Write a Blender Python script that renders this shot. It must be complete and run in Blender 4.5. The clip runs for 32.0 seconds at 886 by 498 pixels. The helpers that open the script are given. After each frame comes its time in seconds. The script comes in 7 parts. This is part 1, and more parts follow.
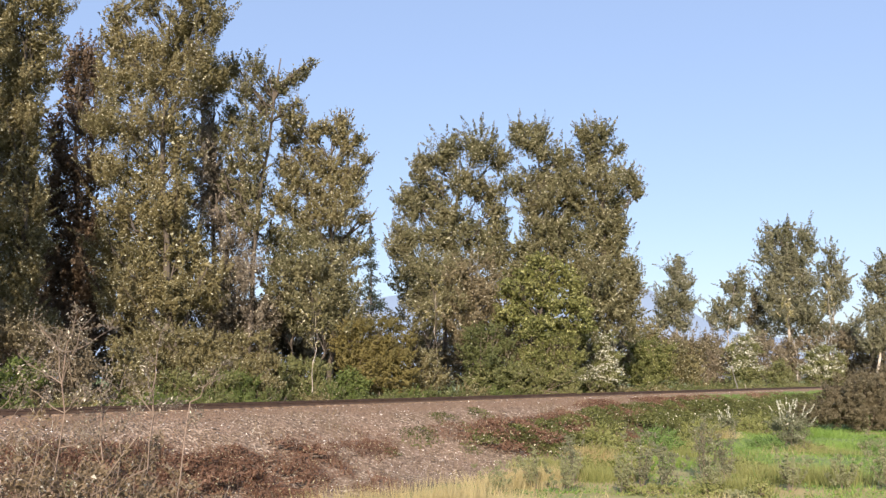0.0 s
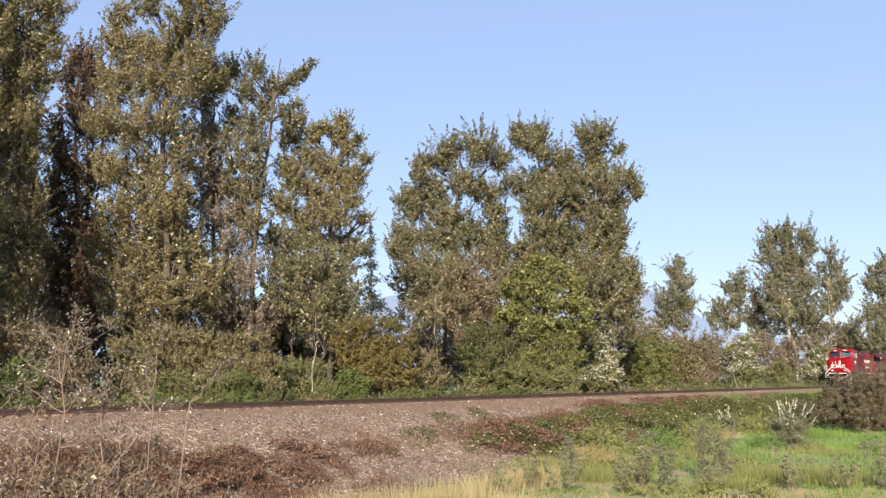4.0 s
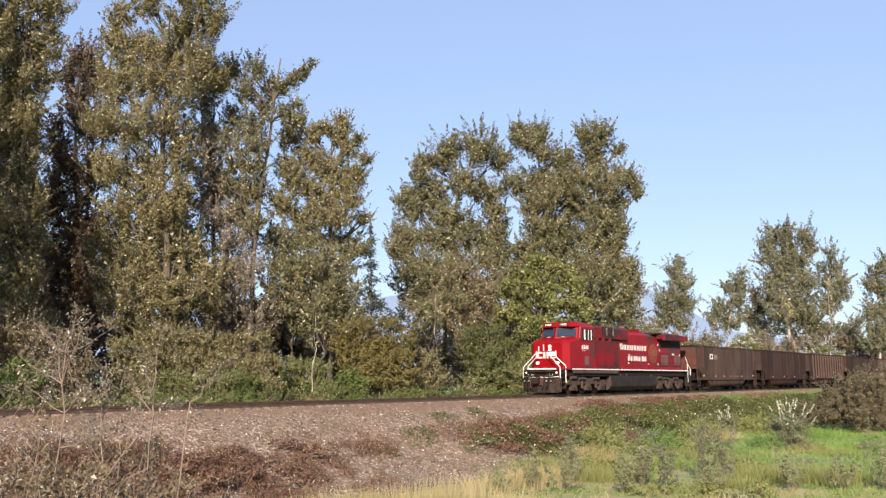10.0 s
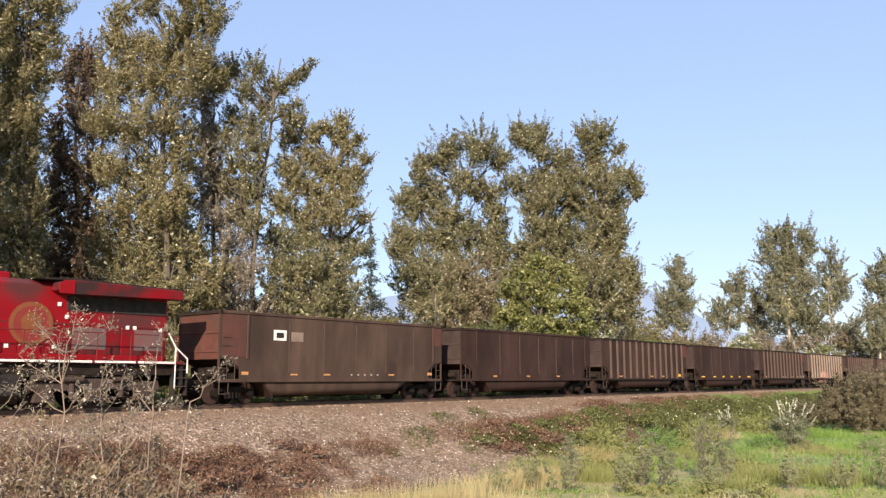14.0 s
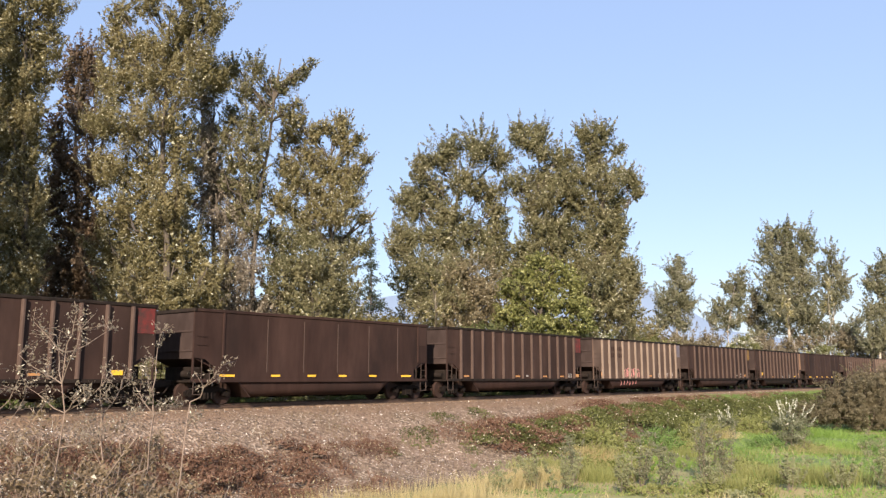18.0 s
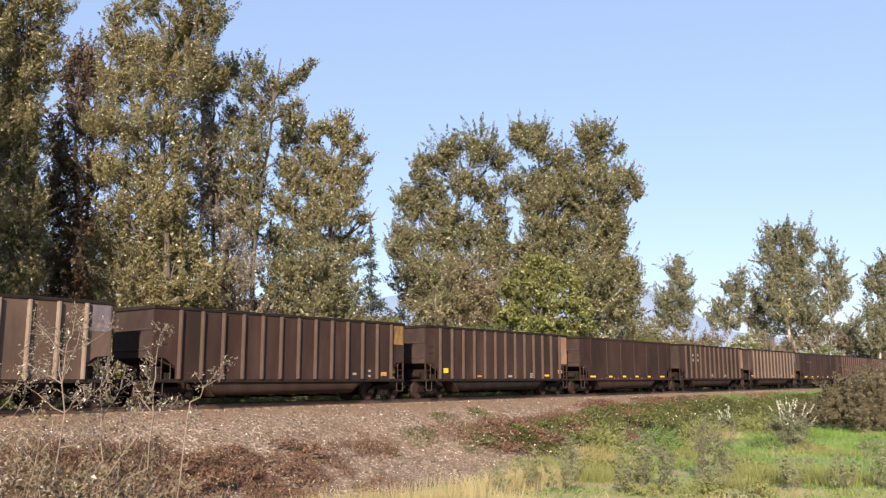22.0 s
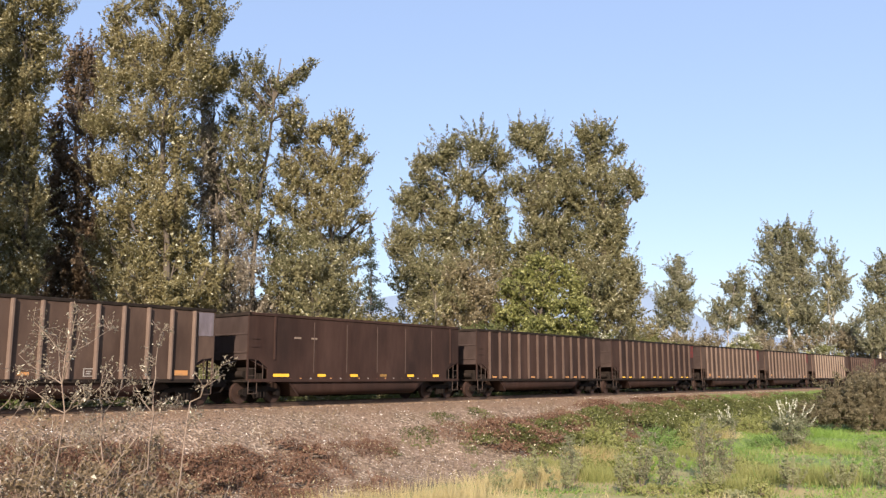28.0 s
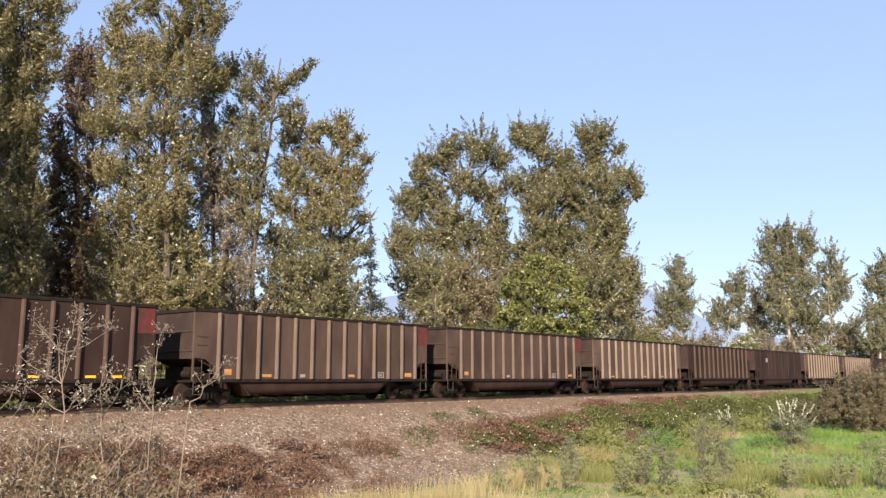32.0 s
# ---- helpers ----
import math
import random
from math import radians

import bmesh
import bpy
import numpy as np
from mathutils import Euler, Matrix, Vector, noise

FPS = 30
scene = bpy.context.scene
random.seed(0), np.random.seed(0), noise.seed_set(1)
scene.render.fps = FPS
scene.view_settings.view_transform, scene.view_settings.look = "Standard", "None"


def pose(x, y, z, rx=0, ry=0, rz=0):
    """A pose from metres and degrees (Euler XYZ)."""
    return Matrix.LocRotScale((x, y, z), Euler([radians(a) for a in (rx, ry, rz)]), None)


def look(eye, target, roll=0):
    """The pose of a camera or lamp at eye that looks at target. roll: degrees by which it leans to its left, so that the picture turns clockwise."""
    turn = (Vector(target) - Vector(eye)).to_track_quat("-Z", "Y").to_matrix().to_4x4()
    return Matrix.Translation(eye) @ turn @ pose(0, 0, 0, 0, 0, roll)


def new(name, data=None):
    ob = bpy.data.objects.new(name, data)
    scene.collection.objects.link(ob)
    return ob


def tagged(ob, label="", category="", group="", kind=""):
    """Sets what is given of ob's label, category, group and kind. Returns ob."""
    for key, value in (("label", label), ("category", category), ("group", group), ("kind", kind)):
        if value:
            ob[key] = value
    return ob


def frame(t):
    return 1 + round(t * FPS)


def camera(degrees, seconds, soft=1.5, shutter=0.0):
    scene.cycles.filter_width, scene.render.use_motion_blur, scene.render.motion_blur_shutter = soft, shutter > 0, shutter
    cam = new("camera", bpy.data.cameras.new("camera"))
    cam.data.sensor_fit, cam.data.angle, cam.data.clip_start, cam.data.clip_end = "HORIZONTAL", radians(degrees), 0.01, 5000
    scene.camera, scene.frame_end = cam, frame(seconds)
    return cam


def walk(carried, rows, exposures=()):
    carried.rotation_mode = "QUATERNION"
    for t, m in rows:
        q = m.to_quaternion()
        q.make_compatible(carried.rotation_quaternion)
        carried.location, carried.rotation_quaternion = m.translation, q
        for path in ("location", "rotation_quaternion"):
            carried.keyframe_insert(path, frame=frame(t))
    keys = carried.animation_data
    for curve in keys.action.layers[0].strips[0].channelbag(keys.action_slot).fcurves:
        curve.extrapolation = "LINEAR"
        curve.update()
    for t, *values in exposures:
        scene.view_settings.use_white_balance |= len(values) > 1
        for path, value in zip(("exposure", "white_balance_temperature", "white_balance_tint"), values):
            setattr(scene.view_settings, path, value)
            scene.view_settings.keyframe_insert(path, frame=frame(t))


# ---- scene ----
cam = camera(56.27, 32.0, soft=1.35)
walk(cam, [(0, pose(0, 0, 1.113, 98.83, 0, 0)), (32.0, pose(0, 0, 1.113, 98.83, 0, 0))],
     exposures=[(0, 0.82, 6850, 16), (12.0, 0.83, 6850, 16), (14.0, 0.89, 6950, 16), (32.0, 0.9, 6950, 16)])

# ---- light ----
SUN_EL, SUN_X, SUN_Y = 26.5, -0.168, -0.986
world = bpy.data.worlds.new("world")
scene.world = world
world.use_nodes = True
wn = world.node_tree.nodes
sky = wn.new("ShaderNodeTexSky")
sky.sky_type, sky.sun_disc = "NISHITA", False
sky.sun_elevation = radians(SUN_EL)
sky.sun_rotation = math.atan2(SUN_X, SUN_Y)
sky.air_density, sky.dust_density, sky.ozone_density = 1.0, 1.0, 1.5
wn["Background"].inputs["Strength"].default_value = 0.113
even = wn.new("ShaderNodeMix")
even.data_type = "RGBA"
even.inputs[0].default_value = 0.55
even.inputs[7].default_value = (2.3, 3.4, 5.55, 1)
world.node_tree.links.new(sky.outputs[0], even.inputs[6])
world.node_tree.links.new(even.outputs[2], wn["Background"].inputs["Color"])
sun = new("sun", bpy.data.lights.new("sun", "SUN"))
sun.data.energy, sun.data.angle, sun.data.color = 4.8, radians(0.6), (1.0, 0.9, 0.76)
ce = math.cos(radians(SUN_EL))
sun.matrix_world = look((SUN_X * ce * 60, SUN_Y * ce * 60, math.sin(radians(SUN_EL)) * 60), (0, 0, 0))

# ---- plan: the track is a straight line; s runs along it, d across it towards the viewer ----
AX = math.radians(39.7)
U = Vector((math.sin(AX), math.cos(AX), 0))
NV = Vector((math.cos(AX), -math.sin(AX), 0))
C0 = Vector((-8.93, 37.54, 0))
TRACK_RZ = 90 - 39.7
rng = np.random.default_rng(7)


def along(s, d=0.0, z=0.0):
    p = C0 + U * s + NV * d
    return Vector((p.x, p.y, z))


def sd_of(x, y):
    dx, dy = x - C0.x, y - C0.y
    return dx * U.x + dy * U.y, dx * NV.x + dy * NV.y


def vnoise(x, y, seed=0):
    """Smooth value noise of two arrays, 0 to 1."""
    xi, yi = np.floor(x), np.floor(y)
    fx, fy = x - xi, y - yi
    fx, fy = fx * fx * (3 - 2 * fx), fy * fy * (3 - 2 * fy)

    def cell(a, b):
        v = np.sin(a * 127.1 + b * 311.7 + seed * 74.7) * 43758.5453
        return v - np.floor(v)
    top = cell(xi, yi) * (1 - fx) + cell(xi + 1, yi) * fx
    low = cell(xi, yi + 1) * (1 - fx) + cell(xi + 1, yi + 1) * fx
    return top * (1 - fy) + low * fy


def fractal(x, y, seed=0):
    return (vnoise(x, y, seed) + 0.5 * vnoise(x * 2.1, y * 2.1, seed + 1) + 0.25 * vnoise(x * 4.3, y * 4.3, seed + 2)) / 1.75


def ground_z(x, y):
    """Height of the ground: railway bank, low meadow, wood floor behind, and the rise the viewer stands on."""
    x, y = np.asarray(x, float), np.asarray(y, float)
    s, d = sd_of(x, y)
    near = np.interp(d, [1.45, 2.1, 3.0, 7.6, 9.5, 14], [-0.24, -0.32, -0.62, -2.75, -2.95, -3.0])
    far = np.interp(-d, [1.45, 2.1, 4.0, 7.0, 30], [-0.24, -0.32, -0.85, -0.9, -1.0])
    z = np.where(d > 0, near, far)
    rough = np.clip((np.abs(d) - 2.2) / 3.0, 0, 1)
    z = z + rough * ((fractal(x * 0.16, y * 0.16, 3) - 0.5) * 0.7 + (fractal(x * 0.8, y * 0.8, 9) - 0.5) * 0.22)
    r = np.hypot(x, y)
    k = np.clip((19 - r) / 13, 0, 1)
    k = k * k * (3 - 2 * k)
    return z * (1 - k) + (-0.55) * k


# ---- materials ----
def base_mat(name):
    m = bpy.data.materials.new(name)
    m.use_nodes = True
    return m, m.node_tree.nodes, m.node_tree.links, m.node_tree.nodes["Principled BSDF"]


def ramp(nodes, stops):
    r = nodes.new("ShaderNodeValToRGB")
    while len(r.color_ramp.elements) < len(stops):
        r.color_ramp.elements.new(0.5)
    for e, (p, col) in zip(r.color_ramp.elements, stops):
        e.position, e.color = p, (*col, 1)
    return r


def noise_node(nodes, links, scale, detail=6, kind="Object", rough=0.6, stretch=None):
    tc = nodes.new("ShaderNodeTexCoord")
    n = nodes.new("ShaderNodeTexNoise")
    n.inputs["Scale"].default_value, n.inputs["Detail"].default_value = scale, detail
    n.inputs["Roughness"].default_value = rough
    if stretch:
        mp = nodes.new("ShaderNodeMapping")
        mp.inputs["Scale"].default_value = stretch
        links.new(tc.outputs[kind], mp.inputs["Vector"])
        links.new(mp.outputs[0], n.inputs["Vector"])
    else:
        links.new(tc.outputs[kind], n.inputs["Vector"])
    return n


def mix_col(nodes, links, fac, a, b, mode="MIX"):
    n = nodes.new("ShaderNodeMix")
    n.data_type, n.blend_type = "RGBA", mode
    for sock, val in ((n.inputs[0], fac), (n.inputs[6], a), (n.inputs[7], b)):
        if hasattr(val, "node"):
            links.new(val, sock)
        elif isinstance(val, tuple):
            sock.default_value = (*val, 1)
        else:
            sock.default_value = val
    return n.outputs[2]


def add_bump(nodes, links, bsdf, height, strength, distance):
    b = nodes.new("ShaderNodeBump")
    b.inputs["Strength"].default_value, b.inputs["Distance"].default_value = strength, distance
    links.new(height, b.inputs["Height"])
    links.new(b.outputs[0], bsdf.inputs["Normal"])


def surface(name, c1, c2, scale=2.0, rough=0.8, metal=0.0, bump=0.3, grain=40.0, dirt=None, dirt_scale=0.7, dirt_amount=(0.45, 0.7), streak=False, vary=0.0, sheen=0.5):
    """Two tones mixed by noise, with a fine grain bump and optional grime with a shape of its own."""
    m, nodes, links, bsdf = base_mat(name)
    n = noise_node(nodes, links, scale, stretch=(1, 1, 0.25) if streak else None)
    r = ramp(nodes, [(0.3, c1), (0.7, c2)])
    links.new(n.outputs["Fac"], r.inputs[0])
    col = r.outputs[0]
    if dirt:
        n2 = noise_node(nodes, links, dirt_scale, stretch=(1, 1, 0.4) if streak else None)
        r2 = ramp(nodes, [(dirt_amount[0], (0, 0, 0)), (dirt_amount[1], (1, 1, 1))])
        links.new(n2.outputs["Fac"], r2.inputs[0])
        col = mix_col(nodes, links, r2.outputs[0], col, dirt)
    if vary:
        info = nodes.new("ShaderNodeObjectInfo")
        hs = nodes.new("ShaderNodeHueSaturation")
        mr = nodes.new("ShaderNodeMapRange")
        mr.inputs["To Min"].default_value, mr.inputs["To Max"].default_value = 1 - vary, 1 + vary
        links.new(info.outputs["Random"], mr.inputs["Value"])
        links.new(mr.outputs[0], hs.inputs["Value"])
        links.new(col, hs.inputs["Color"])
        col = hs.outputs[0]
    links.new(col, bsdf.inputs["Base Color"])
    bsdf.inputs["Roughness"].default_value, bsdf.inputs["Metallic"].default_value = rough, metal
    bsdf.inputs["Specular IOR Level"].default_value = sheen
    if bump:
        g = noise_node(nodes, links, grain, 3)
        add_bump(nodes, links, bsdf, g.outputs["Fac"], bump, 0.02)
    return m


def leafy(name, cols, through_light=0.3, rough=0.6, patch=0.26, bright=None):
    """Foliage: each leaf its own tone; patches put lit and shaded clumps into the crown's colour; some light passes
    through.
    """
    m, nodes, links, bsdf = base_mat(name)
    geo = nodes.new("ShaderNodeNewGeometry")
    n = noise_node(nodes, links, patch, 4)
    add = nodes.new("ShaderNodeMath")
    add.operation = "MULTIPLY_ADD"
    links.new(n.outputs["Fac"], add.inputs[0])
    add.inputs[1].default_value = 1.45
    sub = nodes.new("ShaderNodeMath")
    sub.operation = "MULTIPLY_ADD"
    links.new(geo.outputs["Random Per Island"], sub.inputs[0])
    sub.inputs[1].default_value, sub.inputs[2].default_value = 0.34, -0.395
    links.new(sub.outputs[0], add.inputs[2])
    stops = [(i / (len(cols) - 1), c) for i, c in enumerate(cols)]
    r = ramp(nodes, stops)
    links.new(add.outputs[0], r.inputs[0])
    col = r.outputs[0]
    if bright:
        share, tone = bright
        gt = nodes.new("ShaderNodeMath")
        gt.operation = "GREATER_THAN"
        mul = nodes.new("ShaderNodeMath")
        mul.operation = "MULTIPLY"
        mul.inputs[1].default_value = 37.0
        fr = nodes.new("ShaderNodeMath")
        fr.operation = "FRACT"
        links.new(geo.outputs["Random Per Island"], mul.inputs[0])
        links.new(mul.outputs[0], fr.inputs[0])
        links.new(fr.outputs[0], gt.inputs[0])
        gt.inputs[1].default_value = 1 - share
        col = mix_col(nodes, links, gt.outputs[0], col, tone)
    links.new(col, bsdf.inputs["Base Color"])
    bsdf.inputs["Roughness"].default_value = rough
    bsdf.inputs["Specular IOR Level"].default_value = 0.3
    tr = nodes.new("ShaderNodeBsdfTranslucent")
    links.new(col, tr.inputs["Color"])
    mx = nodes.new("ShaderNodeMixShader")
    mx.inputs[0].default_value = through_light
    links.new(bsdf.outputs[0], mx.inputs[1])
    links.new(tr.outputs[0], mx.inputs[2])
    links.new(mx.outputs[0], nodes["Material Output"].inputs["Surface"])
    return m


LEAF = {
    "olive": leafy("olive_leaf", [(0.0962, 0.0858, 0.0395), (0.162, 0.146, 0.0658), (0.225, 0.192, 0.0918), (0.296, 0.25, 0.137)], bright=(0.065, (0.6, 0.58, 0.42))),
    "mid": leafy("grey_olive_leaf", [(0.0823, 0.0791, 0.0389), (0.137, 0.134, 0.0643), (0.192, 0.174, 0.0894), (0.253, 0.229, 0.134)], bright=(0.05, (0.6, 0.58, 0.42))),
    "pale": leafy("pale_leaf", [(0.11, 0.0952, 0.07), (0.181, 0.154, 0.111), (0.253, 0.215, 0.165), (0.32, 0.275, 0.228)], bright=(0.06, (0.62, 0.58, 0.46))),
    "dusk": leafy("dusky_leaf", [(0.0887, 0.0748, 0.0443), (0.147, 0.124, 0.0695), (0.207, 0.169, 0.0973), (0.273, 0.213, 0.129)], bright=(0.06, (0.55, 0.5, 0.36))),
    "fresh": leafy("maple_leaf", [(0.061, 0.0742, 0.0229), (0.118, 0.133, 0.0392), (0.176, 0.18, 0.0582), (0.251, 0.231, 0.0918)], bright=(0.1, (0.4, 0.4, 0.17))),
    "green": leafy("bramble_leaf", [(0.0633, 0.0763, 0.0271), (0.104, 0.122, 0.0421), (0.141, 0.156, 0.0568), (0.177, 0.182, 0.075)], bright=(0.02, (0.34, 0.34, 0.2))),
    "rust": leafy("rusty_leaf", [(0.104, 0.0909, 0.0319), (0.16, 0.138, 0.0471), (0.212, 0.176, 0.062), (0.255, 0.203, 0.0798)]),
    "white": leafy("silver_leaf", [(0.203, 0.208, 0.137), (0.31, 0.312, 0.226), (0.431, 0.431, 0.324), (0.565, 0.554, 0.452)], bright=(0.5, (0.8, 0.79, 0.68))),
    # the haze over distant trees is put into this greyer leaf colour
    "far": leafy("hazed_far_leaf", [(0.0915, 0.0981, 0.0608), (0.153, 0.153, 0.0862), (0.203, 0.195, 0.122), (0.275, 0.272, 0.193)], bright=(0.02, (0.5, 0.48, 0.4))),
    "thorn": leafy("thorn_leaf", [(0.0765, 0.0646, 0.0383), (0.126, 0.108, 0.0628), (0.177, 0.147, 0.0893), (0.23, 0.19, 0.121)], bright=(0.03, (0.35, 0.33, 0.22))),
    "weed": leafy("weed_leaf", [(0.1, 0.0779, 0.0446), (0.167, 0.126, 0.0742), (0.235, 0.174, 0.111), (0.319, 0.238, 0.162)], bright=(0.03, (0.5, 0.47, 0.38))),
    "dead": leafy("dead_bramble", [(0.0769, 0.0393, 0.0248), (0.125, 0.066, 0.0421), (0.18, 0.102, 0.0661), (0.251, 0.157, 0.11)], through_light=0.2, patch=0.5, bright=(0.05, (0.42, 0.37, 0.24))),
    "meadow": leafy("meadow_grass", [(0.0986, 0.174, 0.0331), (0.154, 0.258, 0.0532), (0.223, 0.335, 0.0744), (0.309, 0.399, 0.113)], patch=0.25),
    "straw": leafy("straw_grass", [(0.274, 0.23, 0.0972), (0.365, 0.304, 0.145), (0.438, 0.369, 0.195), (0.51, 0.433, 0.263)], patch=0.3),
    # shade of the wood's recess, put into a darker brown leaf colour
    "dark": leafy("shade_dark_leaf", [(0.0602, 0.0424, 0.0273), (0.1, 0.0712, 0.0443), (0.151, 0.102, 0.0612), (0.2, 0.136, 0.0849)], bright=(0.015, (0.3, 0.26, 0.18))),
    "bramble": leafy("bramble_mat_leaf", [(0.0359, 0.0393, 0.0123), (0.0749, 0.0869, 0.0258), (0.128, 0.139, 0.0437), (0.197, 0.197, 0.0729)], patch=0.6, bright=(0.025, (0.6, 0.58, 0.44))),
    "lush": leafy("lush_grass", [(0.0735, 0.134, 0.0356), (0.119, 0.201, 0.0534), (0.17, 0.256, 0.0734), (0.238, 0.308, 0.111)], patch=0.5),
    "hay": leafy("hay_grass", [(0.132, 0.154, 0.0473), (0.194, 0.213, 0.068), (0.266, 0.273, 0.099), (0.347, 0.338, 0.147)], patch=0.4),
    "gold": leafy("birch_leaf", [(0.144, 0.135, 0.045), (0.234, 0.207, 0.072), (0.324, 0.279, 0.117), (0.45, 0.396, 0.216)], bright=(0.25, (0.65, 0.6, 0.42))),
    "spruce": leafy("spruce_needles", [(0.0315, 0.045, 0.036), (0.054, 0.0765, 0.0585), (0.081, 0.104, 0.081), (0.117, 0.14, 0.113)]),
    "bright": leafy("bright_leaf", [(0.0528, 0.0727, 0.0211), (0.0972, 0.131, 0.0337), (0.14, 0.175, 0.0505), (0.211, 0.218, 0.0758)]),
    "sagebrush": leafy("sagebrush_leaf", [(0.0954, 0.108, 0.0407), (0.149, 0.16, 0.061), (0.2, 0.203, 0.0814), (0.252, 0.242, 0.108)], bright=(0.03, (0.42, 0.4, 0.27))),
    "drybrush": leafy("drybrush_leaf", [(0.112, 0.0887, 0.0554), (0.164, 0.134, 0.0864), (0.216, 0.177, 0.116), (0.275, 0.229, 0.16)], bright=(0.06, (0.5, 0.45, 0.34))),
    "greyweed": leafy("grey_weed", [(0.0909, 0.101, 0.0585), (0.152, 0.164, 0.0954), (0.225, 0.231, 0.14), (0.329, 0.32, 0.203)], patch=0.3, bright=(0.03, (0.5, 0.48, 0.38))),
    "sage": leafy("sage_weed", [(0.144, 0.163, 0.077), (0.215, 0.233, 0.116), (0.287, 0.294, 0.16), (0.37, 0.366, 0.218)], patch=0.4),
}
BARK = surface("bark", (0.06, 0.048, 0.036), (0.13, 0.107, 0.083), 3, 0.9, bump=0.8, grain=14)
PALE_BARK = surface("pale_bark", (0.3, 0.26, 0.21), (0.58, 0.51, 0.42), 4, 0.85, bump=0.5, grain=18)
SAPLING_BARK = surface("sapling_bark", (0.17, 0.12, 0.09), (0.28, 0.21, 0.165), 8, 0.85, bump=0.3)
TWIG = surface("twig", (0.13, 0.097, 0.072), (0.24, 0.185, 0.145), 6, 0.9, bump=0.3)


def make_ground_mat():
    m, nodes, links, bsdf = base_mat("ground")
    at = nodes.new("ShaderNodeAttribute")
    at.attribute_name = "cover"
    sep = nodes.new("ShaderNodeSeparateColor")
    links.new(at.outputs["Color"], sep.inputs[0])
    vor = nodes.new("ShaderNodeTexVoronoi")
    vor.inputs["Scale"].default_value = 9.0
    tc = nodes.new("ShaderNodeTexCoord")
    links.new(tc.outputs["Object"], vor.inputs["Vector"])
    vsep = nodes.new("ShaderNodeSeparateColor")
    links.new(vor.outputs["Color"], vsep.inputs[0])
    stone = ramp(nodes, [(0.0, (0.085, 0.057, 0.038)), (0.45, (0.18, 0.127, 0.085)), (0.8, (0.265, 0.195, 0.138)), (1.0, (0.46, 0.37, 0.28))])
    links.new(vsep.outputs[0], stone.inputs[0])
    n = noise_node(nodes, links, 0.35)
    rusty = ramp(nodes, [(0.4, (0, 0, 0)), (0.65, (1, 1, 1))])
    links.new(n.outputs["Fac"], rusty.inputs[0])
    gravel = mix_col(nodes, links, rusty.outputs[0], stone.outputs[0], mix_col(nodes, links, 0.45, stone.outputs[0], (0.26, 0.17, 0.12)))
    gravel = mix_col(nodes, links, at.outputs["Alpha"], gravel, mix_col(nodes, links, 0.3, (0.2, 0.118, 0.068), stone.outputs[0]))
    n2 = noise_node(nodes, links, 2.2)
    soil = ramp(nodes, [(0.3, (0.05, 0.04, 0.025)), (0.7, (0.13, 0.1, 0.06))])
    links.new(n2.outputs["Fac"], soil.inputs[0])
    n3 = noise_node(nodes, links, 1.1)
    turf = ramp(nodes, [(0.3, (0.07, 0.11, 0.03)), (0.55, (0.13, 0.185, 0.05)), (0.75, (0.22, 0.23, 0.085))])
    links.new(n3.outputs["Fac"], turf.inputs[0])
    col = mix_col(nodes, links, sep.outputs[0], soil.outputs[0], gravel)
    col = mix_col(nodes, links, sep.outputs[1], col, turf.outputs[0])
    col = mix_col(nodes, links, sep.outputs[2], col, mix_col(nodes, links, n3.outputs["Fac"], (0.25, 0.19, 0.09), (0.42, 0.34, 0.17)))
    links.new(col, bsdf.inputs["Base Color"])
    bsdf.inputs["Roughness"].default_value = 0.95
    share = nodes.new("ShaderNodeMath")
    share.operation = "MULTIPLY_ADD"
    links.new(sep.outputs[0], share.inputs[0])
    share.inputs[1].default_value, share.inputs[2].default_value = 0.85, 0.15
    height = nodes.new("ShaderNodeMath")
    height.operation = "MULTIPLY"
    links.new(vor.outputs["Distance"], height.inputs[0])
    links.new(share.outputs[0], height.inputs[1])
    add_bump(nodes, links, bsdf, height.outputs[0], 0.9, 0.08)
    return m


GROUND = make_ground_mat()


def stone_mat():
    m, nodes, links, bsdf = base_mat("ballast_stone")
    geo = nodes.new("ShaderNodeNewGeometry")
    r = ramp(nodes, [(0.0, (0.07, 0.048, 0.034)), (0.4, (0.17, 0.12, 0.082)), (0.8, (0.3, 0.224, 0.162)), (0.92, (0.54, 0.46, 0.37)), (1.0, (0.8, 0.74, 0.66))])
    links.new(geo.outputs["Random Per Island"], r.inputs[0])
    links.new(r.outputs[0], bsdf.inputs["Base Color"])
    bsdf.inputs["Roughness"].default_value = 0.85
    return m


STONE = stone_mat()
RAIL_STEEL = surface("rail_steel", (0.06, 0.038, 0.028), (0.11, 0.068, 0.046), 3, 0.6, 0.3, 0.3)
TIE_WOOD = surface("tie_wood", (0.1, 0.07, 0.05), (0.22, 0.15, 0.1), 3, 0.9, bump=0.6, vary=0.25)
COAL_BROWN = surface("dusty_brown_steel", (0.0288, 0.0156, 0.0123), (0.0622, 0.0363, 0.0287), 1.2, 0.8, 0.0, 0.15, 30, (0.0259, 0.0157, 0.0132), 0.5, streak=True, sheen=0.15)
COAL_DARK = surface("coal_stained_steel", (0.0267, 0.0144, 0.0116), (0.0614, 0.0346, 0.0274), 1.0, 0.8, 0.0, 0.15, 30, (0.0245, 0.0149, 0.0127), 0.5, streak=True, sheen=0.12)
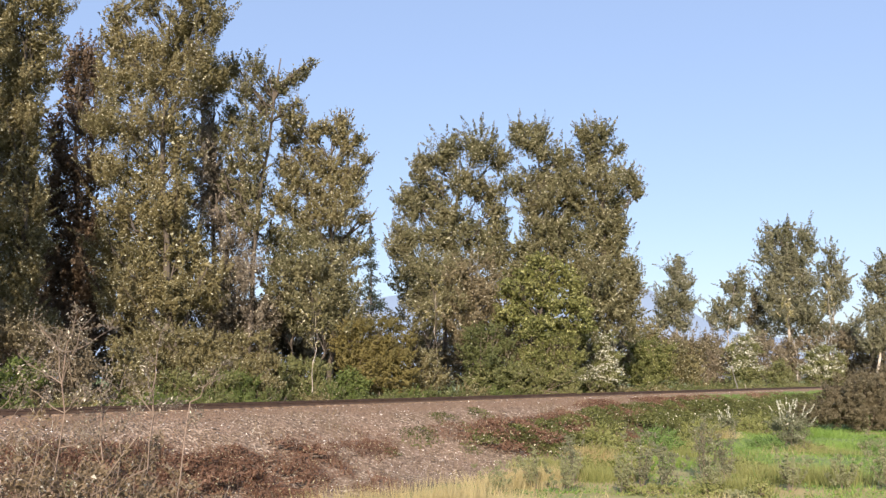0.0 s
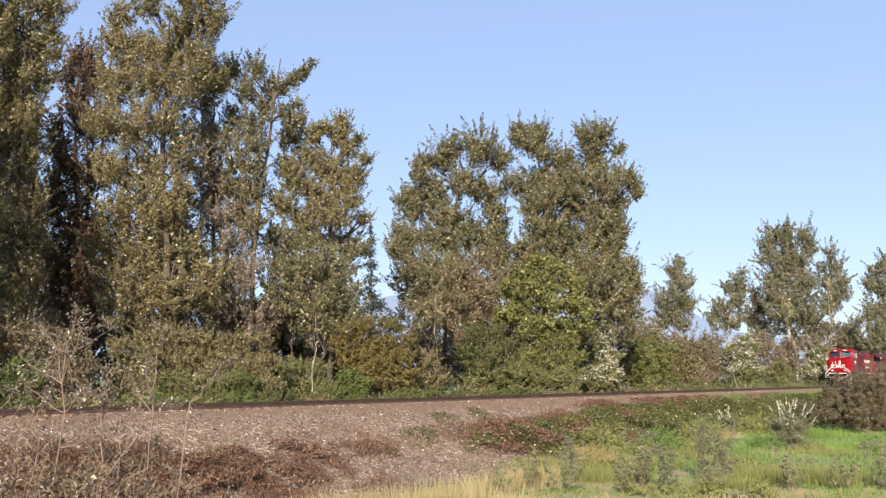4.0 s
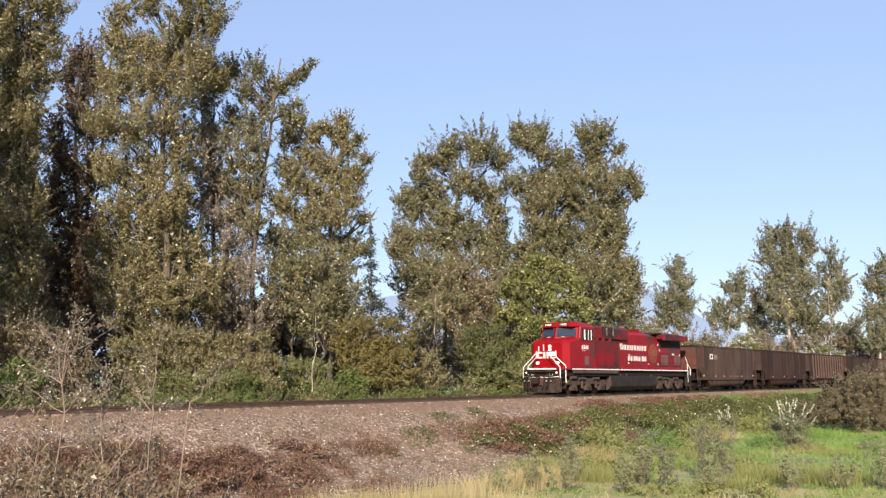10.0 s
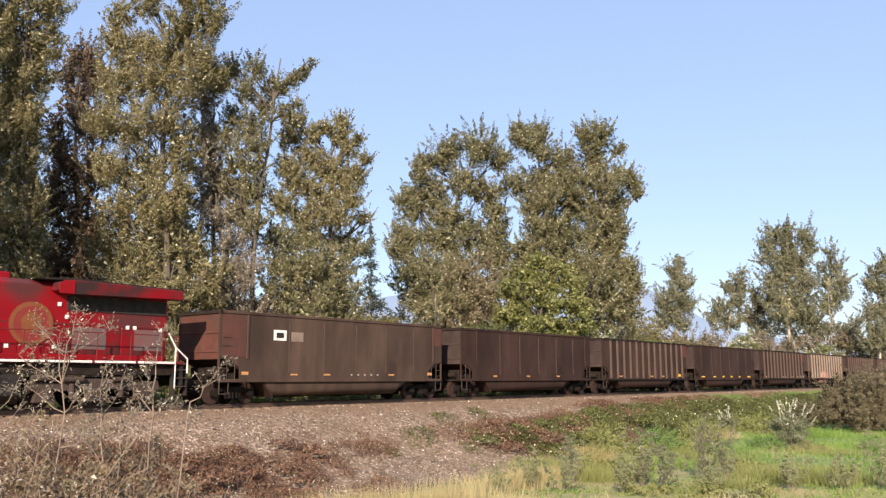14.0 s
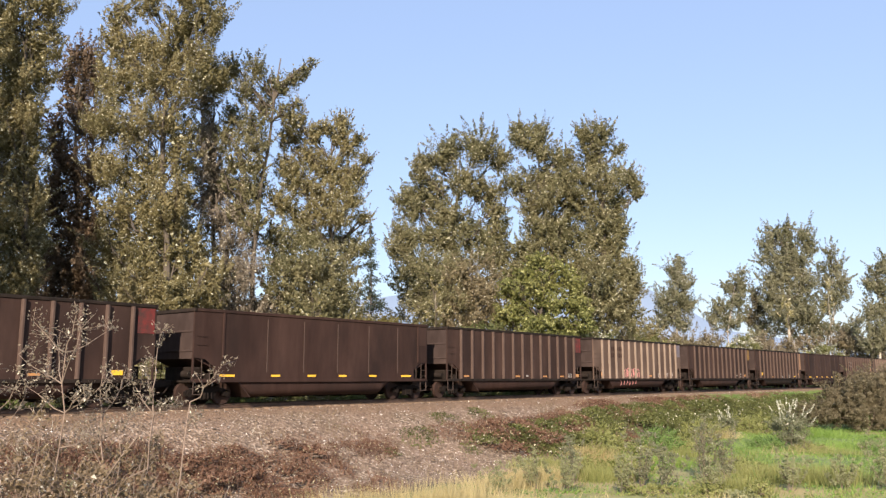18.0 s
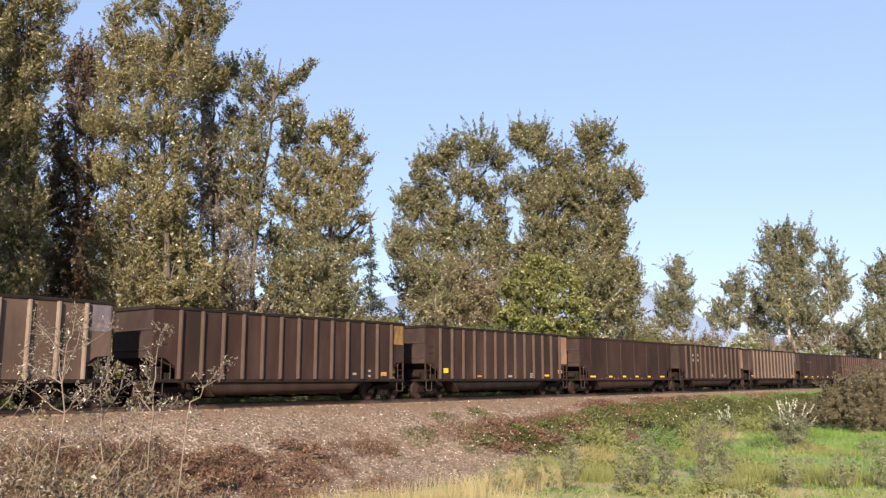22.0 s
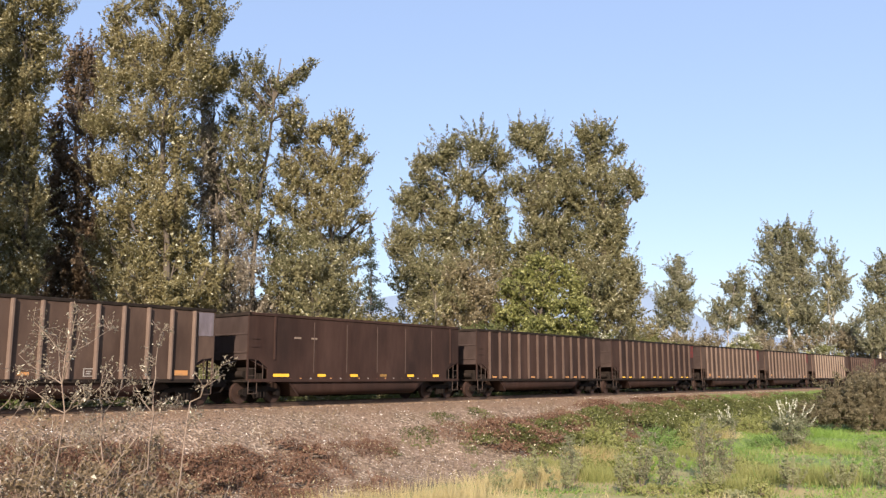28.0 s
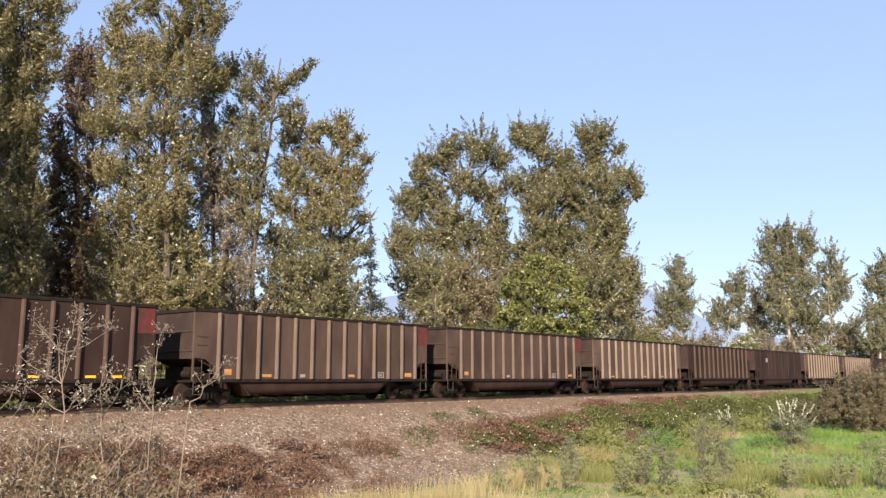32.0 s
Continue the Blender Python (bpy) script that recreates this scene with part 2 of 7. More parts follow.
COAL_GREY = surface("dusty_grey_steel", (0.046, 0.0285, 0.0217), (0.0959, 0.0615, 0.0465), 0.9, 0.8, 0.0, 0.15, 30, (0.0396, 0.0257, 0.0201), 0.5, streak=True, sheen=0.15)
COAL_TAN = surface("dusty_tan_steel", (0.09, 0.0585, 0.0441), (0.135, 0.09, 0.0684), 1.2, 0.75, 0.0, 0.15, 30, (0.0594, 0.0387, 0.0306), 0.6, streak=True, sheen=0.15)
END_GREY = surface("dusty_end_sheet", (0.043, 0.0299, 0.0268), (0.0658, 0.0462, 0.0404), 1.4, 0.85, 0.0, 0.1, 30, (0.0329, 0.0225, 0.0197), 1.0, streak=True, sheen=0.12)
TRUCK_DARK = surface("grimy_truck_casting", (0.00915, 0.00683, 0.00588), (0.0169, 0.0127, 0.0107), 3, 0.85, bump=0.3, sheen=0.12)
# ribs paler than the sheets: dust, plus sun on them put into the colour
RIB_DUST_LIT = surface("dusty_lit_rib", (0.0681, 0.0449, 0.0361), (0.109, 0.0749, 0.0613), 2.0, 0.8, 0.0, 0.1, 30, (0.0408, 0.0259, 0.0211), 1.2, streak=True, sheen=0.15)
RIB_TAN = surface("tan_rib", (0.187, 0.141, 0.11), (0.262, 0.201, 0.16), 2.0, 0.8, 0.0, 0.1, 30, (0.112, 0.0795, 0.0627), 1.2, streak=True, sheen=0.15)
END_RED = surface("red_end_panel", (0.13, 0.025, 0.023), (0.185, 0.033, 0.03), 2.0, 0.75, 0.0, 0.1, 30, (0.06, 0.032, 0.028), 1.6, (0.42, 0.6), sheen=0.15)
OXIDE = surface("oxide_red_steel", (0.075, 0.03, 0.023), (0.11, 0.042, 0.031), 1.5, 0.7, 0.0, 0.2, 30, (0.05, 0.034, 0.028), 0.9, sheen=0.2)
ORANGE = surface("orange_paint", (0.45, 0.2, 0.06), (0.55, 0.27, 0.1), 2, 0.6, dirt=(0.2, 0.12, 0.07), dirt_scale=2)
FADED_ORANGE = surface("faded_orange_panel", (0.26, 0.145, 0.085), (0.35, 0.2, 0.12), 2, 0.75, dirt=(0.12, 0.075, 0.05), dirt_scale=1.6, streak=True, sheen=0.15)
FADED_YELLOW = surface("faded_yellow_panel", (0.3, 0.17, 0.04), (0.38, 0.22, 0.06), 2, 0.7, dirt=(0.11, 0.065, 0.04), dirt_scale=1.6, dirt_amount=(0.4, 0.6), streak=True, sheen=0.15)
YELLOW = surface("yellow_reflector", (0.75, 0.42, 0.03), (0.85, 0.5, 0.05), 4, 0.45, bump=0)
END_LILAC = surface("faded_lilac_panel", (0.095, 0.078, 0.09), (0.2, 0.17, 0.19), 1.6, 0.7, 0.0, 0.1, 30, (0.06, 0.042, 0.038), 0.9, streak=True)
TAN_WORN = surface("worn_tan_steel", (0.0644, 0.0413, 0.032), (0.0994, 0.0654, 0.05), 1.2, 0.78, 0.0, 0.15, 30, (0.0442, 0.0275, 0.0213), 0.6, streak=True, sheen=0.15)
# ribs of the worn tan cars, their sunlit look likewise in the colour
RIB_WORN = surface("worn_tan_rib", (0.126, 0.0893, 0.0702), (0.184, 0.132, 0.106), 2.0, 0.8, 0.0, 0.1, 30, (0.0776, 0.053, 0.0423), 1.2, streak=True, sheen=0.15)
WHITE_MARK = surface("white_mark", (0.24, 0.21, 0.19), (0.34, 0.31, 0.28), 4, 0.6, bump=0.05)
PINK_PAINT = surface("pink_spray_paint", (0.45, 0.16, 0.15), (0.6, 0.28, 0.26), 5, 0.6, bump=0)
UNDER = surface("grimy_iron", (0.013, 0.01, 0.0085), (0.03, 0.022, 0.018), 3, 0.8, 0.0, 0.3, sheen=0.1)
INNER = surface("coal_black", (0.02, 0.018, 0.017), (0.04, 0.035, 0.033), 3, 0.85, bump=0.5, sheen=0.12)
WHEEL = surface("wheel_steel", (0.0274, 0.0152, 0.0114), (0.0464, 0.0262, 0.0198), 4, 0.7, 0.0, 0.2, sheen=0.25)
LOCO_RED = surface("loco_red", (0.189, 0.00221, 0.00515), (0.236, 0.00368, 0.00736), 0.8, 0.42, 0.0, 0.05, 30, (0.142, 0.0103, 0.0118), 0.45, (0.5, 0.72), sheen=0.2)
LOCO_WORN = surface("soot_streaked_red", (0.17, 0.0026, 0.0065), (0.206, 0.0052, 0.0091), 1.0, 0.5, 0.0, 0.05, 30, (0.0322, 0.0182, 0.0169), 0.6, (0.4, 0.6), sheen=0.15)


def sooty(name, spots):
    """Loco red with soot stains: each spot is its middle x and z, its half width and height."""
    m, nodes, links, bsdf = base_mat(name)
    n = noise_node(nodes, links, 0.8)
    r = ramp(nodes, [(0.3, (0.19, 0.003, 0.006)), (0.7, (0.238, 0.004, 0.008))])
    links.new(n.outputs["Fac"], r.inputs[0])
    col = r.outputs[0]
    grime = noise_node(nodes, links, 1.6, 5)
    tc = nodes.new("ShaderNodeTexCoord")
    for x, z, w, h in spots:
        mp = nodes.new("ShaderNodeMapping")
        mp.inputs["Scale"].default_value = (1 / w, 0, 1 / h)
        mp.inputs["Location"].default_value = (-x / w, 0, -z / h)
        links.new(tc.outputs["Object"], mp.inputs["Vector"])
        ln = nodes.new("ShaderNodeVectorMath")
        ln.operation = "LENGTH"
        links.new(mp.outputs[0], ln.inputs[0])
        add = nodes.new("ShaderNodeMath")
        add.operation = "MULTIPLY_ADD"
        links.new(grime.outputs["Fac"], add.inputs[0])
        add.inputs[1].default_value = 1.1
        links.new(ln.outputs["Value"], add.inputs[2])
        fade = ramp(nodes, [(0.55, (0.85, 0.85, 0.85)), (1.0, (0, 0, 0))])
        half = nodes.new("ShaderNodeMath")
        half.operation = "MULTIPLY"
        half.inputs[1].default_value = 0.62
        links.new(add.outputs[0], half.inputs[0])
        links.new(half.outputs[0], fade.inputs[0])
        col = mix_col(nodes, links, fade.outputs[0], col, (0.06, 0.026, 0.024))
    links.new(col, bsdf.inputs["Base Color"])
    bsdf.inputs["Roughness"].default_value = 0.45
    bsdf.inputs["Specular IOR Level"].default_value = 0.2
    return m


HOOD_RED = sooty("hood_red", [(4.0, 4.25, 1.2, 0.7), (8.2, 3.3, 1.8, 0.5)])
CAB_RED = sooty("cab_red", [(-6.0, 2.95, 0.75, 0.7), (-6.9, 1.9, 0.7, 0.4)])
LOCO_DULL = surface("sooty_red", (0.1, 0.012, 0.013), (0.16, 0.014, 0.016), 1.2, 0.6, dirt=(0.05, 0.026, 0.023), dirt_scale=0.8, sheen=0.2)
PATCH_GREY = surface("primer_patch", (0.13, 0.05, 0.048), (0.18, 0.06, 0.055), 1.6, 0.7, dirt=(0.1, 0.075, 0.07), dirt_scale=1.1, dirt_amount=(0.4, 0.6))
SKIRT = surface("dusty_skirt", (0.06, 0.045, 0.038), (0.095, 0.073, 0.062), 1.5, 0.8, bump=0.1, dirt=(0.035, 0.026, 0.022), dirt_scale=0.9, sheen=0.15)
PLOW_STEEL = surface("scraped_plow_steel", (0.0124, 0.0093, 0.00806), (0.0279, 0.0211, 0.018), 2.5, 0.8, bump=0.2, dirt=(0.062, 0.0384, 0.0291), dirt_scale=1.8, dirt_amount=(0.5, 0.66), streak=True, sheen=0.15)
WHITE_PAINT = surface("white_paint", (0.72, 0.7, 0.66), (0.8, 0.78, 0.74), 4, 0.5, dirt=(0.5, 0.45, 0.4), dirt_scale=3)
GOLD = surface("gold_emblem", (0.161, 0.0465, 0.0124), (0.198, 0.062, 0.0161), 3, 0.5)
GOLD_DARK = surface("brown_emblem", (0.176, 0.016, 0.0112), (0.208, 0.0256, 0.0144), 3, 0.5)
TANK_BLACK = surface("tank_black", (0.0117, 0.00979, 0.00878), (0.022, 0.0176, 0.0157), 2, 0.6, bump=0.2, dirt=(0.0367, 0.0294, 0.0245), dirt_scale=1.2, sheen=0.2)
FRAME_GREY = surface("dusty_truck", (0.0416, 0.0296, 0.0248), (0.0768, 0.0568, 0.048), 3, 0.85, bump=0.3, sheen=0.12)
LAMP_GLASS, _n, _l, _b = base_mat("lit_headlamp")
_b.inputs["Base Color"].default_value = (0.9, 0.88, 0.8, 1)
_b.inputs["Emission Color"].default_value, _b.inputs["Emission Strength"].default_value = (1, 0.95, 0.85, 1), 0.3
GLASS, _n, _l, _b = base_mat("cab_glass")
_b.inputs["Base Color"].default_value = (0.06, 0.08, 0.1, 1)
_b.inputs["Roughness"].default_value, _b.inputs["Metallic"].default_value = 0.08, 0.75
SIGN_GREY = surface("sign_grey", (0.15, 0.145, 0.135), (0.22, 0.215, 0.2), 6, 0.6)
# a weak blue glow in the material stands for the haze of distance
HILL, _n, _l, _b = base_mat("haze_glow_hill")
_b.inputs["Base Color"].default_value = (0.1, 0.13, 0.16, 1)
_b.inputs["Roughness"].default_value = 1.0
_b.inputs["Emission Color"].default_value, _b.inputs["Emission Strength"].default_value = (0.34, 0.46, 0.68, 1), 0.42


# ---- mesh helpers ----
def add_box(bm, x0, x1, y0, y1, z0, z1):
    v = [bm.verts.new((x, y, z)) for x in (x0, x1) for y in (y0, y1) for z in (z0, z1)]
    for f in ((0, 1, 3, 2), (4, 6, 7, 5), (0, 4, 5, 1), (2, 3, 7, 6), (0, 2, 6, 4), (1, 5, 7, 3)):
        bm.faces.new([v[i] for i in f])


def add_ring(bm, x, z, inner, outer, half, n=32):
    """A flat closed ring standing in the xz plane."""
    loops = []
    for i in range(n):
        a = 2 * math.pi * i / n
        loops.append([bm.verts.new((x + math.cos(a) * q, y, z + math.sin(a) * q)) for q, y in ((inner, -half), (outer, -half), (outer, half), (inner, half))])
    for i in range(n):
        p, q = loops[i], loops[(i + 1) % n]
        for k in range(4):
            bm.faces.new((p[k], p[(k + 1) % 4], q[(k + 1) % 4], q[k]))
    bmesh.ops.recalc_face_normals(bm, faces=bm.faces)


def add_prism(bm, outline, axis, lo, hi):
    """An outline (two coordinates a point) pushed along an axis from lo to hi. axis y: outline is x, z; x: y, z; z: x, y."""
    def at(p, h):
        return {"y": (p[0], h, p[1]), "x": (h, p[0], p[1]), "z": (p[0], p[1], h)}[axis]
    a = [bm.verts.new(at(p, lo)) for p in outline]
    b = [bm.verts.new(at(p, hi)) for p in outline]
    n = len(outline)
    bm.faces.new(a)
    bm.faces.new(b[::-1])
    for i in range(n):
        bm.faces.new((a[i], b[i], b[(i + 1) % n], a[(i + 1) % n]))


def add_rod(bm, p0, p1, r0, r1=None, n=8, caps=True):
    p0, p1 = Vector(p0), Vector(p1)
    q = (p1 - p0).to_track_quat("Z", "Y")
    rings = []
    for p, r in ((p0, r0), (p1, r0 if r1 is None else r1)):
        rings.append([bm.verts.new(p + q @ Vector((math.cos(a) * r, math.sin(a) * r, 0))) for a in [2 * math.pi * i / n for i in range(n)]])
    for i in range(n):
        bm.faces.new((rings[0][i], rings[0][(i + 1) % n], rings[1][(i + 1) % n], rings[1][i]))
    if caps:
        bm.faces.new(rings[0][::-1])
        bm.faces.new(rings[1])


def add_pipe(bm, pts, r, n=6):
    for a, b in zip(pts, pts[1:]):
        add_rod(bm, a, b, r, n=n)


SHARED = {}


def part(name, bm, material, parent, label="", at=None, bevel=0.0, smooth=False):
    """A bmesh (or a key of a mesh made before) as one object under a thing or a part."""
    if isinstance(bm, bmesh.types.BMesh):
        bmesh.ops.recalc_face_normals(bm, faces=bm.faces)
        if bevel:
            bmesh.ops.bevel(bm, geom=list(bm.edges), offset=bevel, segments=1, affect="EDGES", clamp_overlap=True)
        me = bpy.data.meshes.new(name)
        bm.to_mesh(me)
        bm.free()
        me.materials.append(material)
        if smooth:
            me.polygons.foreach_set("use_smooth", [True] * len(me.polygons))
    else:
        me = bm
    ob = new(name, me)
    ob.parent = parent
    if at is not None:
        ob.matrix_basis = at
    if label:
        tagged(ob, label)
    return ob


def quad_mesh(name, corners, material):
    """Many loose leaves or blades: corners is an array n x 3 x 3 or n x 4 x 3."""
    n, k = corners.shape[:2]
    me = bpy.data.meshes.new(name)
    me.vertices.add(k * n)
    me.vertices.foreach_set("co", np.ascontiguousarray(corners, dtype=np.float32).ravel())
    me.loops.add(k * n)
    me.loops.foreach_set("vertex_index", np.arange(k * n, dtype=np.int32))
    me.polygons.add(n)
    me.polygons.foreach_set("loop_start", np.arange(0, k * n, k, dtype=np.int32))
    me.update(calc_edges=True)
    me.materials.append(material)
    return me


def unit(v):
    return v / np.maximum(np.linalg.norm(v, axis=-1, keepdims=True), 1e-9)


def leaf_quads(centres, size, r, droop=0.3, aspect=0.55, axis=None):
    """Pointed leaves, each a bent rhomb of its own direction."""
    n = len(centres)
    a = unit(r.normal(size=(n, 3)) + np.array([0, 0, -droop])) if axis is None else unit(axis)
    b = unit(np.cross(a, r.normal(size=(n, 3))))
    size = np.asarray(size).reshape(-1, 1) * np.ones((n, 1))
    w = size * aspect * 0.5
    return np.stack([centres - a * size * 0.5, centres + b * w, centres + a * size * 0.5, centres - b * w], axis=1)


def small_leaves(centres, size, r, droop=0.3, aspect=0.75, axis=None):
    """Small far leaves, three-cornered."""
    n = len(centres)
    a = unit(r.normal(size=(n, 3)) + np.array([0, 0, -droop])) if axis is None else unit(axis)
    b = unit(np.cross(a, r.normal(size=(n, 3))))
    size = np.asarray(size).reshape(-1, 1) * np.ones((n, 1))
    w = size * aspect * 0.5
    return np.stack([centres - a * size * 0.45 - b * w, centres - a * size * 0.45 + b * w, centres + a * size * 0.6], axis=1)


def tube_mesh(name, paths, material, sides=6):
    """Tapered tubes: each path is a list of (point, radius)."""
    verts, faces = [], []
    for path in paths:
        start = len(verts)
        for i, (p, rad) in enumerate(path):
            p = Vector(p)
            q0, q1 = Vector(path[max(i - 1, 0)][0]), Vector(path[min(i + 1, len(path) - 1)][0])
            turn = (q1 - q0).to_track_quat("Z", "Y")
            for k in range(sides):
                a = 2 * math.pi * k / sides
                verts.append(p + turn @ Vector((math.cos(a) * rad, math.sin(a) * rad, 0)))
        for i in range(len(path) - 1):
            for k in range(sides):
                a, b = start + i * sides + k, start + i * sides + (k + 1) % sides
                faces.append((a, b, b + sides, a + sides))
        faces.append(tuple(range(start + (len(path) - 1) * sides, start + len(path) * sides)))
    me = bpy.data.meshes.new(name)
    me.from_pydata(verts, [], faces)
    me.polygons.foreach_set("use_smooth", [True] * len(me.polygons))
    me.materials.append(material)
    return me


def bent(p0, p1, r0, r1, rr, steps=5, sag=0.06):
    """A crooked path between two points, tapering."""
    p0, p1 = Vector(p0), Vector(p1)
    long = (p1 - p0).length
    out = []
    for i in range(steps + 1):
        f = i / steps
        p = p0.lerp(p1, f)
        if 0 < i < steps:
            p += Vector(rr.normal(size=3)) * long * sag * 0.5
        p.z += math.sin(f * math.pi) * long * -sag
        out.append((p, r0 + (r1 - r0) * f))
    return out


# ---- ground ----
def spread(fine_lo, fine_hi, step, reach):
    pts = list(np.arange(fine_lo, fine_hi + step, step))
    for sign, edge in ((-1, fine_lo), (1, fine_hi)):
        d, x = step, edge
        while abs(x) < reach:
            d *= 1.22
            x += sign * d
            pts.append(x)
    return np.array(sorted(pts))


def cover_at(x, y):
    """Shares of gravel, turf and straw on the ground."""
    s, d = sd_of(x, y)
    n = fractal(x * 0.35, y * 0.35, 21)
    edge = np.interp(s, [-60, 4, 12, 18, 24, 40, 300], [9.6, 9.6, 9.0, 6.4, 4.2, 3.4, 3.2]) + (n - 0.5) * 2.4
    grass = np.interp(s, [-60, 4, 12, 18, 300], [10.8, 10.6, 9.6, 7.8, 7.2]) + (n - 0.5) * 2.0
    gravel = np.clip((edge - d) / 0.5, 0, 1) * np.clip((d + 3.4 + n) / 0.5, 0, 1)
    turf = np.clip((d - grass) / 0.8, 0, 1) * np.clip((n - 0.12) * 6, 0, 1)
    turf = np.maximum(turf, np.clip((-d - 4.5) / 2, 0, 1) * np.clip((s - 40) / 20, 0, 1) * 0.8)
    straw = np.clip((fractal(x * 0.22, y * 0.22, 33) - 0.62) * 5, 0, 0.8) * np.clip((d - grass) / 1.5, 0, 1)
    dry = np.clip((39 - y) / 7, 0, 1) * np.clip((fractal(x * 0.5, y * 0.5, 35) - 0.3) * 4, 0, 0.85) * np.clip((d - grass) / 1.5, 0, 1)
    return gravel, turf, np.maximum(straw, dry)


def make_ground():
    ss, dd = spread(-50, 130, 0.85, 4200), spread(-10, 30, 0.42, 4200)
    S, D = np.meshgrid(ss, dd, indexing="ij")
    X, Y = C0.x + S * U.x + D * NV.x, C0.y + S * U.y + D * NV.y
    Z = ground_z(X, Y)
    n, k = S.shape
    co = np.stack([X, Y, Z], -1).reshape(-1, 3)
    idx = np.arange(n * k).reshape(n, k)
    quads = np.stack([idx[:-1, :-1], idx[:-1, 1:], idx[1:, 1:], idx[1:, :-1]], -1).reshape(-1, 4)[:, ::-1]
    me = bpy.data.meshes.new("ground")
    me.vertices.add(n * k)
    me.vertices.foreach_set("co", co.astype(np.float32).ravel())
    me.loops.add(quads.size)
    me.loops.foreach_set("vertex_index", quads.astype(np.int32).ravel())
    me.polygons.add(len(quads))
    me.polygons.foreach_set("loop_start", np.arange(0, quads.size, 4, dtype=np.int32))
    me.update(calc_edges=True)
    g, t, w = cover_at(co[:, 0], co[:, 1])
    s, d = sd_of(co[:, 0], co[:, 1])
    rust = np.clip((np.interp(s, [0, 20, 60, 90], [2.3, 2.8, 4.2, 4.5]) + fractal(co[:, 0] * 0.6, co[:, 1] * 0.6, 77) * 1.2 - d) / 0.7, 0, 1)
    col = me.color_attributes.new("cover", "FLOAT_COLOR", "POINT")
    col.data.foreach_set("color", np.stack([g, t, w, rust], -1).astype(np.float32).ravel())
    me.materials.append(GROUND)
    me.polygons.foreach_set("use_smooth", [True] * len(me.polygons))
    tagged(new("ground", me), "gravel railway bank falling to a green meadow", kind="structure")


make_ground()


def make_hill():
    """Far mountain behind the woods, its haze a glow of the material, falling away to low ridges."""
    dist = 2900
    bm = bmesh.new()
    rows = []
    for i in range(181):
        az = -70 + i * 0.85
        a = math.radians(az)
        h = float(np.interp(az, [-70, -30, -10, 4, 11, 13.7, 16, 18.5, 24, 40, 83], [150, 230, 260, 330, 350, 322, 250, 165, 110, 90, 120]))
        h += 24 * (float(fractal(np.array(az * 0.5), np.array(3.0), 5)) - 0.5)
        x, y = math.sin(a), math.cos(a)
        rows.append([bm.verts.new((x * dist * k, y * dist * k, z)) for k, z in ((0.8, -8), (0.93, h * 0.55), (1.02, h), (1.25, -8))])
    for a, b in zip(rows, rows[1:]):
        for i in range(3):
            bm.faces.new((a[i], b[i], b[i + 1], a[i + 1]))
    tagged(part("backdrop", bm, HILL, None, "blue wooded mountain in the distance, haze put in as a glow", smooth=True), kind="structure")


make_hill()


# ---- track ----
def make_track():
    outline = [(-0.07, -0.172), (0.07, -0.172), (0.07, -0.155), (0.012, -0.13), (0.012, -0.05), (0.036, -0.035), (0.036, -0.004), (0.026, 0), (-0.026, 0), (-0.036, -0.004), (-0.036, -0.035), (-0.012, -0.05), (-0.012, -0.13), (-0.07, -0.155)]
    track = tagged(new("railway_track"), "single railway track with rusty steel rails on wooden ties", "railway track")
    track.matrix_basis = Matrix.Translation(C0) @ pose(0, 0, 0, 0, 0, TRACK_RZ)
    for y in (-0.753, 0.753):
        bm = bmesh.new()
        add_prism(bm, [(y + a, b) for a, b in outline], "x", -320, 720)
        part("rail", bm, RAIL_STEEL, track, "rusty steel rail")
    bm = bmesh.new()
    add_box(bm, -0.12, 0.12, -1.3, 1.3, -0.34, -0.172)
    tie = part("tie", bm, TIE_WOOD, track, "", pose(-40, 0, 0), bevel=0.012)
    x = -40.0
    for i in range(299):
        x += 0.52
        ob = part("tie", tie.data, None, track, "", pose(x, random.uniform(-0.04, 0.04), random.uniform(-0.012, 0.004), 0, 0, random.uniform(-1.5, 1.5)))
    bm = bmesh.new()
    for a, b in ((-300, -40.3), (x + 0.5, 700)):
        p = a
        while p < b:
            add_box(bm, p - 0.12, p + 0.12, -1.3, 1.3, -0.34, -0.172)
            p += 0.52
    tagged(part("tie", bm, TIE_WOOD, track, "far wooden ties"), kind="stuff")


make_track()


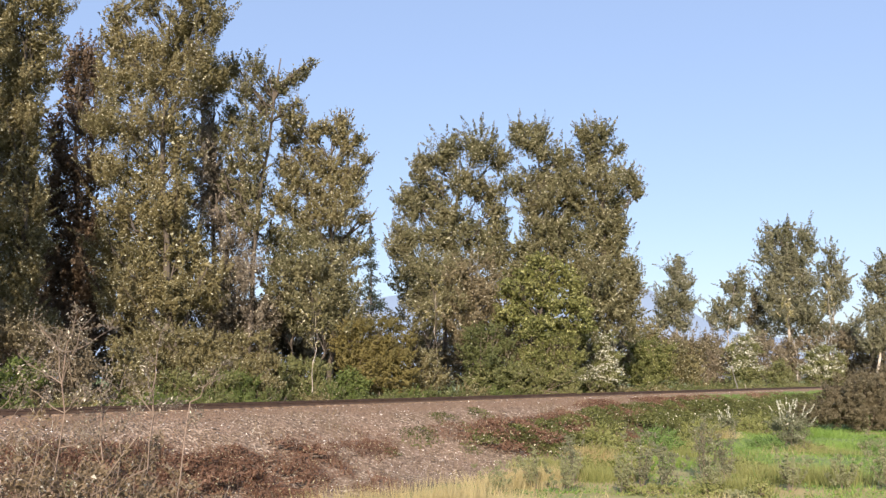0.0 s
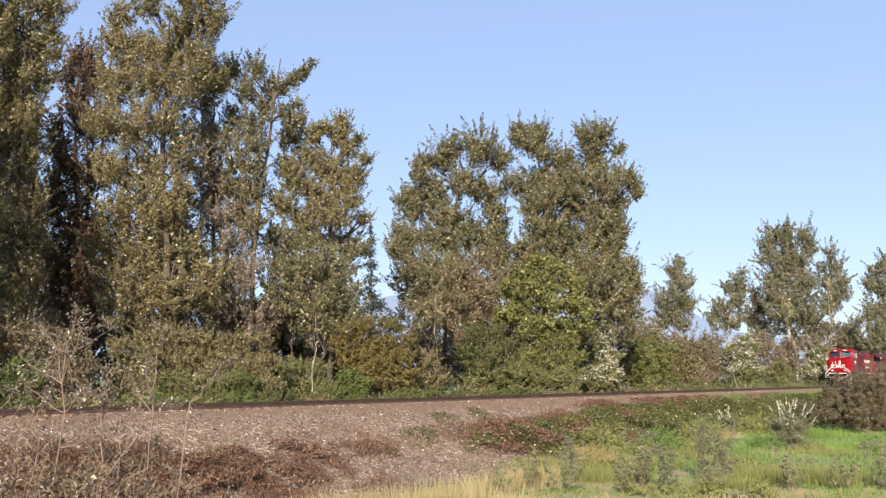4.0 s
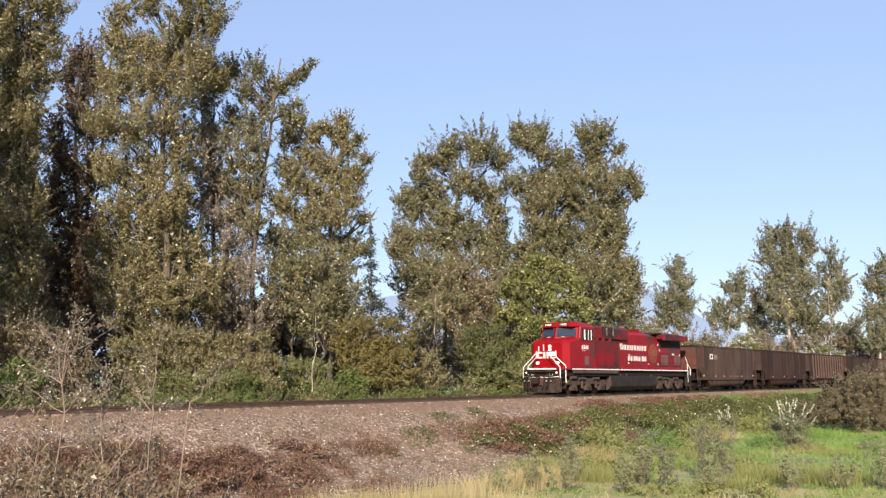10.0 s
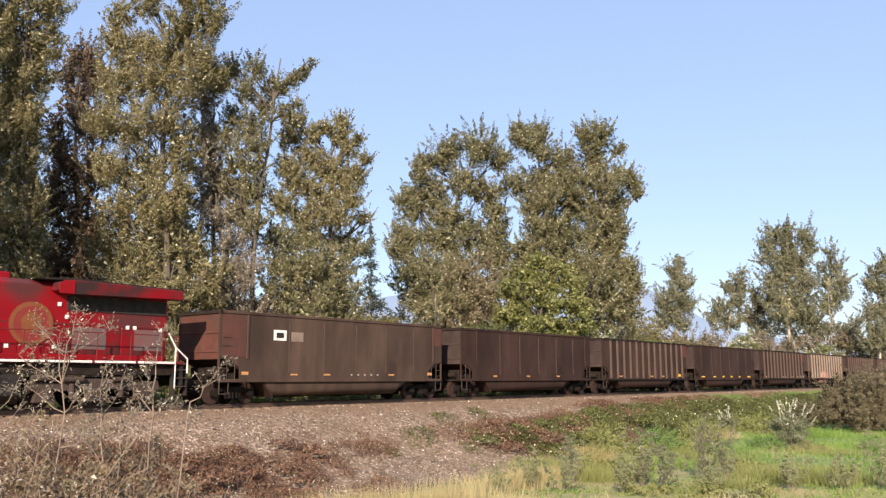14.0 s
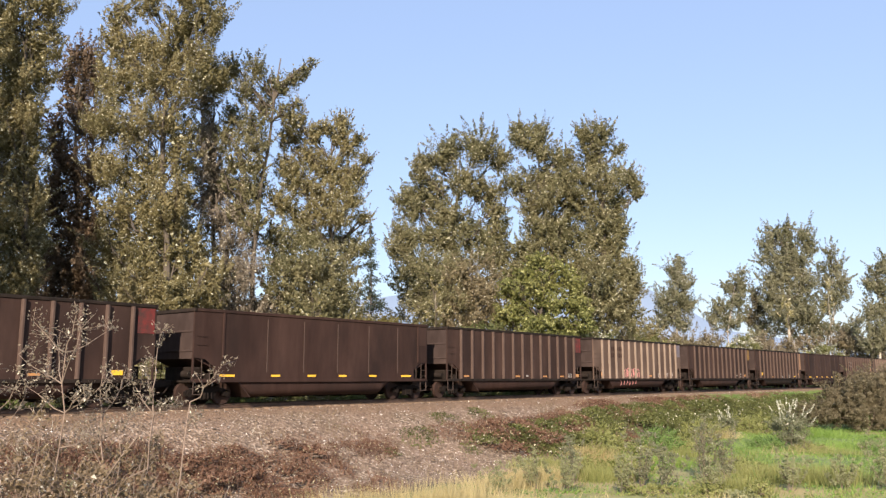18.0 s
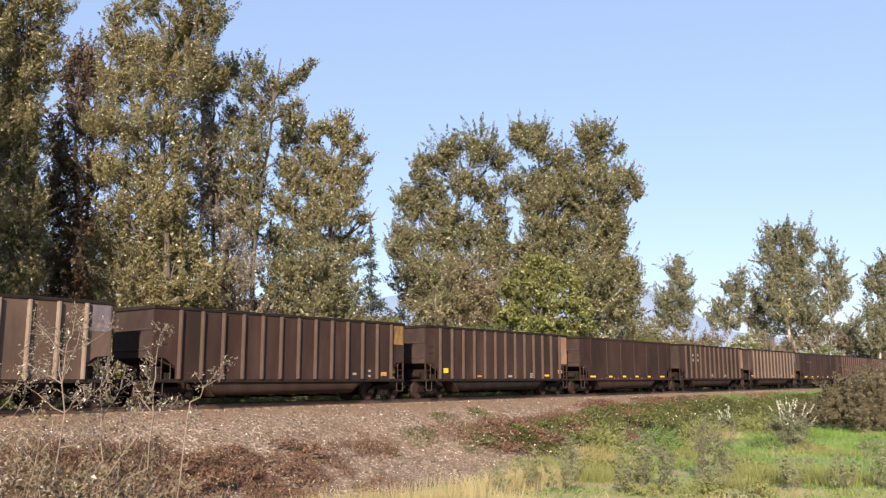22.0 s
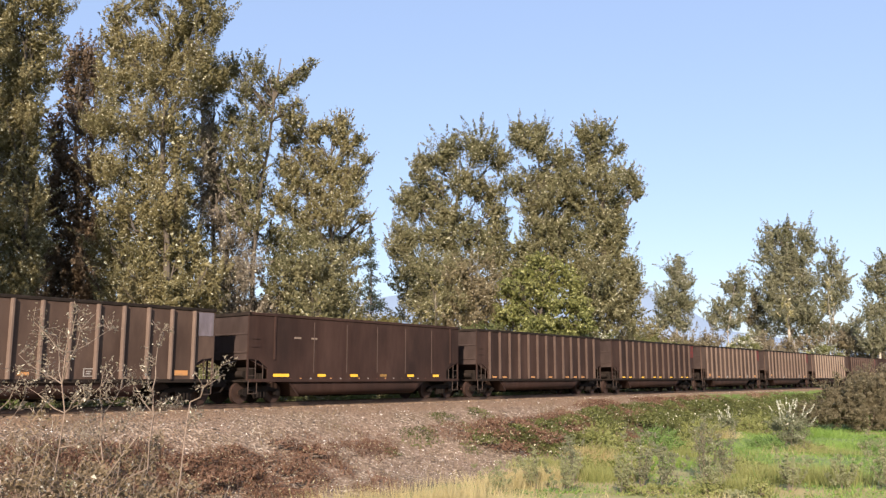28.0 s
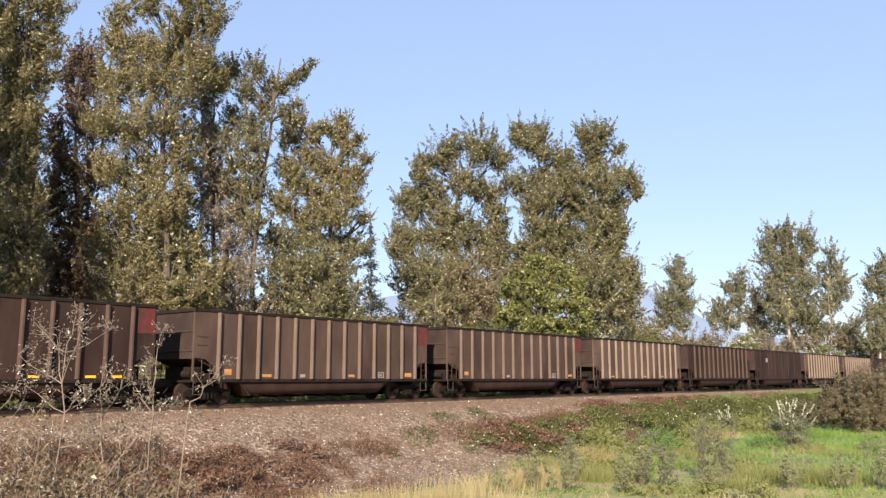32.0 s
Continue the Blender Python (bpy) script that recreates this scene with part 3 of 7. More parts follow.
def make_stones():
    """Loose ballast stones lying on the bank, nearest the viewer densest."""
    n = 60000
    s = rng.uniform(-34, 70, n)
    d = rng.uniform(-2.6, 9.4, n)
    edge = np.interp(s, [-60, 4, 12, 18, 24, 40, 300], [9.0, 9.2, 8.8, 6.2, 4.6, 3.6, 3.2])
    keep = (d < edge + rng.normal(0, 0.7, n)) & ~((np.abs(d) < 2.7) & (rng.random(n) < 0.65))
    s, d = s[keep], d[keep]
    n = len(s)
    x, y = C0.x + s * U.x + d * NV.x, C0.y + s * U.y + d * NV.y
    size = rng.uniform(0.022, 0.048, n) * np.where(rng.random(n) < 0.05, 1.7, 1.0)
    z = ground_z(x, y) + size * 0.3
    shape = np.array([(1, 0, 0), (-1, 0, 0), (0, 1, 0), (0, -1, 0), (0, 0, 0.8)], float)
    tri = np.array([(0, 2, 4), (2, 1, 4), (1, 3, 4), (3, 0, 4)])
    jit = shape[None] * (1 + rng.uniform(-0.35, 0.35, (n, 5, 1)))
    ang = rng.uniform(0, 6.283, n)
    ca, sa = np.cos(ang)[:, None], np.sin(ang)[:, None]
    px = jit[..., 0] * ca - jit[..., 1] * sa + jit[..., 2] * rng.normal(0, 0.5, (n, 1))
    py = jit[..., 0] * sa + jit[..., 1] * ca + jit[..., 2] * rng.normal(0, 0.5, (n, 1))
    co = np.stack([px, py, jit[..., 2]], -1) * size[:, None, None] + np.stack([x, y, z], -1)[:, None]
    me = bpy.data.meshes.new("ballast")
    me.vertices.add(5 * n)
    me.vertices.foreach_set("co", co.astype(np.float32).ravel())
    faces = (tri[None] + (np.arange(n) * 5)[:, None, None]).reshape(-1)
    me.loops.add(len(faces))
    me.loops.foreach_set("vertex_index", faces.astype(np.int32))
    me.polygons.add(len(faces) // 3)
    me.polygons.foreach_set("loop_start", np.arange(0, len(faces), 3, dtype=np.int32))
    me.update(calc_edges=True)
    me.materials.append(STONE)
    tagged(new("ballast", me), "crushed pinkish-grey ballast stones on the bank", "ballast", kind="stuff")


make_stones()


# ---- trees and shrubs ----
TREE_WORDS = {
    "drybrush": "dry beige brush standing under the trees",
    "spruce": "small dark bluish spruce tree in the gap of the wood",
    "dark": "dark leafless-looking tree, the wood's shade put into its leaf colour",
    "gold": "slender young birch with a pale trunk and few yellowed leaves",
    "olive": "tall cottonwood tree with dull olive autumn leaves",
    "mid": "broad cottonwood tree with grey-olive leaves",
    "pale": "tall thin-leaved cottonwood with pale fading leaves",
    "dusk": "dark brownish-green tree standing in the shade",
    "fresh": "bushy maple tree with fresh yellow-green leaves",
    "far": "distant grey-green tree with haze put into its leaf colour",
}
SHRUB_WORDS = {
    "olive": "rounded olive-green wayside shrub beside the railway",
    "pale": "dry pale-leaved shrub beside the railway",
    "green": "low green bramble thicket beside the railway",
    "dusk": "dark brownish shrub at the edge of the wood",
    "rust": "broad rusty olive shrub behind the track",
    "fresh": "leafy bright green shrub behind the track",
    "white": "grey-green shrub with silvery white upper leaves beside the track",
    "sage": "grey-green weed clump at the edge of the meadow",
    "hay": "soft mound of yellow-green weeds in the meadow",
    "lush": "soft mound of blue-green weeds in the meadow",
    "meadow": "soft mound of bright green weeds in the meadow",
    "bright": "low bush of bright green leaves beside the railway",
    "sagebrush": "soft grey-green bush beside the railway",
    "drybrush": "dry grey-beige brush beside the railway",
    "thorn": "dense grey-brown thorn bush on the meadow",
    "bramble": "tangled mound of green brambles on the bank",
    "dead": "tangled mound of dead brown brambles on the bank",
    "greyweed": "dark grey-green weed clump at the edge of the meadow",
}


def foliage(lobes, r, cover, leaf, tuft, lift, spiky, depth, stray):
    """Leaves in tufts that fill the lobes of a crown. Each tuft is a tapered shoot whose leaves face outwards from it;
    thin long shoots stand out of the lobes' upper sides. Gives the tufts' middles and the leaves' corners."""
    cores, deep, pts, nor, way = [], [], [], [], []
    for x, z, rx, rz in lobes:
        size = np.array([rx, min(max(rx, 0.6 * rz) * depth, 3.2), rz]) * 0.86
        t = tuft * min(max(0.5 * (rx + rz) / 1.6, 0.55), 1.3)
        m = max(5, int(cover * 2.6 * rx * rz / t ** 2))
        k = max(10, int(3.7 * (t / leaf) ** 2))
        v = unit(r.normal(size=(m, 3)))
        frac = r.random((m, 1)) ** 0.36
        c = v * size * frac + np.array([x, r.normal() * stray, z])
        grow = unit(v * np.array([1, 1, 0.35]) + np.array([0, 0, lift]) + r.normal(size=(m, 3)) * 0.3)
        thin = (r.random((m, 1)) < spiky) & (frac > 0.7) & (v[:, 2:] > -0.4)
        a = t * r.uniform(0.6, 1.25, (m, 1))
        b = np.where(thin, 0.26, 0.55) * a
        a = np.where(thin, a * 1.55, a)
        c = c + np.where(thin, grow * a * 0.45, 0)
        e1 = unit(np.cross(grow, r.normal(size=(m, 3))))
        e2 = np.cross(grow, e1)
        f = r.uniform(-1, 1, (m, k, 1))
        ang = r.uniform(0, 6.283, (m, k, 1))
        rad = r.random((m, k, 1)) ** 0.4 * np.sqrt(1 - f * f) * (1 - 0.4 * f)
        off = e1[:, None] * np.cos(ang) + e2[:, None] * np.sin(ang)
        pts.append((c[:, None] + grow[:, None] * (a[:, None] * f) + off * (b[:, None] * rad)).reshape(-1, 3))
        face = off * rad + grow[:, None] * f * 0.5 + v[:, None] * 0.55 + np.array([0, 0, 0.15])
        nor.append((face + r.normal(size=(m, k, 3)) * 0.5).reshape(-1, 3))
        way.append((grow[:, None] + r.normal(size=(m, k, 3)) * 0.7).reshape(-1, 3))
        cores.append(c)
        # larger shaded leaves deep inside the lobe
        n = int(1.1 * cover * rx * rz / (leaf * 2.0) ** 2)
        u = unit(r.normal(size=(n, 3))) * r.random((n, 1)) ** 0.45
        deep.append(u * size * 0.7 + np.array([x, 0, z]))
    pts, nor, way = np.concatenate(pts), unit(np.concatenate(nor)), np.concatenate(way)
    way = unit(way - nor * np.sum(way * nor, axis=1, keepdims=True))
    side = np.cross(nor, way)
    s = (r.uniform(0.65, 1.4, len(pts)) * leaf)[:, None]
    inner = np.concatenate(deep)
    inside = small_leaves(inner, r.uniform(0.7, 1.3, len(inner)) * leaf * 2.0, r)
    outer = np.stack([pts - way * s * 0.42 - side * s * 0.36, pts - way * s * 0.42 + side * s * 0.36, pts + way * s * 0.62], axis=1)
    return np.concatenate(cores), np.concatenate([inside, outer])


def cottonwood(x, y, lobes, tone, seed, cover=2.7, leaf=0.112, tuft=0.55, depth=0.95, name="cottonwood_tree", bark=None, lift=1.0, spiky=0.45, girth=1.0):
    r = np.random.default_rng(seed)
    far = max(1.0, y / 55.0)
    leaf, tuft = leaf * far ** 0.85, tuft * far ** 0.5
    z0 = float(ground_z(x, y)) - 0.15
    tree = tagged(new(name), TREE_WORDS[tone], "tree", "trees behind the railway")
    tree.location = (x, y, z0)
    lobes = [(a - x, b - z0, c * 1.13 + 0.12, e * 1.12 + 0.08) for a, b, c, e in lobes]
    top = max(b + 0.3 * e for a, b, c, e in lobes)
    high = max(lobes, key=lambda q: q[1])
    thick = (0.009 * top + 0.06) * girth
    trunk = []
    for i in range(9):
        f = i / 8
        near = [q for q in lobes if abs(q[1] - f * top) < top * 0.25]
        tx = (np.mean([q[0] for q in near]) if near else 0.0) * min(1, f * 1.6)
        trunk.append((Vector((tx * 0.7 + high[0] * 0.3 * f + r.normal() * 0.12, r.normal() * 0.15, f * top)), thick * (1 - 0.86 * f)))
    part("trunk", tube_mesh("trunk", [trunk], bark or (PALE_BARK if tone == "far" else BARK), 8), None, tree)

    def on_trunk(z):
        f = min(max(z / top, 0.02), 0.97) * 8
        i = int(f)
        return trunk[i][0].lerp(trunk[min(i + 1, 8)][0], f - i)
    cores, corners = foliage(lobes, r, cover, leaf, tuft, lift, spiky, depth, 0.7)
    for a, b, c, e in lobes:
        goal = Vector((a, r.normal() * c * 0.3, b + e * 0.35))
        root = on_trunk(b - e * 1.0 - abs(a - on_trunk(b).x) * 0.6)
        main = bent(root, goal, thick * 0.28, 0.03, r, 5)
        twigs = [main]
        mine = np.argsort(np.abs(cores[:, 0] - a) / c + np.abs(cores[:, 2] - b) / e)[:30]
        for k in mine[::3]:
            j = int(r.integers(1, 6))
            twigs.append(bent(main[j][0], cores[k], 0.04 * girth, 0.012, r, 2, 0.04))
        part("limb", tube_mesh("limb", twigs, BARK, 4), None, tree)
    part("crown", quad_mesh("crown", corners, LEAF[tone]), None, tree, "")
    return tree


def maple(x, y, lobes, tone, seed):
    return cottonwood(x, y, lobes, tone, seed, leaf=0.16, tuft=0.55, lift=0.25, spiky=0.1, name="maple_tree")


def spruce(x, y, lobes, tone, seed):
    return cottonwood(x, y, lobes, tone, seed, cover=1.8, leaf=0.085, tuft=0.3, lift=-0.1, spiky=0.5, name="spruce_tree", girth=0.6)


def shrub(x, y, lobes, tone, seed, cover=2.0, leaf=0.076, tuft=0.36, name="shrub", floor=True):
    """Many stems from one foot, each carrying leafy shoots; fills down to the ground unless it stands open below."""
    r = np.random.default_rng(seed)
    far = max(1.0, y / 45.0)
    leaf, tuft = leaf * far ** 0.95, tuft * far ** 0.6
    z0 = float(ground_z(x, y)) - 0.05
    ob = tagged(new(name), SHRUB_WORDS[tone], "shrub", "shrubs beside the railway")
    ob.location = (x, y, z0)
    full = [(a - x, b - z0, c, e) for a, b, c, e in lobes]
    if floor:
        for a, b, c, e in list(full):
            below = [q for q in full if abs(q[0] - a) < c * 0.8 and q[1] - q[3] < 0.25]
            if not below and b - e > 0.1:
                full.append((a, (b - e * 0.4) * 0.5, c * 0.95, max((b - e * 0.4) * 0.5, 0.3)))
    cores, corners = foliage(full, r, cover, leaf, tuft, 0.6, 0.3, 0.9, 0.35)
    low = corners[:, :, 2].min(axis=1) > 0.02
    for group in np.array_split(r.choice(len(cores), min(24, len(cores)), replace=False), 6):
        foot = (r.normal() * 0.35 + cores[group[0]][0] * 0.3, r.normal() * 0.3, 0)
        main = bent(foot, cores[group[0]], 0.04, 0.01, r, 4, 0.05)
        part("stem", tube_mesh("stem", [main] + [bent(main[2][0], cores[k], 0.022, 0.007, r, 3, 0.05) for k in group[1:]], TWIG, 3), None, ob)
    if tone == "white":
        # leaves high on a lobe's outer side take the pale tone at random
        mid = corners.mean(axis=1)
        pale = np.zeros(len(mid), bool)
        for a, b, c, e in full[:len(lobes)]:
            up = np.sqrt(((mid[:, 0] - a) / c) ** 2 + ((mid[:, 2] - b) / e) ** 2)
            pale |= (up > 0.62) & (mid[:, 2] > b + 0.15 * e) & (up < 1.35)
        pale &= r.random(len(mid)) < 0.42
        part("silvery_top", quad_mesh("silvery_top", corners[low & pale], LEAF["white"]), None, ob, "silvery white leaves on the upper outer side")
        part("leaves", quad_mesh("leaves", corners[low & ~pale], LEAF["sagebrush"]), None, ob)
    else:
        part("leaves", quad_mesh("leaves", corners[low], LEAF[tone]), None, ob)
    return ob


cottonwood(-25.0, 50.0, [(-26.6, 27.4, 1.6, 2.4), (-25.3, 24.7, 1.3, 1.3), (-27.2, 24.1, 1.6, 1.7), (-25.7, 22.6, 1.1, 1.5), (-27.4, 21.6, 1.6, 1.9), (-25.8, 20.3, 1.1, 1.5), (-27.0, 19.0, 1.6, 1.9), (-25.7, 17.5, 0.8, 1.7), (-27.1, 16.2, 1.5, 1.8), (-25.8, 15.0, 0.9, 1.6), (-27.1, 13.5, 1.5, 1.8), (-25.8, 12.3, 1.2, 1.6), (-26.5, 10.3, 1.7, 1.6), (-25.2, 9.3, 1.0, 1.2), (-26.7, 7.9, 1.0, 1.6), (-26.6, 5.8, 0.8, 1.5), (-25.2, 7.2, 1.0, 1.4), (-25.5, 4.8, 1.4, 1.5), (-24.3, 4.1, 1.2, 1.4)], "olive", 1)
cottonwood(-25.7, 47.0, [(-28.9, 25.8, 2.1, 3.3), (-28.1, 20.7, 2.0, 3.2), (-27.7, 15.5, 2.0, 3.1), (-27.4, 10.4, 2.0, 3.0), (-26.8, 5.8, 1.8, 2.6)], "olive", 2)
cottonwood(-27.9, 64.0, [(-29.3, 27.1, 1.3, 1.4), (-30.4, 25.9, 0.9, 1.9), (-28.6, 25.2, 1.2, 1.9), (-29.7, 23.5, 1.3, 1.9), (-28.7, 21.4, 1.5, 2.1), (-30.9, 20.2, 0.9, 2.3), (-29.6, 17.9, 1.6, 2.3), (-27.7, 17.0, 1.3, 2.3), (-30.7, 15.2, 1.5, 2.5), (-28.6, 13.3, 1.8, 2.3), (-27.0, 12.4, 1.2, 2.3), (-30.8, 10.7, 1.8, 2.5), (-28.8, 9.3, 1.9, 2.5), (-26.9, 8.0, 1.3, 2.2), (-30.3, 5.8, 2.2, 2.2), (-27.6, 4.9, 1.9, 2.0)], "dark", 3, cover=2.4, leaf=0.16)
cottonwood(-17.2, 53.0, [(-22.2, 25.5, 0.9, 1.4), (-22.2, 23.6, 0.9, 1.1), (-21.2, 22.4, 1.4, 1.5), (-19.7, 26.1, 0.9, 1.4), (-20.1, 23.4, 1.0, 1.0), (-16.9, 26.9, 2.1, 1.6), (-17.3, 24.6, 1.5, 1.5), (-15.4, 24.9, 1.1, 1.6), (-18.4, 22.8, 1.5, 1.4), (-16.3, 22.6, 1.5, 1.4), (-15.4, 21.1, 1.2, 1.1), (-21.9, 20.5, 1.3, 1.6), (-19.6, 20.5, 1.7, 1.7), (-17.1, 20.5, 1.5, 1.6), (-20.4, 17.5, 2.6, 1.5), (-22.3, 17.9, 1.3, 1.2), (-18.3, 17.9, 1.4, 1.6), (-21.7, 14.6, 1.7, 1.5), (-19.5, 14.6, 1.9, 1.7), (-17.5, 15.8, 1.0, 1.9), (-21.0, 12.2, 1.8, 1.7), (-18.4, 12.0, 1.8, 1.8), (-17.0, 12.9, 0.7, 1.9), (-21.4, 9.4, 1.6, 1.9), (-19.0, 9.0, 2.0, 2.0), (-16.8, 9.4, 1.5, 1.9), (-20.1, 6.3, 2.2, 1.8), (-17.2, 6.4, 2.0, 1.8), (-15.1, 7.2, 1.2, 2.2)], "olive", 4)
cottonwood(-13.3, 56.0, [(-14.8, 22.8, 0.7, 0.9), (-13.2, 22.5, 0.7, 1.2), (-12.2, 21.7, 0.7, 0.9), (-11.3, 21.3, 0.7, 0.6), (-10.5, 22.1, 0.6, 0.6), (-9.9, 22.8, 0.4, 0.5), (-9.4, 23.3, 0.3, 0.3), (-10.3, 20.3, 0.4, 0.4), (-11.2, 19.8, 0.6, 0.6), (-13.9, 21.0, 1.0, 0.9), (-12.7, 20.2, 0.7, 0.9), (-15.0, 19.3, 0.8, 1.1), (-13.4, 18.7, 1.2, 1.1), (-15.1, 17.6, 0.9, 0.9), (-13.2, 17.2, 1.2, 0.9), (-14.4, 16.0, 1.0, 0.9), (-13.0, 15.4, 1.1, 0.9), (-15.0, 14.5, 0.9, 0.9), (-13.1, 13.8, 1.1, 0.9), (-14.2, 12.6, 1.1, 0.9), (-12.9, 11.8, 1.0, 0.9)], "mid", 5, cover=2.4)
cottonwood(-14.9, 57.0, [(-15.7, 14.8, 1.6, 1.8), (-14.3, 14.4, 1.4, 1.6), (-15.8, 11.6, 1.4, 2.0), (-14.2, 11.2, 1.6, 2.0), (-15.2, 8.4, 1.6, 1.8), (-13.5, 8.0, 1.6, 1.8), (-14.6, 5.9, 1.9, 1.8), (-12.6, 5.3, 1.7, 1.6), (-17.0, 18.1, 1.2, 1.7), (-16.5, 16.1, 1.0, 1.7), (-17.0, 13.6, 1.2, 2.0)], "pale", 18, cover=1.7)
cottonwood(-7.6, 58.0, [(-10.6, 19.2, 0.9, 0.8), (-11.3, 18.4, 0.9, 0.9), (-9.3, 18.4, 0.8, 0.9), (-9.7, 17.0, 1.0, 0.9), (-7.3, 19.6, 0.6, 0.9), (-7.5, 18.4, 0.7, 0.9), (-8.4, 19.0, 0.5, 0.5), (-6.8, 17.5, 0.7, 0.8), (-6.2, 18.2, 0.4, 0.5), (-5.5, 16.5, 0.6, 0.4), (-6.1, 15.6, 0.7, 0.5), (-11.4, 16.5, 1.0, 0.9), (-8.1, 16.1, 1.3, 1.1), (-6.9, 15.0, 1.2, 0.9), (-10.4, 15.0, 1.3, 1.1), (-8.6, 14.0, 1.5, 1.1), (-6.6, 13.5, 1.0, 0.8), (-11.4, 13.3, 1.2, 1.1), (-9.6, 12.4, 1.3, 0.9), (-7.4, 12.3, 1.5, 0.9), (-5.6, 12.3, 0.6, 0.5)], "olive", 6, cover=3.3)
cottonwood(-10.5, 59.0, [(-11.7, 10.9, 1.5, 1.2), (-9.6, 10.9, 1.5, 1.2), (-7.4, 10.8, 1.7, 1.0), (-6.0, 10.2, 0.9, 0.7), (-11.6, 9.0, 1.4, 1.0), (-9.7, 9.0, 1.5, 1.2), (-7.7, 8.9, 1.5, 1.2), (-11.2, 7.1, 1.4, 1.0), (-9.2, 7.0, 1.7, 1.0), (-7.3, 7.0, 1.0, 1.0), (-12.0, 5.4, 1.4, 1.0), (-9.8, 5.3, 1.4, 1.0)], "mid", 19, cover=2.8)
spruce(-7.9, 92.0, [(-8.2, 17.8, 0.2, 0.8), (-8.1, 16.4, 0.4, 0.8), (-8.2, 14.9, 0.6, 0.8), (-8.0, 13.4, 0.8, 0.8), (-8.1, 12.0, 0.9, 0.8), (-8.3, 10.5, 1.3, 0.8), (-7.5, 9.1, 1.5, 0.9)], "spruce", 7)
cottonwood(0.3, 82.0, [(-2.3, 22.0, 1.2, 1.4), (-1.2, 23.1, 0.9, 0.9), (0.5, 23.6, 1.7, 1.9), (3.8, 23.9, 2.0, 1.9), (5.9, 23.2, 1.3, 1.2), (-1.2, 20.2, 2.2, 1.7), (-3.6, 19.5, 1.2, 1.1), (-3.0, 18.1, 1.9, 1.4), (0.4, 17.5, 2.2, 1.7), (2.3, 20.7, 1.8, 1.5), (-4.8, 14.1, 1.0, 0.8), (-3.3, 15.3, 2.2, 1.4), (-4.1, 13.5, 1.5, 1.1), (-0.2, 14.9, 2.2, 1.8), (2.6, 15.9, 1.3, 1.8), (4.5, 19.9, 1.9, 1.4), (5.4, 17.7, 1.3, 1.5), (4.9, 15.3, 1.6, 1.7), (4.6, 13.0, 1.7, 1.6), (-2.1, 11.8, 2.3, 1.8), (1.1, 11.8, 2.0, 1.8), (-1.8, 9.2, 2.6, 1.7), (2.0, 9.2, 2.6, 2.0)], "mid", 8, cover=3.6)
cottonwood(10.0, 80.0, [(7.8, 25.4, 1.2, 1.1), (9.6, 25.4, 1.1, 1.2), (8.8, 24.2, 1.8, 1.3), (9.7, 23.0, 1.0, 1.1), (11.8, 22.7, 1.7, 1.4), (7.4, 20.3, 1.4, 1.3), (10.3, 20.8, 1.9, 1.5), (12.6, 20.8, 1.6, 1.7), (8.7, 18.1, 1.3, 1.5), (10.5, 18.4, 1.7, 1.6), (12.5, 18.1, 1.4, 1.8), (9.3, 15.5, 1.7, 1.7), (11.6, 15.5, 1.7, 1.7), (7.9, 13.2, 1.7, 1.6), (10.7, 13.2, 2.0, 1.7), (6.7, 11.0, 2.0, 1.7), (9.0, 10.4, 2.5, 2.0)], "mid", 9, cover=3.2)
cottonwood(15.5, 78.0, [(13.6, 24.6, 1.0, 1.0), (15.2, 24.6, 1.2, 1.4), (14.6, 23.2, 1.5, 1.2), (15.0, 21.6, 1.3, 1.3), (17.0, 22.9, 0.8, 0.6), (17.6, 20.4, 1.1, 1.0), (18.5, 19.6, 1.0, 1.1), (18.8, 18.6, 0.6, 0.6), (13.8, 19.7, 1.6, 1.6), (15.7, 19.4, 1.7, 1.6), (16.7, 17.7, 1.2, 1.3), (14.1, 17.3, 1.7, 1.6), (15.5, 16.0, 1.7, 1.4), (17.0, 14.9, 1.0, 1.4), (14.3, 14.3, 1.9, 1.6), (16.2, 13.5, 1.5, 1.5), (13.2, 11.8, 1.7, 2.0), (15.4, 11.3, 2.2, 1.7), (17.4, 11.3, 1.2, 1.6), (18.2, 9.9, 1.0, 1.5), (14.2, 8.8, 2.2, 1.9), (16.9, 8.0, 1.9, 1.6)], "mid", 10, cover=3.2)
maple(7.1, 66.0, [(7.7, 10.3, 1.0, 0.8), (6.7, 9.4, 1.1, 0.8), (9.0, 9.6, 1.3, 0.9), (10.2, 8.7, 1.2, 0.9), (7.9, 8.3, 1.6, 1.0), (5.4, 8.0, 1.1, 0.9), (6.4, 7.1, 1.4, 1.0), (9.1, 7.1, 1.8, 1.0), (10.7, 6.9, 1.1, 1.1), (11.2, 5.6, 0.9, 1.0), (5.2, 6.0, 1.4, 1.0), (7.5, 5.3, 1.6, 1.1), (9.8, 5.1, 1.4, 1.1), (11.0, 4.4, 0.9, 0.9)], "fresh", 11)
cottonwood(42.7, 150.0, [(42.9, 21.9, 1.2, 1.5), (42.5, 20.1, 1.9, 1.7), (42.8, 18.2, 2.3, 1.7), (42.1, 15.9, 3.1, 1.8), (43.8, 14.5, 2.0, 1.8), (39.5, 14.5, 1.6, 1.7), (41.9, 12.7, 3.0, 1.8), (43.4, 10.9, 1.8, 1.4), (39.8, 11.3, 1.8, 1.6)], "far", 12, cover=3.2)
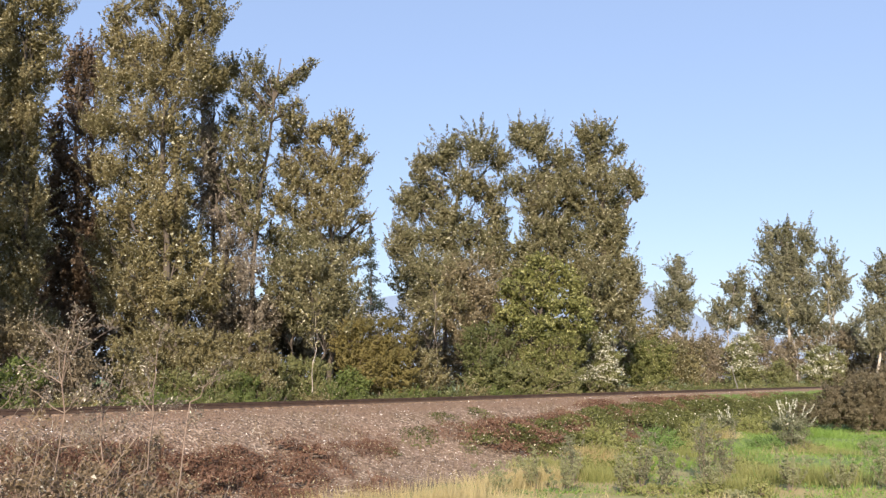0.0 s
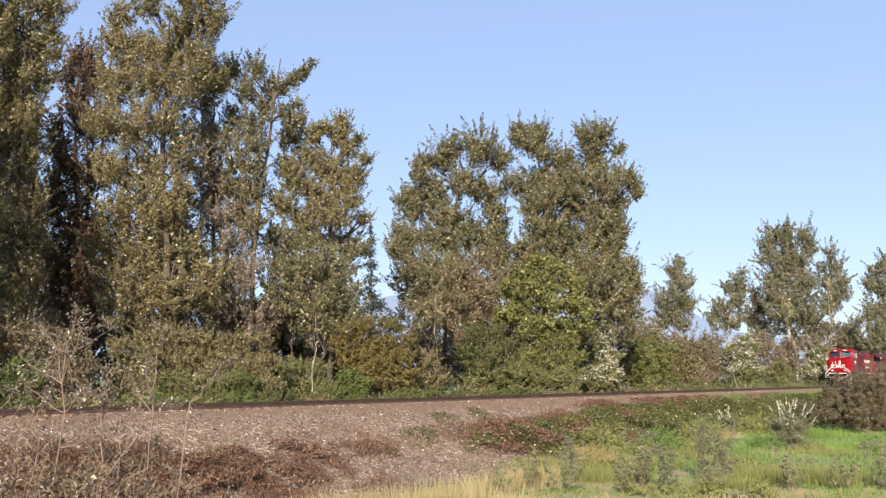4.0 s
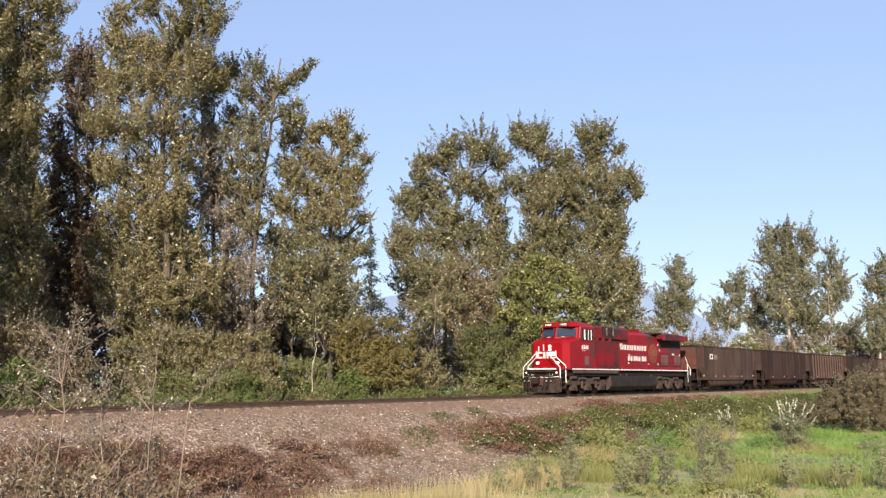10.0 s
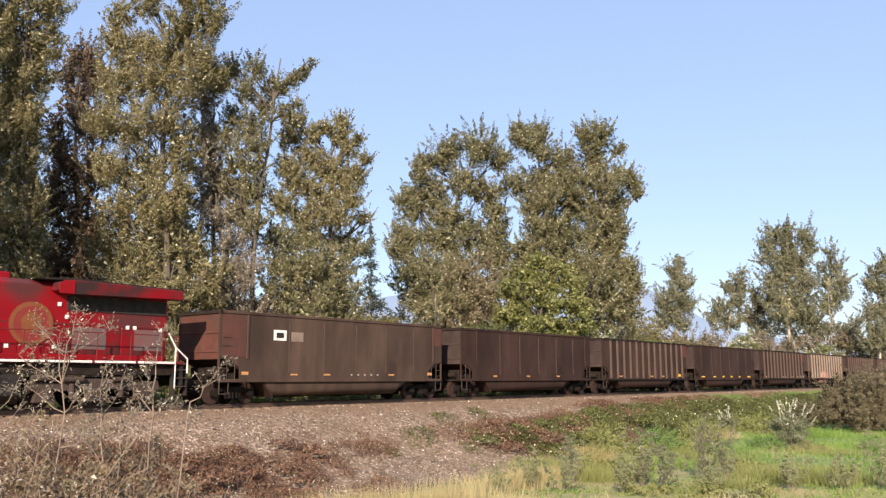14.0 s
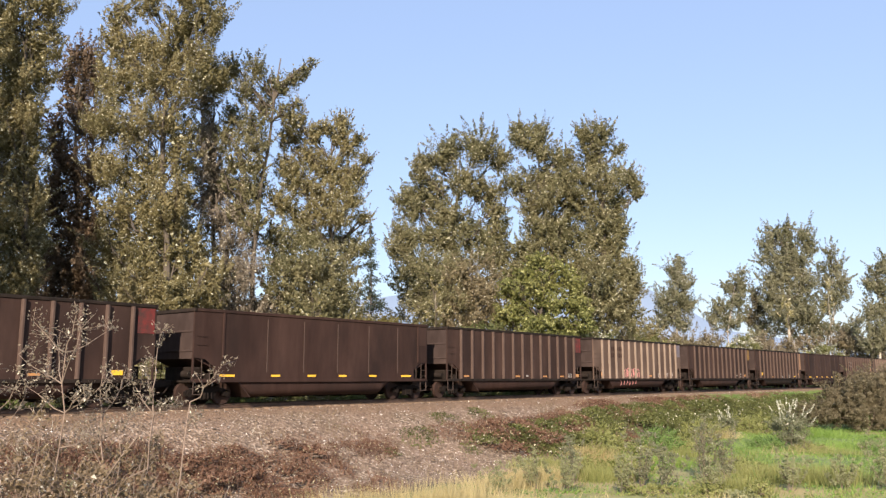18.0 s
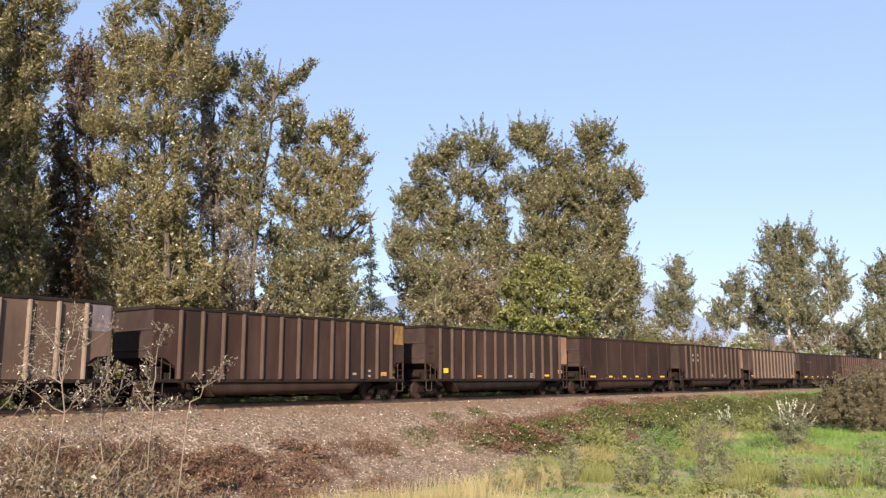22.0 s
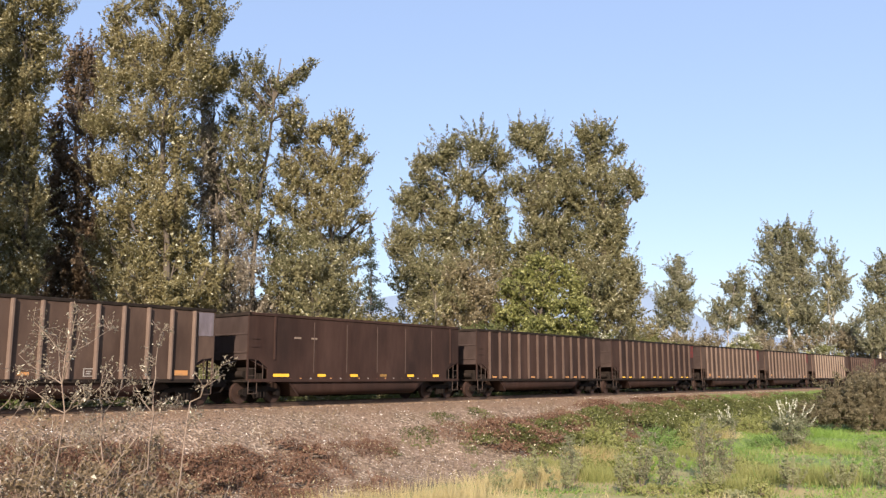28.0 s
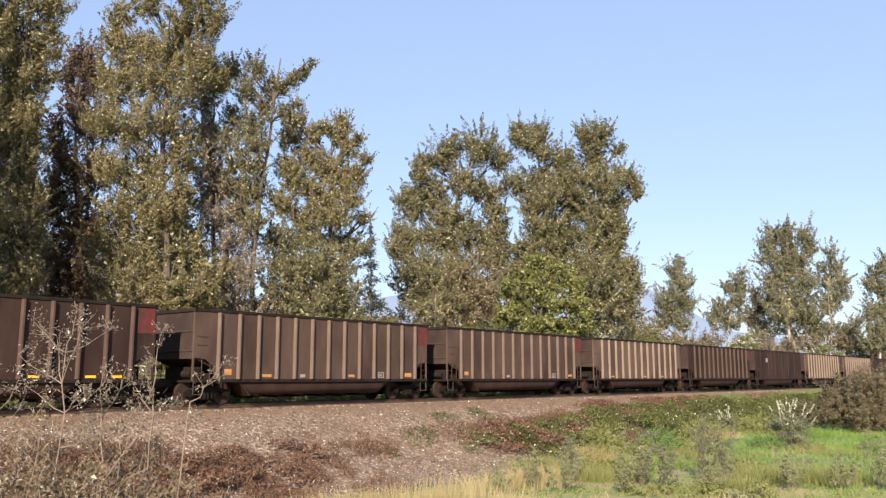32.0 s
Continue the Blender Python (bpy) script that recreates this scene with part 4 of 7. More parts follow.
cottonwood(63.1, 155.0, [(62.6, 28.2, 1.7, 1.7), (61.8, 26.0, 1.9, 2.1), (65.4, 28.9, 1.2, 1.7), (65.6, 26.5, 2.2, 2.6), (68.6, 27.9, 1.7, 1.9), (69.4, 25.5, 1.8, 1.9), (62.1, 23.1, 2.7, 1.9), (66.4, 23.1, 3.3, 2.4), (64.3, 20.2, 3.8, 2.4), (61.6, 18.8, 2.1, 2.1), (67.6, 19.3, 2.8, 2.4), (62.1, 15.9, 2.7, 2.4), (65.9, 15.9, 3.8, 2.6), (62.9, 12.6, 3.3, 2.1), (67.1, 12.6, 3.3, 2.4), (69.3, 10.7, 2.8, 2.6)], "far", 13, cover=3.2)
cottonwood(73.2, 160.0, [(75.4, 24.8, 1.4, 1.8), (76.8, 22.8, 1.7, 2.0), (74.8, 21.8, 1.8, 2.0), (77.6, 20.1, 1.8, 1.7), (75.3, 18.9, 2.7, 2.0), (77.9, 17.4, 1.4, 1.3), (75.4, 16.4, 2.9, 1.7), (74.7, 14.5, 2.2, 1.5)], "far", 14, cover=2.2)
cottonwood(52.7, 152.0, [(54.3, 19.6, 1.3, 1.4), (55.0, 17.7, 1.7, 1.7), (52.9, 17.5, 1.6, 1.7), (54.2, 15.2, 2.3, 2.1), (51.1, 14.2, 2.0, 1.7), (50.1, 11.9, 2.0, 2.0), (52.8, 11.5, 2.8, 2.1)], "far", 15, cover=2.4)
cottonwood(61.1, 165.0, [(62.4, 17.4, 1.4, 2.0), (63.0, 14.9, 2.0, 2.0), (61.4, 12.9, 2.0, 2.0), (63.3, 11.4, 1.8, 2.0)], "dusk", 17)
cottonwood(72.5, 140.0, [(73.6, 19.2, 1.5, 1.5), (75.3, 19.7, 2.1, 1.7), (72.6, 17.1, 1.3, 1.3), (74.4, 16.2, 2.6, 2.0), (73.0, 11.9, 1.7, 1.7), (74.8, 12.8, 2.6, 2.1), (73.4, 9.4, 2.3, 1.9), (72.6, 6.8, 2.1, 1.9), (74.8, 7.3, 2.5, 2.5)], "far", 16, cover=3.2)
cottonwood(81.6, 165.0, [(82.2, 12.4, 1.4, 1.3), (81.7, 9.9, 2.5, 2.0), (79.8, 10.4, 2.0, 1.8), (83.1, 7.9, 2.5, 2.0)], "far", 27, cover=2.2)
shrub(23.9, 96.0, [(23.0, 4.8, 2.3, 1.4), (25.0, 4.2, 2.3, 1.6), (22.4, 2.7, 2.6, 1.6), (24.7, 2.5, 2.6, 1.6)], "fresh", 114)
shrub(29.8, 104.0, [(29.9, 4.1, 1.9, 1.8), (29.5, 2.3, 2.8, 1.7), (31.4, 2.6, 1.6, 1.7)], "olive", 115)
shrub(23.3, 99.0, [(23.2, 7.3, 2.1, 1.7), (24.7, 6.4, 1.5, 1.2), (22.6, 5.5, 2.4, 1.8)], "olive", 116)
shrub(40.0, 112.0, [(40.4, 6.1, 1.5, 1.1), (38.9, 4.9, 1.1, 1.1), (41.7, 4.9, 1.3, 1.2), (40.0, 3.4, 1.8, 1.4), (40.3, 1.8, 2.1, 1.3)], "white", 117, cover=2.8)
shrub(47.5, 119.0, [(47.7, 2.8, 1.4, 1.0), (46.7, 1.8, 1.3, 1.0), (48.8, 1.6, 1.4, 1.0), (47.6, 0.9, 1.9, 0.8)], "sagebrush", 119, cover=2.4)
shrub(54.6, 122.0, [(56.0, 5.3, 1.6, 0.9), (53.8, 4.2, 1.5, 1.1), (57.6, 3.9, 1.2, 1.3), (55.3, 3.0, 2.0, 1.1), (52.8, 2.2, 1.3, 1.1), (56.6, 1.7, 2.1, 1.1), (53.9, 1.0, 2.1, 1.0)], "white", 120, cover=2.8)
shrub(36.3, 116.0, [(35.5, 2.2, 1.4, 1.2), (37.5, 3.3, 1.4, 1.7), (39.2, 2.2, 1.4, 1.2), (36.8, 1.2, 2.2, 0.9)], "drybrush", 118, cover=2.4)
shrub(73.2, 150.0, [(73.2, 6.8, 2.7, 2.1), (75.8, 5.0, 2.7, 2.3), (79.0, 5.0, 2.7, 2.7)], "dusk", 121, cover=2)
shrub(62.9, 152.0, [(58.8, 6.9, 2.7, 2.1), (63.5, 6.6, 2.7, 2.1), (67.6, 7.3, 2.7, 2.1), (72.8, 7.5, 3.1, 2.3), (76.9, 6.9, 3.5, 2.3), (63.3, 3.5, 4.1, 2.0), (70.5, 3.5, 4.1, 2.0)], "drybrush", 122, cover=2.8)
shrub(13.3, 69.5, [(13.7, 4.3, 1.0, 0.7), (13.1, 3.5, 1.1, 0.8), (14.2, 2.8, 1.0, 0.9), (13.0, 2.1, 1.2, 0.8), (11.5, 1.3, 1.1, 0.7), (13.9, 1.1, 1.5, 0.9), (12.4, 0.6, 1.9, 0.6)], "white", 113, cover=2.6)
shrub(20.6, 86.0, [(20.1, 4.2, 1.4, 1.2), (21.2, 3.1, 1.4, 1.3), (19.8, 2.2, 1.4, 1.3), (20.7, 0.8, 2.1, 1.0)], "fresh", 110)
shrub(2.8, 63.0, [(2.4, 4.4, 1.2, 0.8), (3.7, 4.6, 1.2, 0.8), (2.0, 3.2, 1.2, 0.9), (3.5, 3.2, 1.4, 1.0), (4.7, 3.7, 1.0, 0.8)], "green", 111)
shrub(7.5, 63.6, [(6.3, 4.5, 1.1, 0.8), (7.9, 4.0, 1.2, 0.8), (9.5, 3.9, 1.1, 0.8), (6.7, 3.1, 1.3, 0.8), (8.7, 2.8, 1.4, 0.8), (10.2, 2.8, 0.9, 0.7)], "fresh", 112)
shrub(4.9, 62.5, [(3.7, 1.4, 1.5, 0.8), (5.7, 1.6, 1.5, 0.8), (7.3, 1.1, 1.5, 0.7), (9.2, 1.1, 1.3, 0.8), (2.3, 0.9, 1.2, 0.7)], "sagebrush", 109)
shrub(-3.7, 54.5, [(-6.2, 4.2, 0.9, 0.8), (-5.0, 4.5, 1.1, 0.7), (-3.6, 4.5, 1.2, 0.8), (-2.3, 3.7, 0.9, 0.8), (-6.8, 3.3, 0.9, 0.8), (-5.4, 3.3, 1.2, 0.8), (-3.9, 3.3, 1.4, 0.8), (-2.5, 2.5, 0.9, 0.7), (-6.4, 2.3, 0.8, 0.7), (-4.8, 2.3, 1.1, 0.6), (-3.4, 2.3, 0.9, 0.6)], "rust", 108)
shrub(-6.2, 51.5, [(-5.9, 1.3, 0.9, 0.5), (-6.4, 0.8, 0.7, 0.6), (-5.0, 0.8, 0.9, 0.6), (-5.6, 0.4, 1.3, 0.4)], "bright", 126)
shrub(-0.9, 56.0, [(-1.0, 2.4, 1.0, 0.9), (-1.6, 1.1, 1.0, 0.8), (-0.3, 1.1, 1.1, 0.9), (-2.7, 0.5, 1.3, 0.6), (-4.1, 0.3, 0.9, 0.6)], "olive", 107)
shrub(-8.9, 50.0, [(-9.0, 1.8, 1.3, 0.7), (-7.5, 1.7, 1.1, 0.7), (-9.4, 0.8, 1.4, 0.7), (-7.7, 0.8, 1.3, 0.7), (-6.8, 0.4, 1.0, 0.6)], "sagebrush", 106)
shrub(-10.9, 47.0, [(-10.8, 1.6, 1.2, 0.7), (-9.8, 2.0, 0.9, 0.7), (-11.2, 0.7, 1.2, 0.6), (-9.9, 0.7, 1.2, 0.7)], "olive", 105)
shrub(-11.6, 45.5, [(-11.4, 1.1, 0.9, 0.5), (-10.6, 0.9, 0.8, 0.5), (-11.6, 0.5, 0.9, 0.5)], "bright", 127)
shrub(-15.3, 47.0, [(-16.8, 3.4, 1.3, 0.9), (-15.2, 3.5, 1.4, 0.9), (-13.6, 3.1, 1.3, 0.9), (-16.1, 2.3, 1.4, 0.8), (-14.3, 2.1, 1.6, 0.8), (-12.7, 2.1, 1.1, 0.8)], "olive", 103)
shrub(-13.3, 43.5, [(-14.1, 1.1, 1.0, 0.6), (-12.8, 1.0, 1.2, 0.6), (-11.3, 1.0, 0.9, 0.5)], "sagebrush", 104)
shrub(-15.5, 42.0, [(-16.2, 2.6, 0.9, 0.8), (-15.7, 1.8, 0.9, 0.8), (-15.1, 1.1, 1.0, 0.6), (-16.4, 1.3, 0.9, 0.6)], "olive", 102)
shrub(-17.3, 40.0, [(-17.6, 2.7, 1.1, 0.8), (-18.3, 2.0, 1.1, 0.7), (-17.0, 1.7, 1.0, 0.7), (-17.6, 1.0, 1.3, 0.6)], "drybrush", 101)
shrub(-18.7, 37.0, [(-18.9, 1.6, 0.8, 0.6), (-19.3, 1.1, 0.8, 0.6), (-18.3, 1.1, 0.8, 0.6)], "bright", 100)
shrub(-11.6, 52.0, [(-12.5, 3.4, 0.9, 0.8), (-13.4, 3.2, 1.1, 0.9), (-11.3, 3.6, 0.9, 0.7), (-12.5, 2.3, 1.3, 0.7), (-13.6, 2.0, 1.1, 0.7)], "olive", 125)
shrub(-21.4, 44.0, [(-23.8, 4.3, 1.2, 1.2), (-22.7, 3.4, 1.5, 1.1), (-21.3, 3.1, 1.2, 1.1)], "dusk", 128)
shrub(32.3, 66.0, [(31.7, -0.5, 2.5, 2.2), (34.4, -0.0, 2.5, 2.5), (30.6, -1.3, 1.5, 1.7), (29.6, -1.6, 2.4, 1.5), (32.6, -1.5, 2.6, 1.6), (34.5, -1.0, 2.2, 1.8), (33.0, 0.6, 1.2, 1.0), (36.0, 0.9, 1.6, 1.4)], "thorn", 150, cover=2.4, leaf=0.062)
def understory(x, y, lobes, tone, seed, cover=1.5):
    """Tall leafy brush under the trees, many-stemmed and open at the foot."""
    return cottonwood(x, y, lobes, tone, seed, cover=cover, leaf=0.115, tuft=0.5, lift=0.8, spiky=0.35, name="understory_tree", girth=0.5)


understory(-27.2, 56.0, [(-29.3, 6.7, 1.9, 2.3), (-27.3, 5.2, 1.9, 2.3), (-25.6, 4.1, 1.9, 1.9), (-29.0, 3.7, 2.3, 1.9)], "dark", 200)
understory(-20.3, 55.0, [(-21.5, 8.5, 1.1, 2.1), (-20.1, 7.0, 1.0, 1.9), (-21.1, 5.1, 1.1, 1.7), (-19.8, 4.0, 1.3, 1.5)], "drybrush", 201)
understory(-17.1, 56.0, [(-18.6, 7.5, 1.1, 2.3), (-17.2, 6.0, 1.1, 1.9), (-18.4, 4.1, 1.4, 1.5), (-16.3, 3.7, 1.2, 1.5)], "olive", 202)
understory(-14.0, 58.0, [(-15.8, 6.2, 0.9, 2.0), (-14.2, 5.0, 1.0, 1.8), (-12.4, 5.4, 1.2, 2.0), (-15.1, 3.2, 1.3, 1.3), (-13.1, 3.0, 1.3, 1.3)], "dusk", 203)
understory(-8.3, 55.0, [(-9.6, 8.2, 2.3, 2.3), (-7.3, 7.8, 1.9, 2.3), (-8.8, 5.5, 2.3, 1.9), (-6.5, 5.1, 1.9, 1.9)], "mid", 204)
understory(-0.7, 72.0, [(-3.2, 9.3, 1.7, 2.0), (-0.7, 9.8, 2.5, 2.5), (-2.2, 6.4, 2.9, 2.5), (0.8, 6.9, 2.9, 2.5)], "mid", 206)
understory(3.1, 70.0, [(2.2, 9.1, 2.4, 2.9), (4.1, 8.2, 2.4, 2.9), (2.7, 5.3, 2.9, 2.4), (5.0, 4.8, 2.9, 2.4)], "dusk", 207)
understory(14.8, 77.0, [(13.5, 8.9, 2.6, 2.9), (16.1, 8.3, 2.4, 2.9), (16.8, 6.2, 2.1, 1.9), (14.5, 6.0, 2.6, 1.6)], "mid", 208)
understory(48.5, 140.0, [(45.4, 6.4, 2.3, 2.5), (45.8, 3.3, 2.8, 2.4), (48.9, 5.2, 2.8, 2.3), (52.7, 5.7, 2.5, 2.1), (56.0, 4.7, 2.1, 1.9)], "drybrush", 211, cover=2.6)
understory(65.4, 158.0, [(59.1, 9.3, 2.1, 1.9), (62.7, 9.9, 2.4, 2.1), (67.2, 9.5, 2.8, 2.1), (71.7, 9.9, 2.6, 2.1), (76.9, 9.5, 2.6, 1.9)], "far", 212, cover=1.3)
understory(22.6, 100.0, [(22.5, 5.7, 2.3, 2.0), (24.4, 4.2, 2.7, 2.0), (22.0, 3.0, 2.7, 2.0)], "dusk", 209)
understory(33.7, 122.0, [(32.8, 5.8, 3.3, 2.0), (35.6, 5.5, 3.0, 2.0), (38.5, 4.4, 3.3, 2.0), (33.9, 3.5, 4.1, 2.0)], "dusk", 210, cover=2.6)
cottonwood(-16.5, 60.0, [(-17.4, 23.6, 1.5, 1.3), (-17.8, 21.7, 1.1, 1.5), (-17.5, 19.5, 0.8, 1.8), (-17.0, 16.4, 1.0, 2.2)], "dusk", 28, cover=1.8)
cottonwood(10.2, 86.0, [(9.7, 21.2, 1.8, 2.5), (10.8, 16.9, 2.1, 2.4), (9.2, 13.3, 2.4, 2.4), (13.4, 15.1, 2.1, 3.0), (17.3, 15.7, 1.8, 3.0), (5.7, 15.1, 1.8, 2.4)], "dusk", 29, cover=1.6)
# unseen trees added outside the view to shade the corner of the wood
for k, (bx, by, bh) in enumerate(((-25.8, 35.5, 20), (-29.5, 38.5, 21), (-37.0, 46.0, 28), (-33.0, 48.5, 27), (-31.5, 55.0, 27), (-36.0, 60.0, 26))):
    cottonwood(bx, by, [(bx, bh * 0.88, 2.0, bh * 0.12), (bx + 0.5, bh * 0.68, 2.6, bh * 0.14), (bx - 0.4, bh * 0.45, 2.8, bh * 0.15), (bx, bh * 0.2, 2.8, bh * 0.15)], "olive", 30 + k, cover=2.0, leaf=0.28)
# the darker wood behind
for k, (bx, by, bh, bw) in enumerate(((-37, 74, 19, 3.6), (-31, 72, 15, 3.4), (-25, 75, 17, 3.6), (-20, 73, 8, 3.2), (-14.5, 76, 9, 3.6), (-9.5, 78, 9, 3.2), (-6.5, 92, 6, 3.0), (-1.5, 96, 7, 3.4), (4, 98, 11, 4), (11, 97, 10, 4), (16, 96, 8, 3.5))):
    cottonwood(bx, by, [(bx, bh - 2.5, bw * 0.8, 2.6), (bx + 0.5, bh * 0.55, bw, bh * 0.28), (bx - 0.4, bh * 0.25, bw, bh * 0.25)], "dusk", 40 + k, cover=1.6, leaf=0.2)


# low thicket that closes the wood at its foot
for k in range(15):
    tx, ty = -38 + k * 4.1, 62 + k * 2.3
    cottonwood(tx, ty, [(tx, 1.2, 3.0, 2.2), (tx + 1.2, 3.6, 2.4, 1.8), (tx - 1.4, 4.6, 1.6, 1.6)], "dusk", 230 + k, cover=1.5, leaf=0.24, tuft=0.8, lift=0.4, spiky=0.1, name="thicket", girth=0.5)


def birch(x, y, lobes, seed):
    return cottonwood(x, y, lobes, "gold", seed, cover=0.16, leaf=0.085, tuft=0.4, name="birch_tree", bark=PALE_BARK, girth=0.4)


birch(-7.6, 48.5, [(-7.5, 4.6, 0.6, 0.9), (-7.4, 3.4, 0.7, 0.7)], 71)
birch(-0.5, 60.0, [(-0.5, 7.4, 0.8, 1.2), (-0.6, 5.6, 0.9, 1.2)], 72)
birch(62.3, 147.0, [(61.3, 11.9, 1.4, 1.8), (61.1, 14.9, 1.2, 2.0)], 73)
birch(70.9, 152.0, [(70.8, 14.3, 1.2, 1.7), (71.0, 17.5, 1.2, 2.1)], 74)


def snag(x, y, z0, tall, seed):
    """The bare dead tip of a tree in the wood."""
    r = np.random.default_rng(seed)
    ob = tagged(new("dead_tree"), "bare dead grey treetop above the wood", "tree", "trees behind the railway")
    ob.location = (x, y, z0)
    main = bent((0, 0, 0), (0.4, 0, tall), 0.25, 0.02, r, 10, 0.01)
    part("trunk", tube_mesh("trunk", [main], BARK, 7), None, ob)
    for k in range(14):
        p = main[5 + k % 5][0]
        part("limb", tube_mesh("limb", [bent(p, p + Vector((r.normal() * 1.1, r.normal() * 0.8, r.uniform(0.8, 2.6))), 0.05, 0.012, r, 4, 0.05)], BARK, 5), None, ob)


snag(-28.2, 64.0, -1.0, 29.5, 75)


# ---- low plants ----
def gx(s, d):
    return C0.x + s * U.x + d * NV.x, C0.y + s * U.y + d * NV.y


def leaf_mat(name, tone, label, s0, s1, d0, d1, n, leaf, height, gate, seed, kind="stuff"):
    """Creeping leaves over a stretch of bank; gate(x, y, s, d) gives the share that is covered."""
    r = np.random.default_rng(seed)
    s, d = r.uniform(s0, s1, n), r.uniform(d0, d1, n)
    x, y = gx(s, d)
    g = gate(x, y, s, d)
    keep = r.random(n) < g
    x, y, g = x[keep], y[keep], g[keep]
    hump = fractal(x * 0.9, y * 0.9, seed)
    z = ground_z(x, y) + np.clip(g, 0, 1) * height * hump * r.random(len(x)) ** 0.5 + 0.02
    quads = small_leaves(np.stack([x, y, z], -1), r.uniform(0.6, 1.4, len(x)) * leaf, r, 0.0, 0.8)
    tagged(new(name, quad_mesh(name, quads, LEAF[tone])), label, "undergrowth", kind=kind)


def stage(v, lo, hi):
    return np.clip((v - lo) / (hi - lo), 0, 1)


leaf_mat("bramble_mat", "bramble", "glossy green brambles creeping over the railway bank", 11, 110, 2.6, 9.4, 200000, 0.11, 0.85,
         lambda x, y, s, d: stage(fractal(x * 0.3, y * 0.3, 41), np.interp(s, [11, 18], [0.5, 0.16]), np.interp(s, [11, 18], [0.68, 0.36])) * stage(d, np.interp(s, [9, 17, 27, 40, 110], [5.2, 4.3, 3.1, 3.2, 2.8]), np.interp(s, [9, 17, 27, 40, 110], [6.2, 5.2, 4.0, 4.0, 3.4])) * stage(8.6 + 1.2 * (fractal(x * 0.5, y * 0.5, 43) - 0.5) - d, 0, 0.9), 41)
for spot, (bs, bd, br) in enumerate(((6.2, 5.0, 1.1), (10.4, 5.2, 1.3), (3.4, 6.0, 0.6), (9.5, 3.8, 0.9), (13.0, 3.6, 1.0), (8.0, 6.6, 0.7))):
    leaf_mat("bramble_patch", "bramble", "small green bramble patch growing out of the gravel", bs - 2.5, bs + 2.5, bd - 1.6, bd + 1.6, 2600, 0.085, 0.4,
             lambda x, y, s, d: stage(1.3 - np.hypot((s - bs) / 1.6, d - bd) / br - 0.9 * fractal(x * 1.3, y * 1.3, 45), 0, 0.6), 450 + spot)
leaf_mat("dry_vine_mat", "dead", "reddish dried vines on the railway bank", 7, 64, 2.2, 8.5, 110000, 0.085, 0.55,
         lambda x, y, s, d: stage(fractal(x * 0.42, y * 0.42, 51) + np.interp(s, [9, 12, 17, 22, 40], [-0.04, 0.2, 0.18, 0.1, 0.02]), 0.42, 0.6) * stage(d, np.interp(s, [7, 18, 26], [4.2, 3.6, 2.2]), np.interp(s, [7, 18, 26], [5.2, 4.6, 3.0])) * stage(np.interp(s, [7, 11, 18, 26, 60], [5.6, 7.6, 8.2, 6.2, 4.2]) - d, 0, 1.0), 52)
leaf_mat("dead_bramble_mat", "dead", "dead red-brown brambles lying on the gravel", -18, 10, 3.6, 9.5, 130000, 0.06, 0.7,
         lambda x, y, s, d: 0.9 * stage(fractal(x * 0.33, y * 0.33, 61), 0.35, 0.6) * stage(fractal(x * 1.3, y * 1.3, 62), 0.27, 0.52) * stage(d, 3.6, 5.0) * stage(4 - s + 4 * fractal(x * 0.3, y * 0.3, 63), 0, 4) * (1 - stage(s, -1.5, 1.5) * stage(d, 6.0, 7.2)), 62)
clumps = random.Random(57)
CLUMPS = [(9.6, 5.9, 1.0, 0.55, "bramble"), (11.4, 5.6, 1.2, 0.7, "dead"), (11.0, 6.7, 0.9, 0.5, "dead"), (14.0, 6.4, 1.4, 0.9, "dead"), (14.6, 7.1, 1.1, 0.7, "bramble"), (17.6, 5.8, 1.3, 0.9, "dead"), (18.8, 6.6, 1.3, 0.8, "bramble"), (13.0, 4.5, 1.2, 0.5, "dead"), (16.2, 4.8, 1.1, 0.5, "bramble"), (22.8, 5.6, 1.5, 0.8, "bramble"), (26.2, 5.6, 1.5, 0.9, "bramble"), (28.4, 6.2, 1.4, 0.8, "bramble"), (31.6, 6.5, 1.5, 0.8, "bramble"), (22.0, 7.0, 1.3, 0.7, "dead")]
CLUMPS += [(clumps.uniform(-10, -0.8), clumps.uniform(4.8, 7.4), clumps.uniform(0.5, 1.0), clumps.uniform(0.3, 0.55), "dead") for k in range(30)]
for i, (cs, cd, wide, tall, tone) in enumerate(CLUMPS):
    cp = along(cs, cd)
    if cs > -2.2 and cs < 2 and cd > 6.0:
        continue
    z0 = float(ground_z(cp.x, cp.y))
    shrub(round(cp.x, 2), round(cp.y, 2), [(cp.x, z0 + tall * 0.25, wide, tall * 0.7), (cp.x + wide * 0.5, z0 + tall * 0.15, wide * 0.7, tall * 0.55), (cp.x - wide * 0.6, z0 + tall * 0.1, wide * 0.7, tall * 0.5)], tone, 1100 + i, cover=1.2, leaf=0.075, tuft=0.24, name="bramble_mound")
leaf_mat("bank_weeds", "weed", "thin grey weeds scattered over the gravel", -26, 12, 2.6, 10, 44000, 0.06, 0.6,
         lambda x, y, s, d: stage(fractal(x * 0.5, y * 0.5, 71), 0.42, 0.75) * stage(np.interp(s, [-26, -4, 12], [2.0, 0.35, 0.2]), 0, 1) * stage(d, 2.6, 4.5), 72)
leaf_mat("verge_mat", "green", "low green weeds along the far side of the track", -40, 120, -7.5, -2.3, 100000, 0.13, 1.5,
         lambda x, y, s, d: stage(fractal(x * 0.35, y * 0.35, 81), 0.18, 0.45) * stage(-d, 2.3, 4.2), 82)


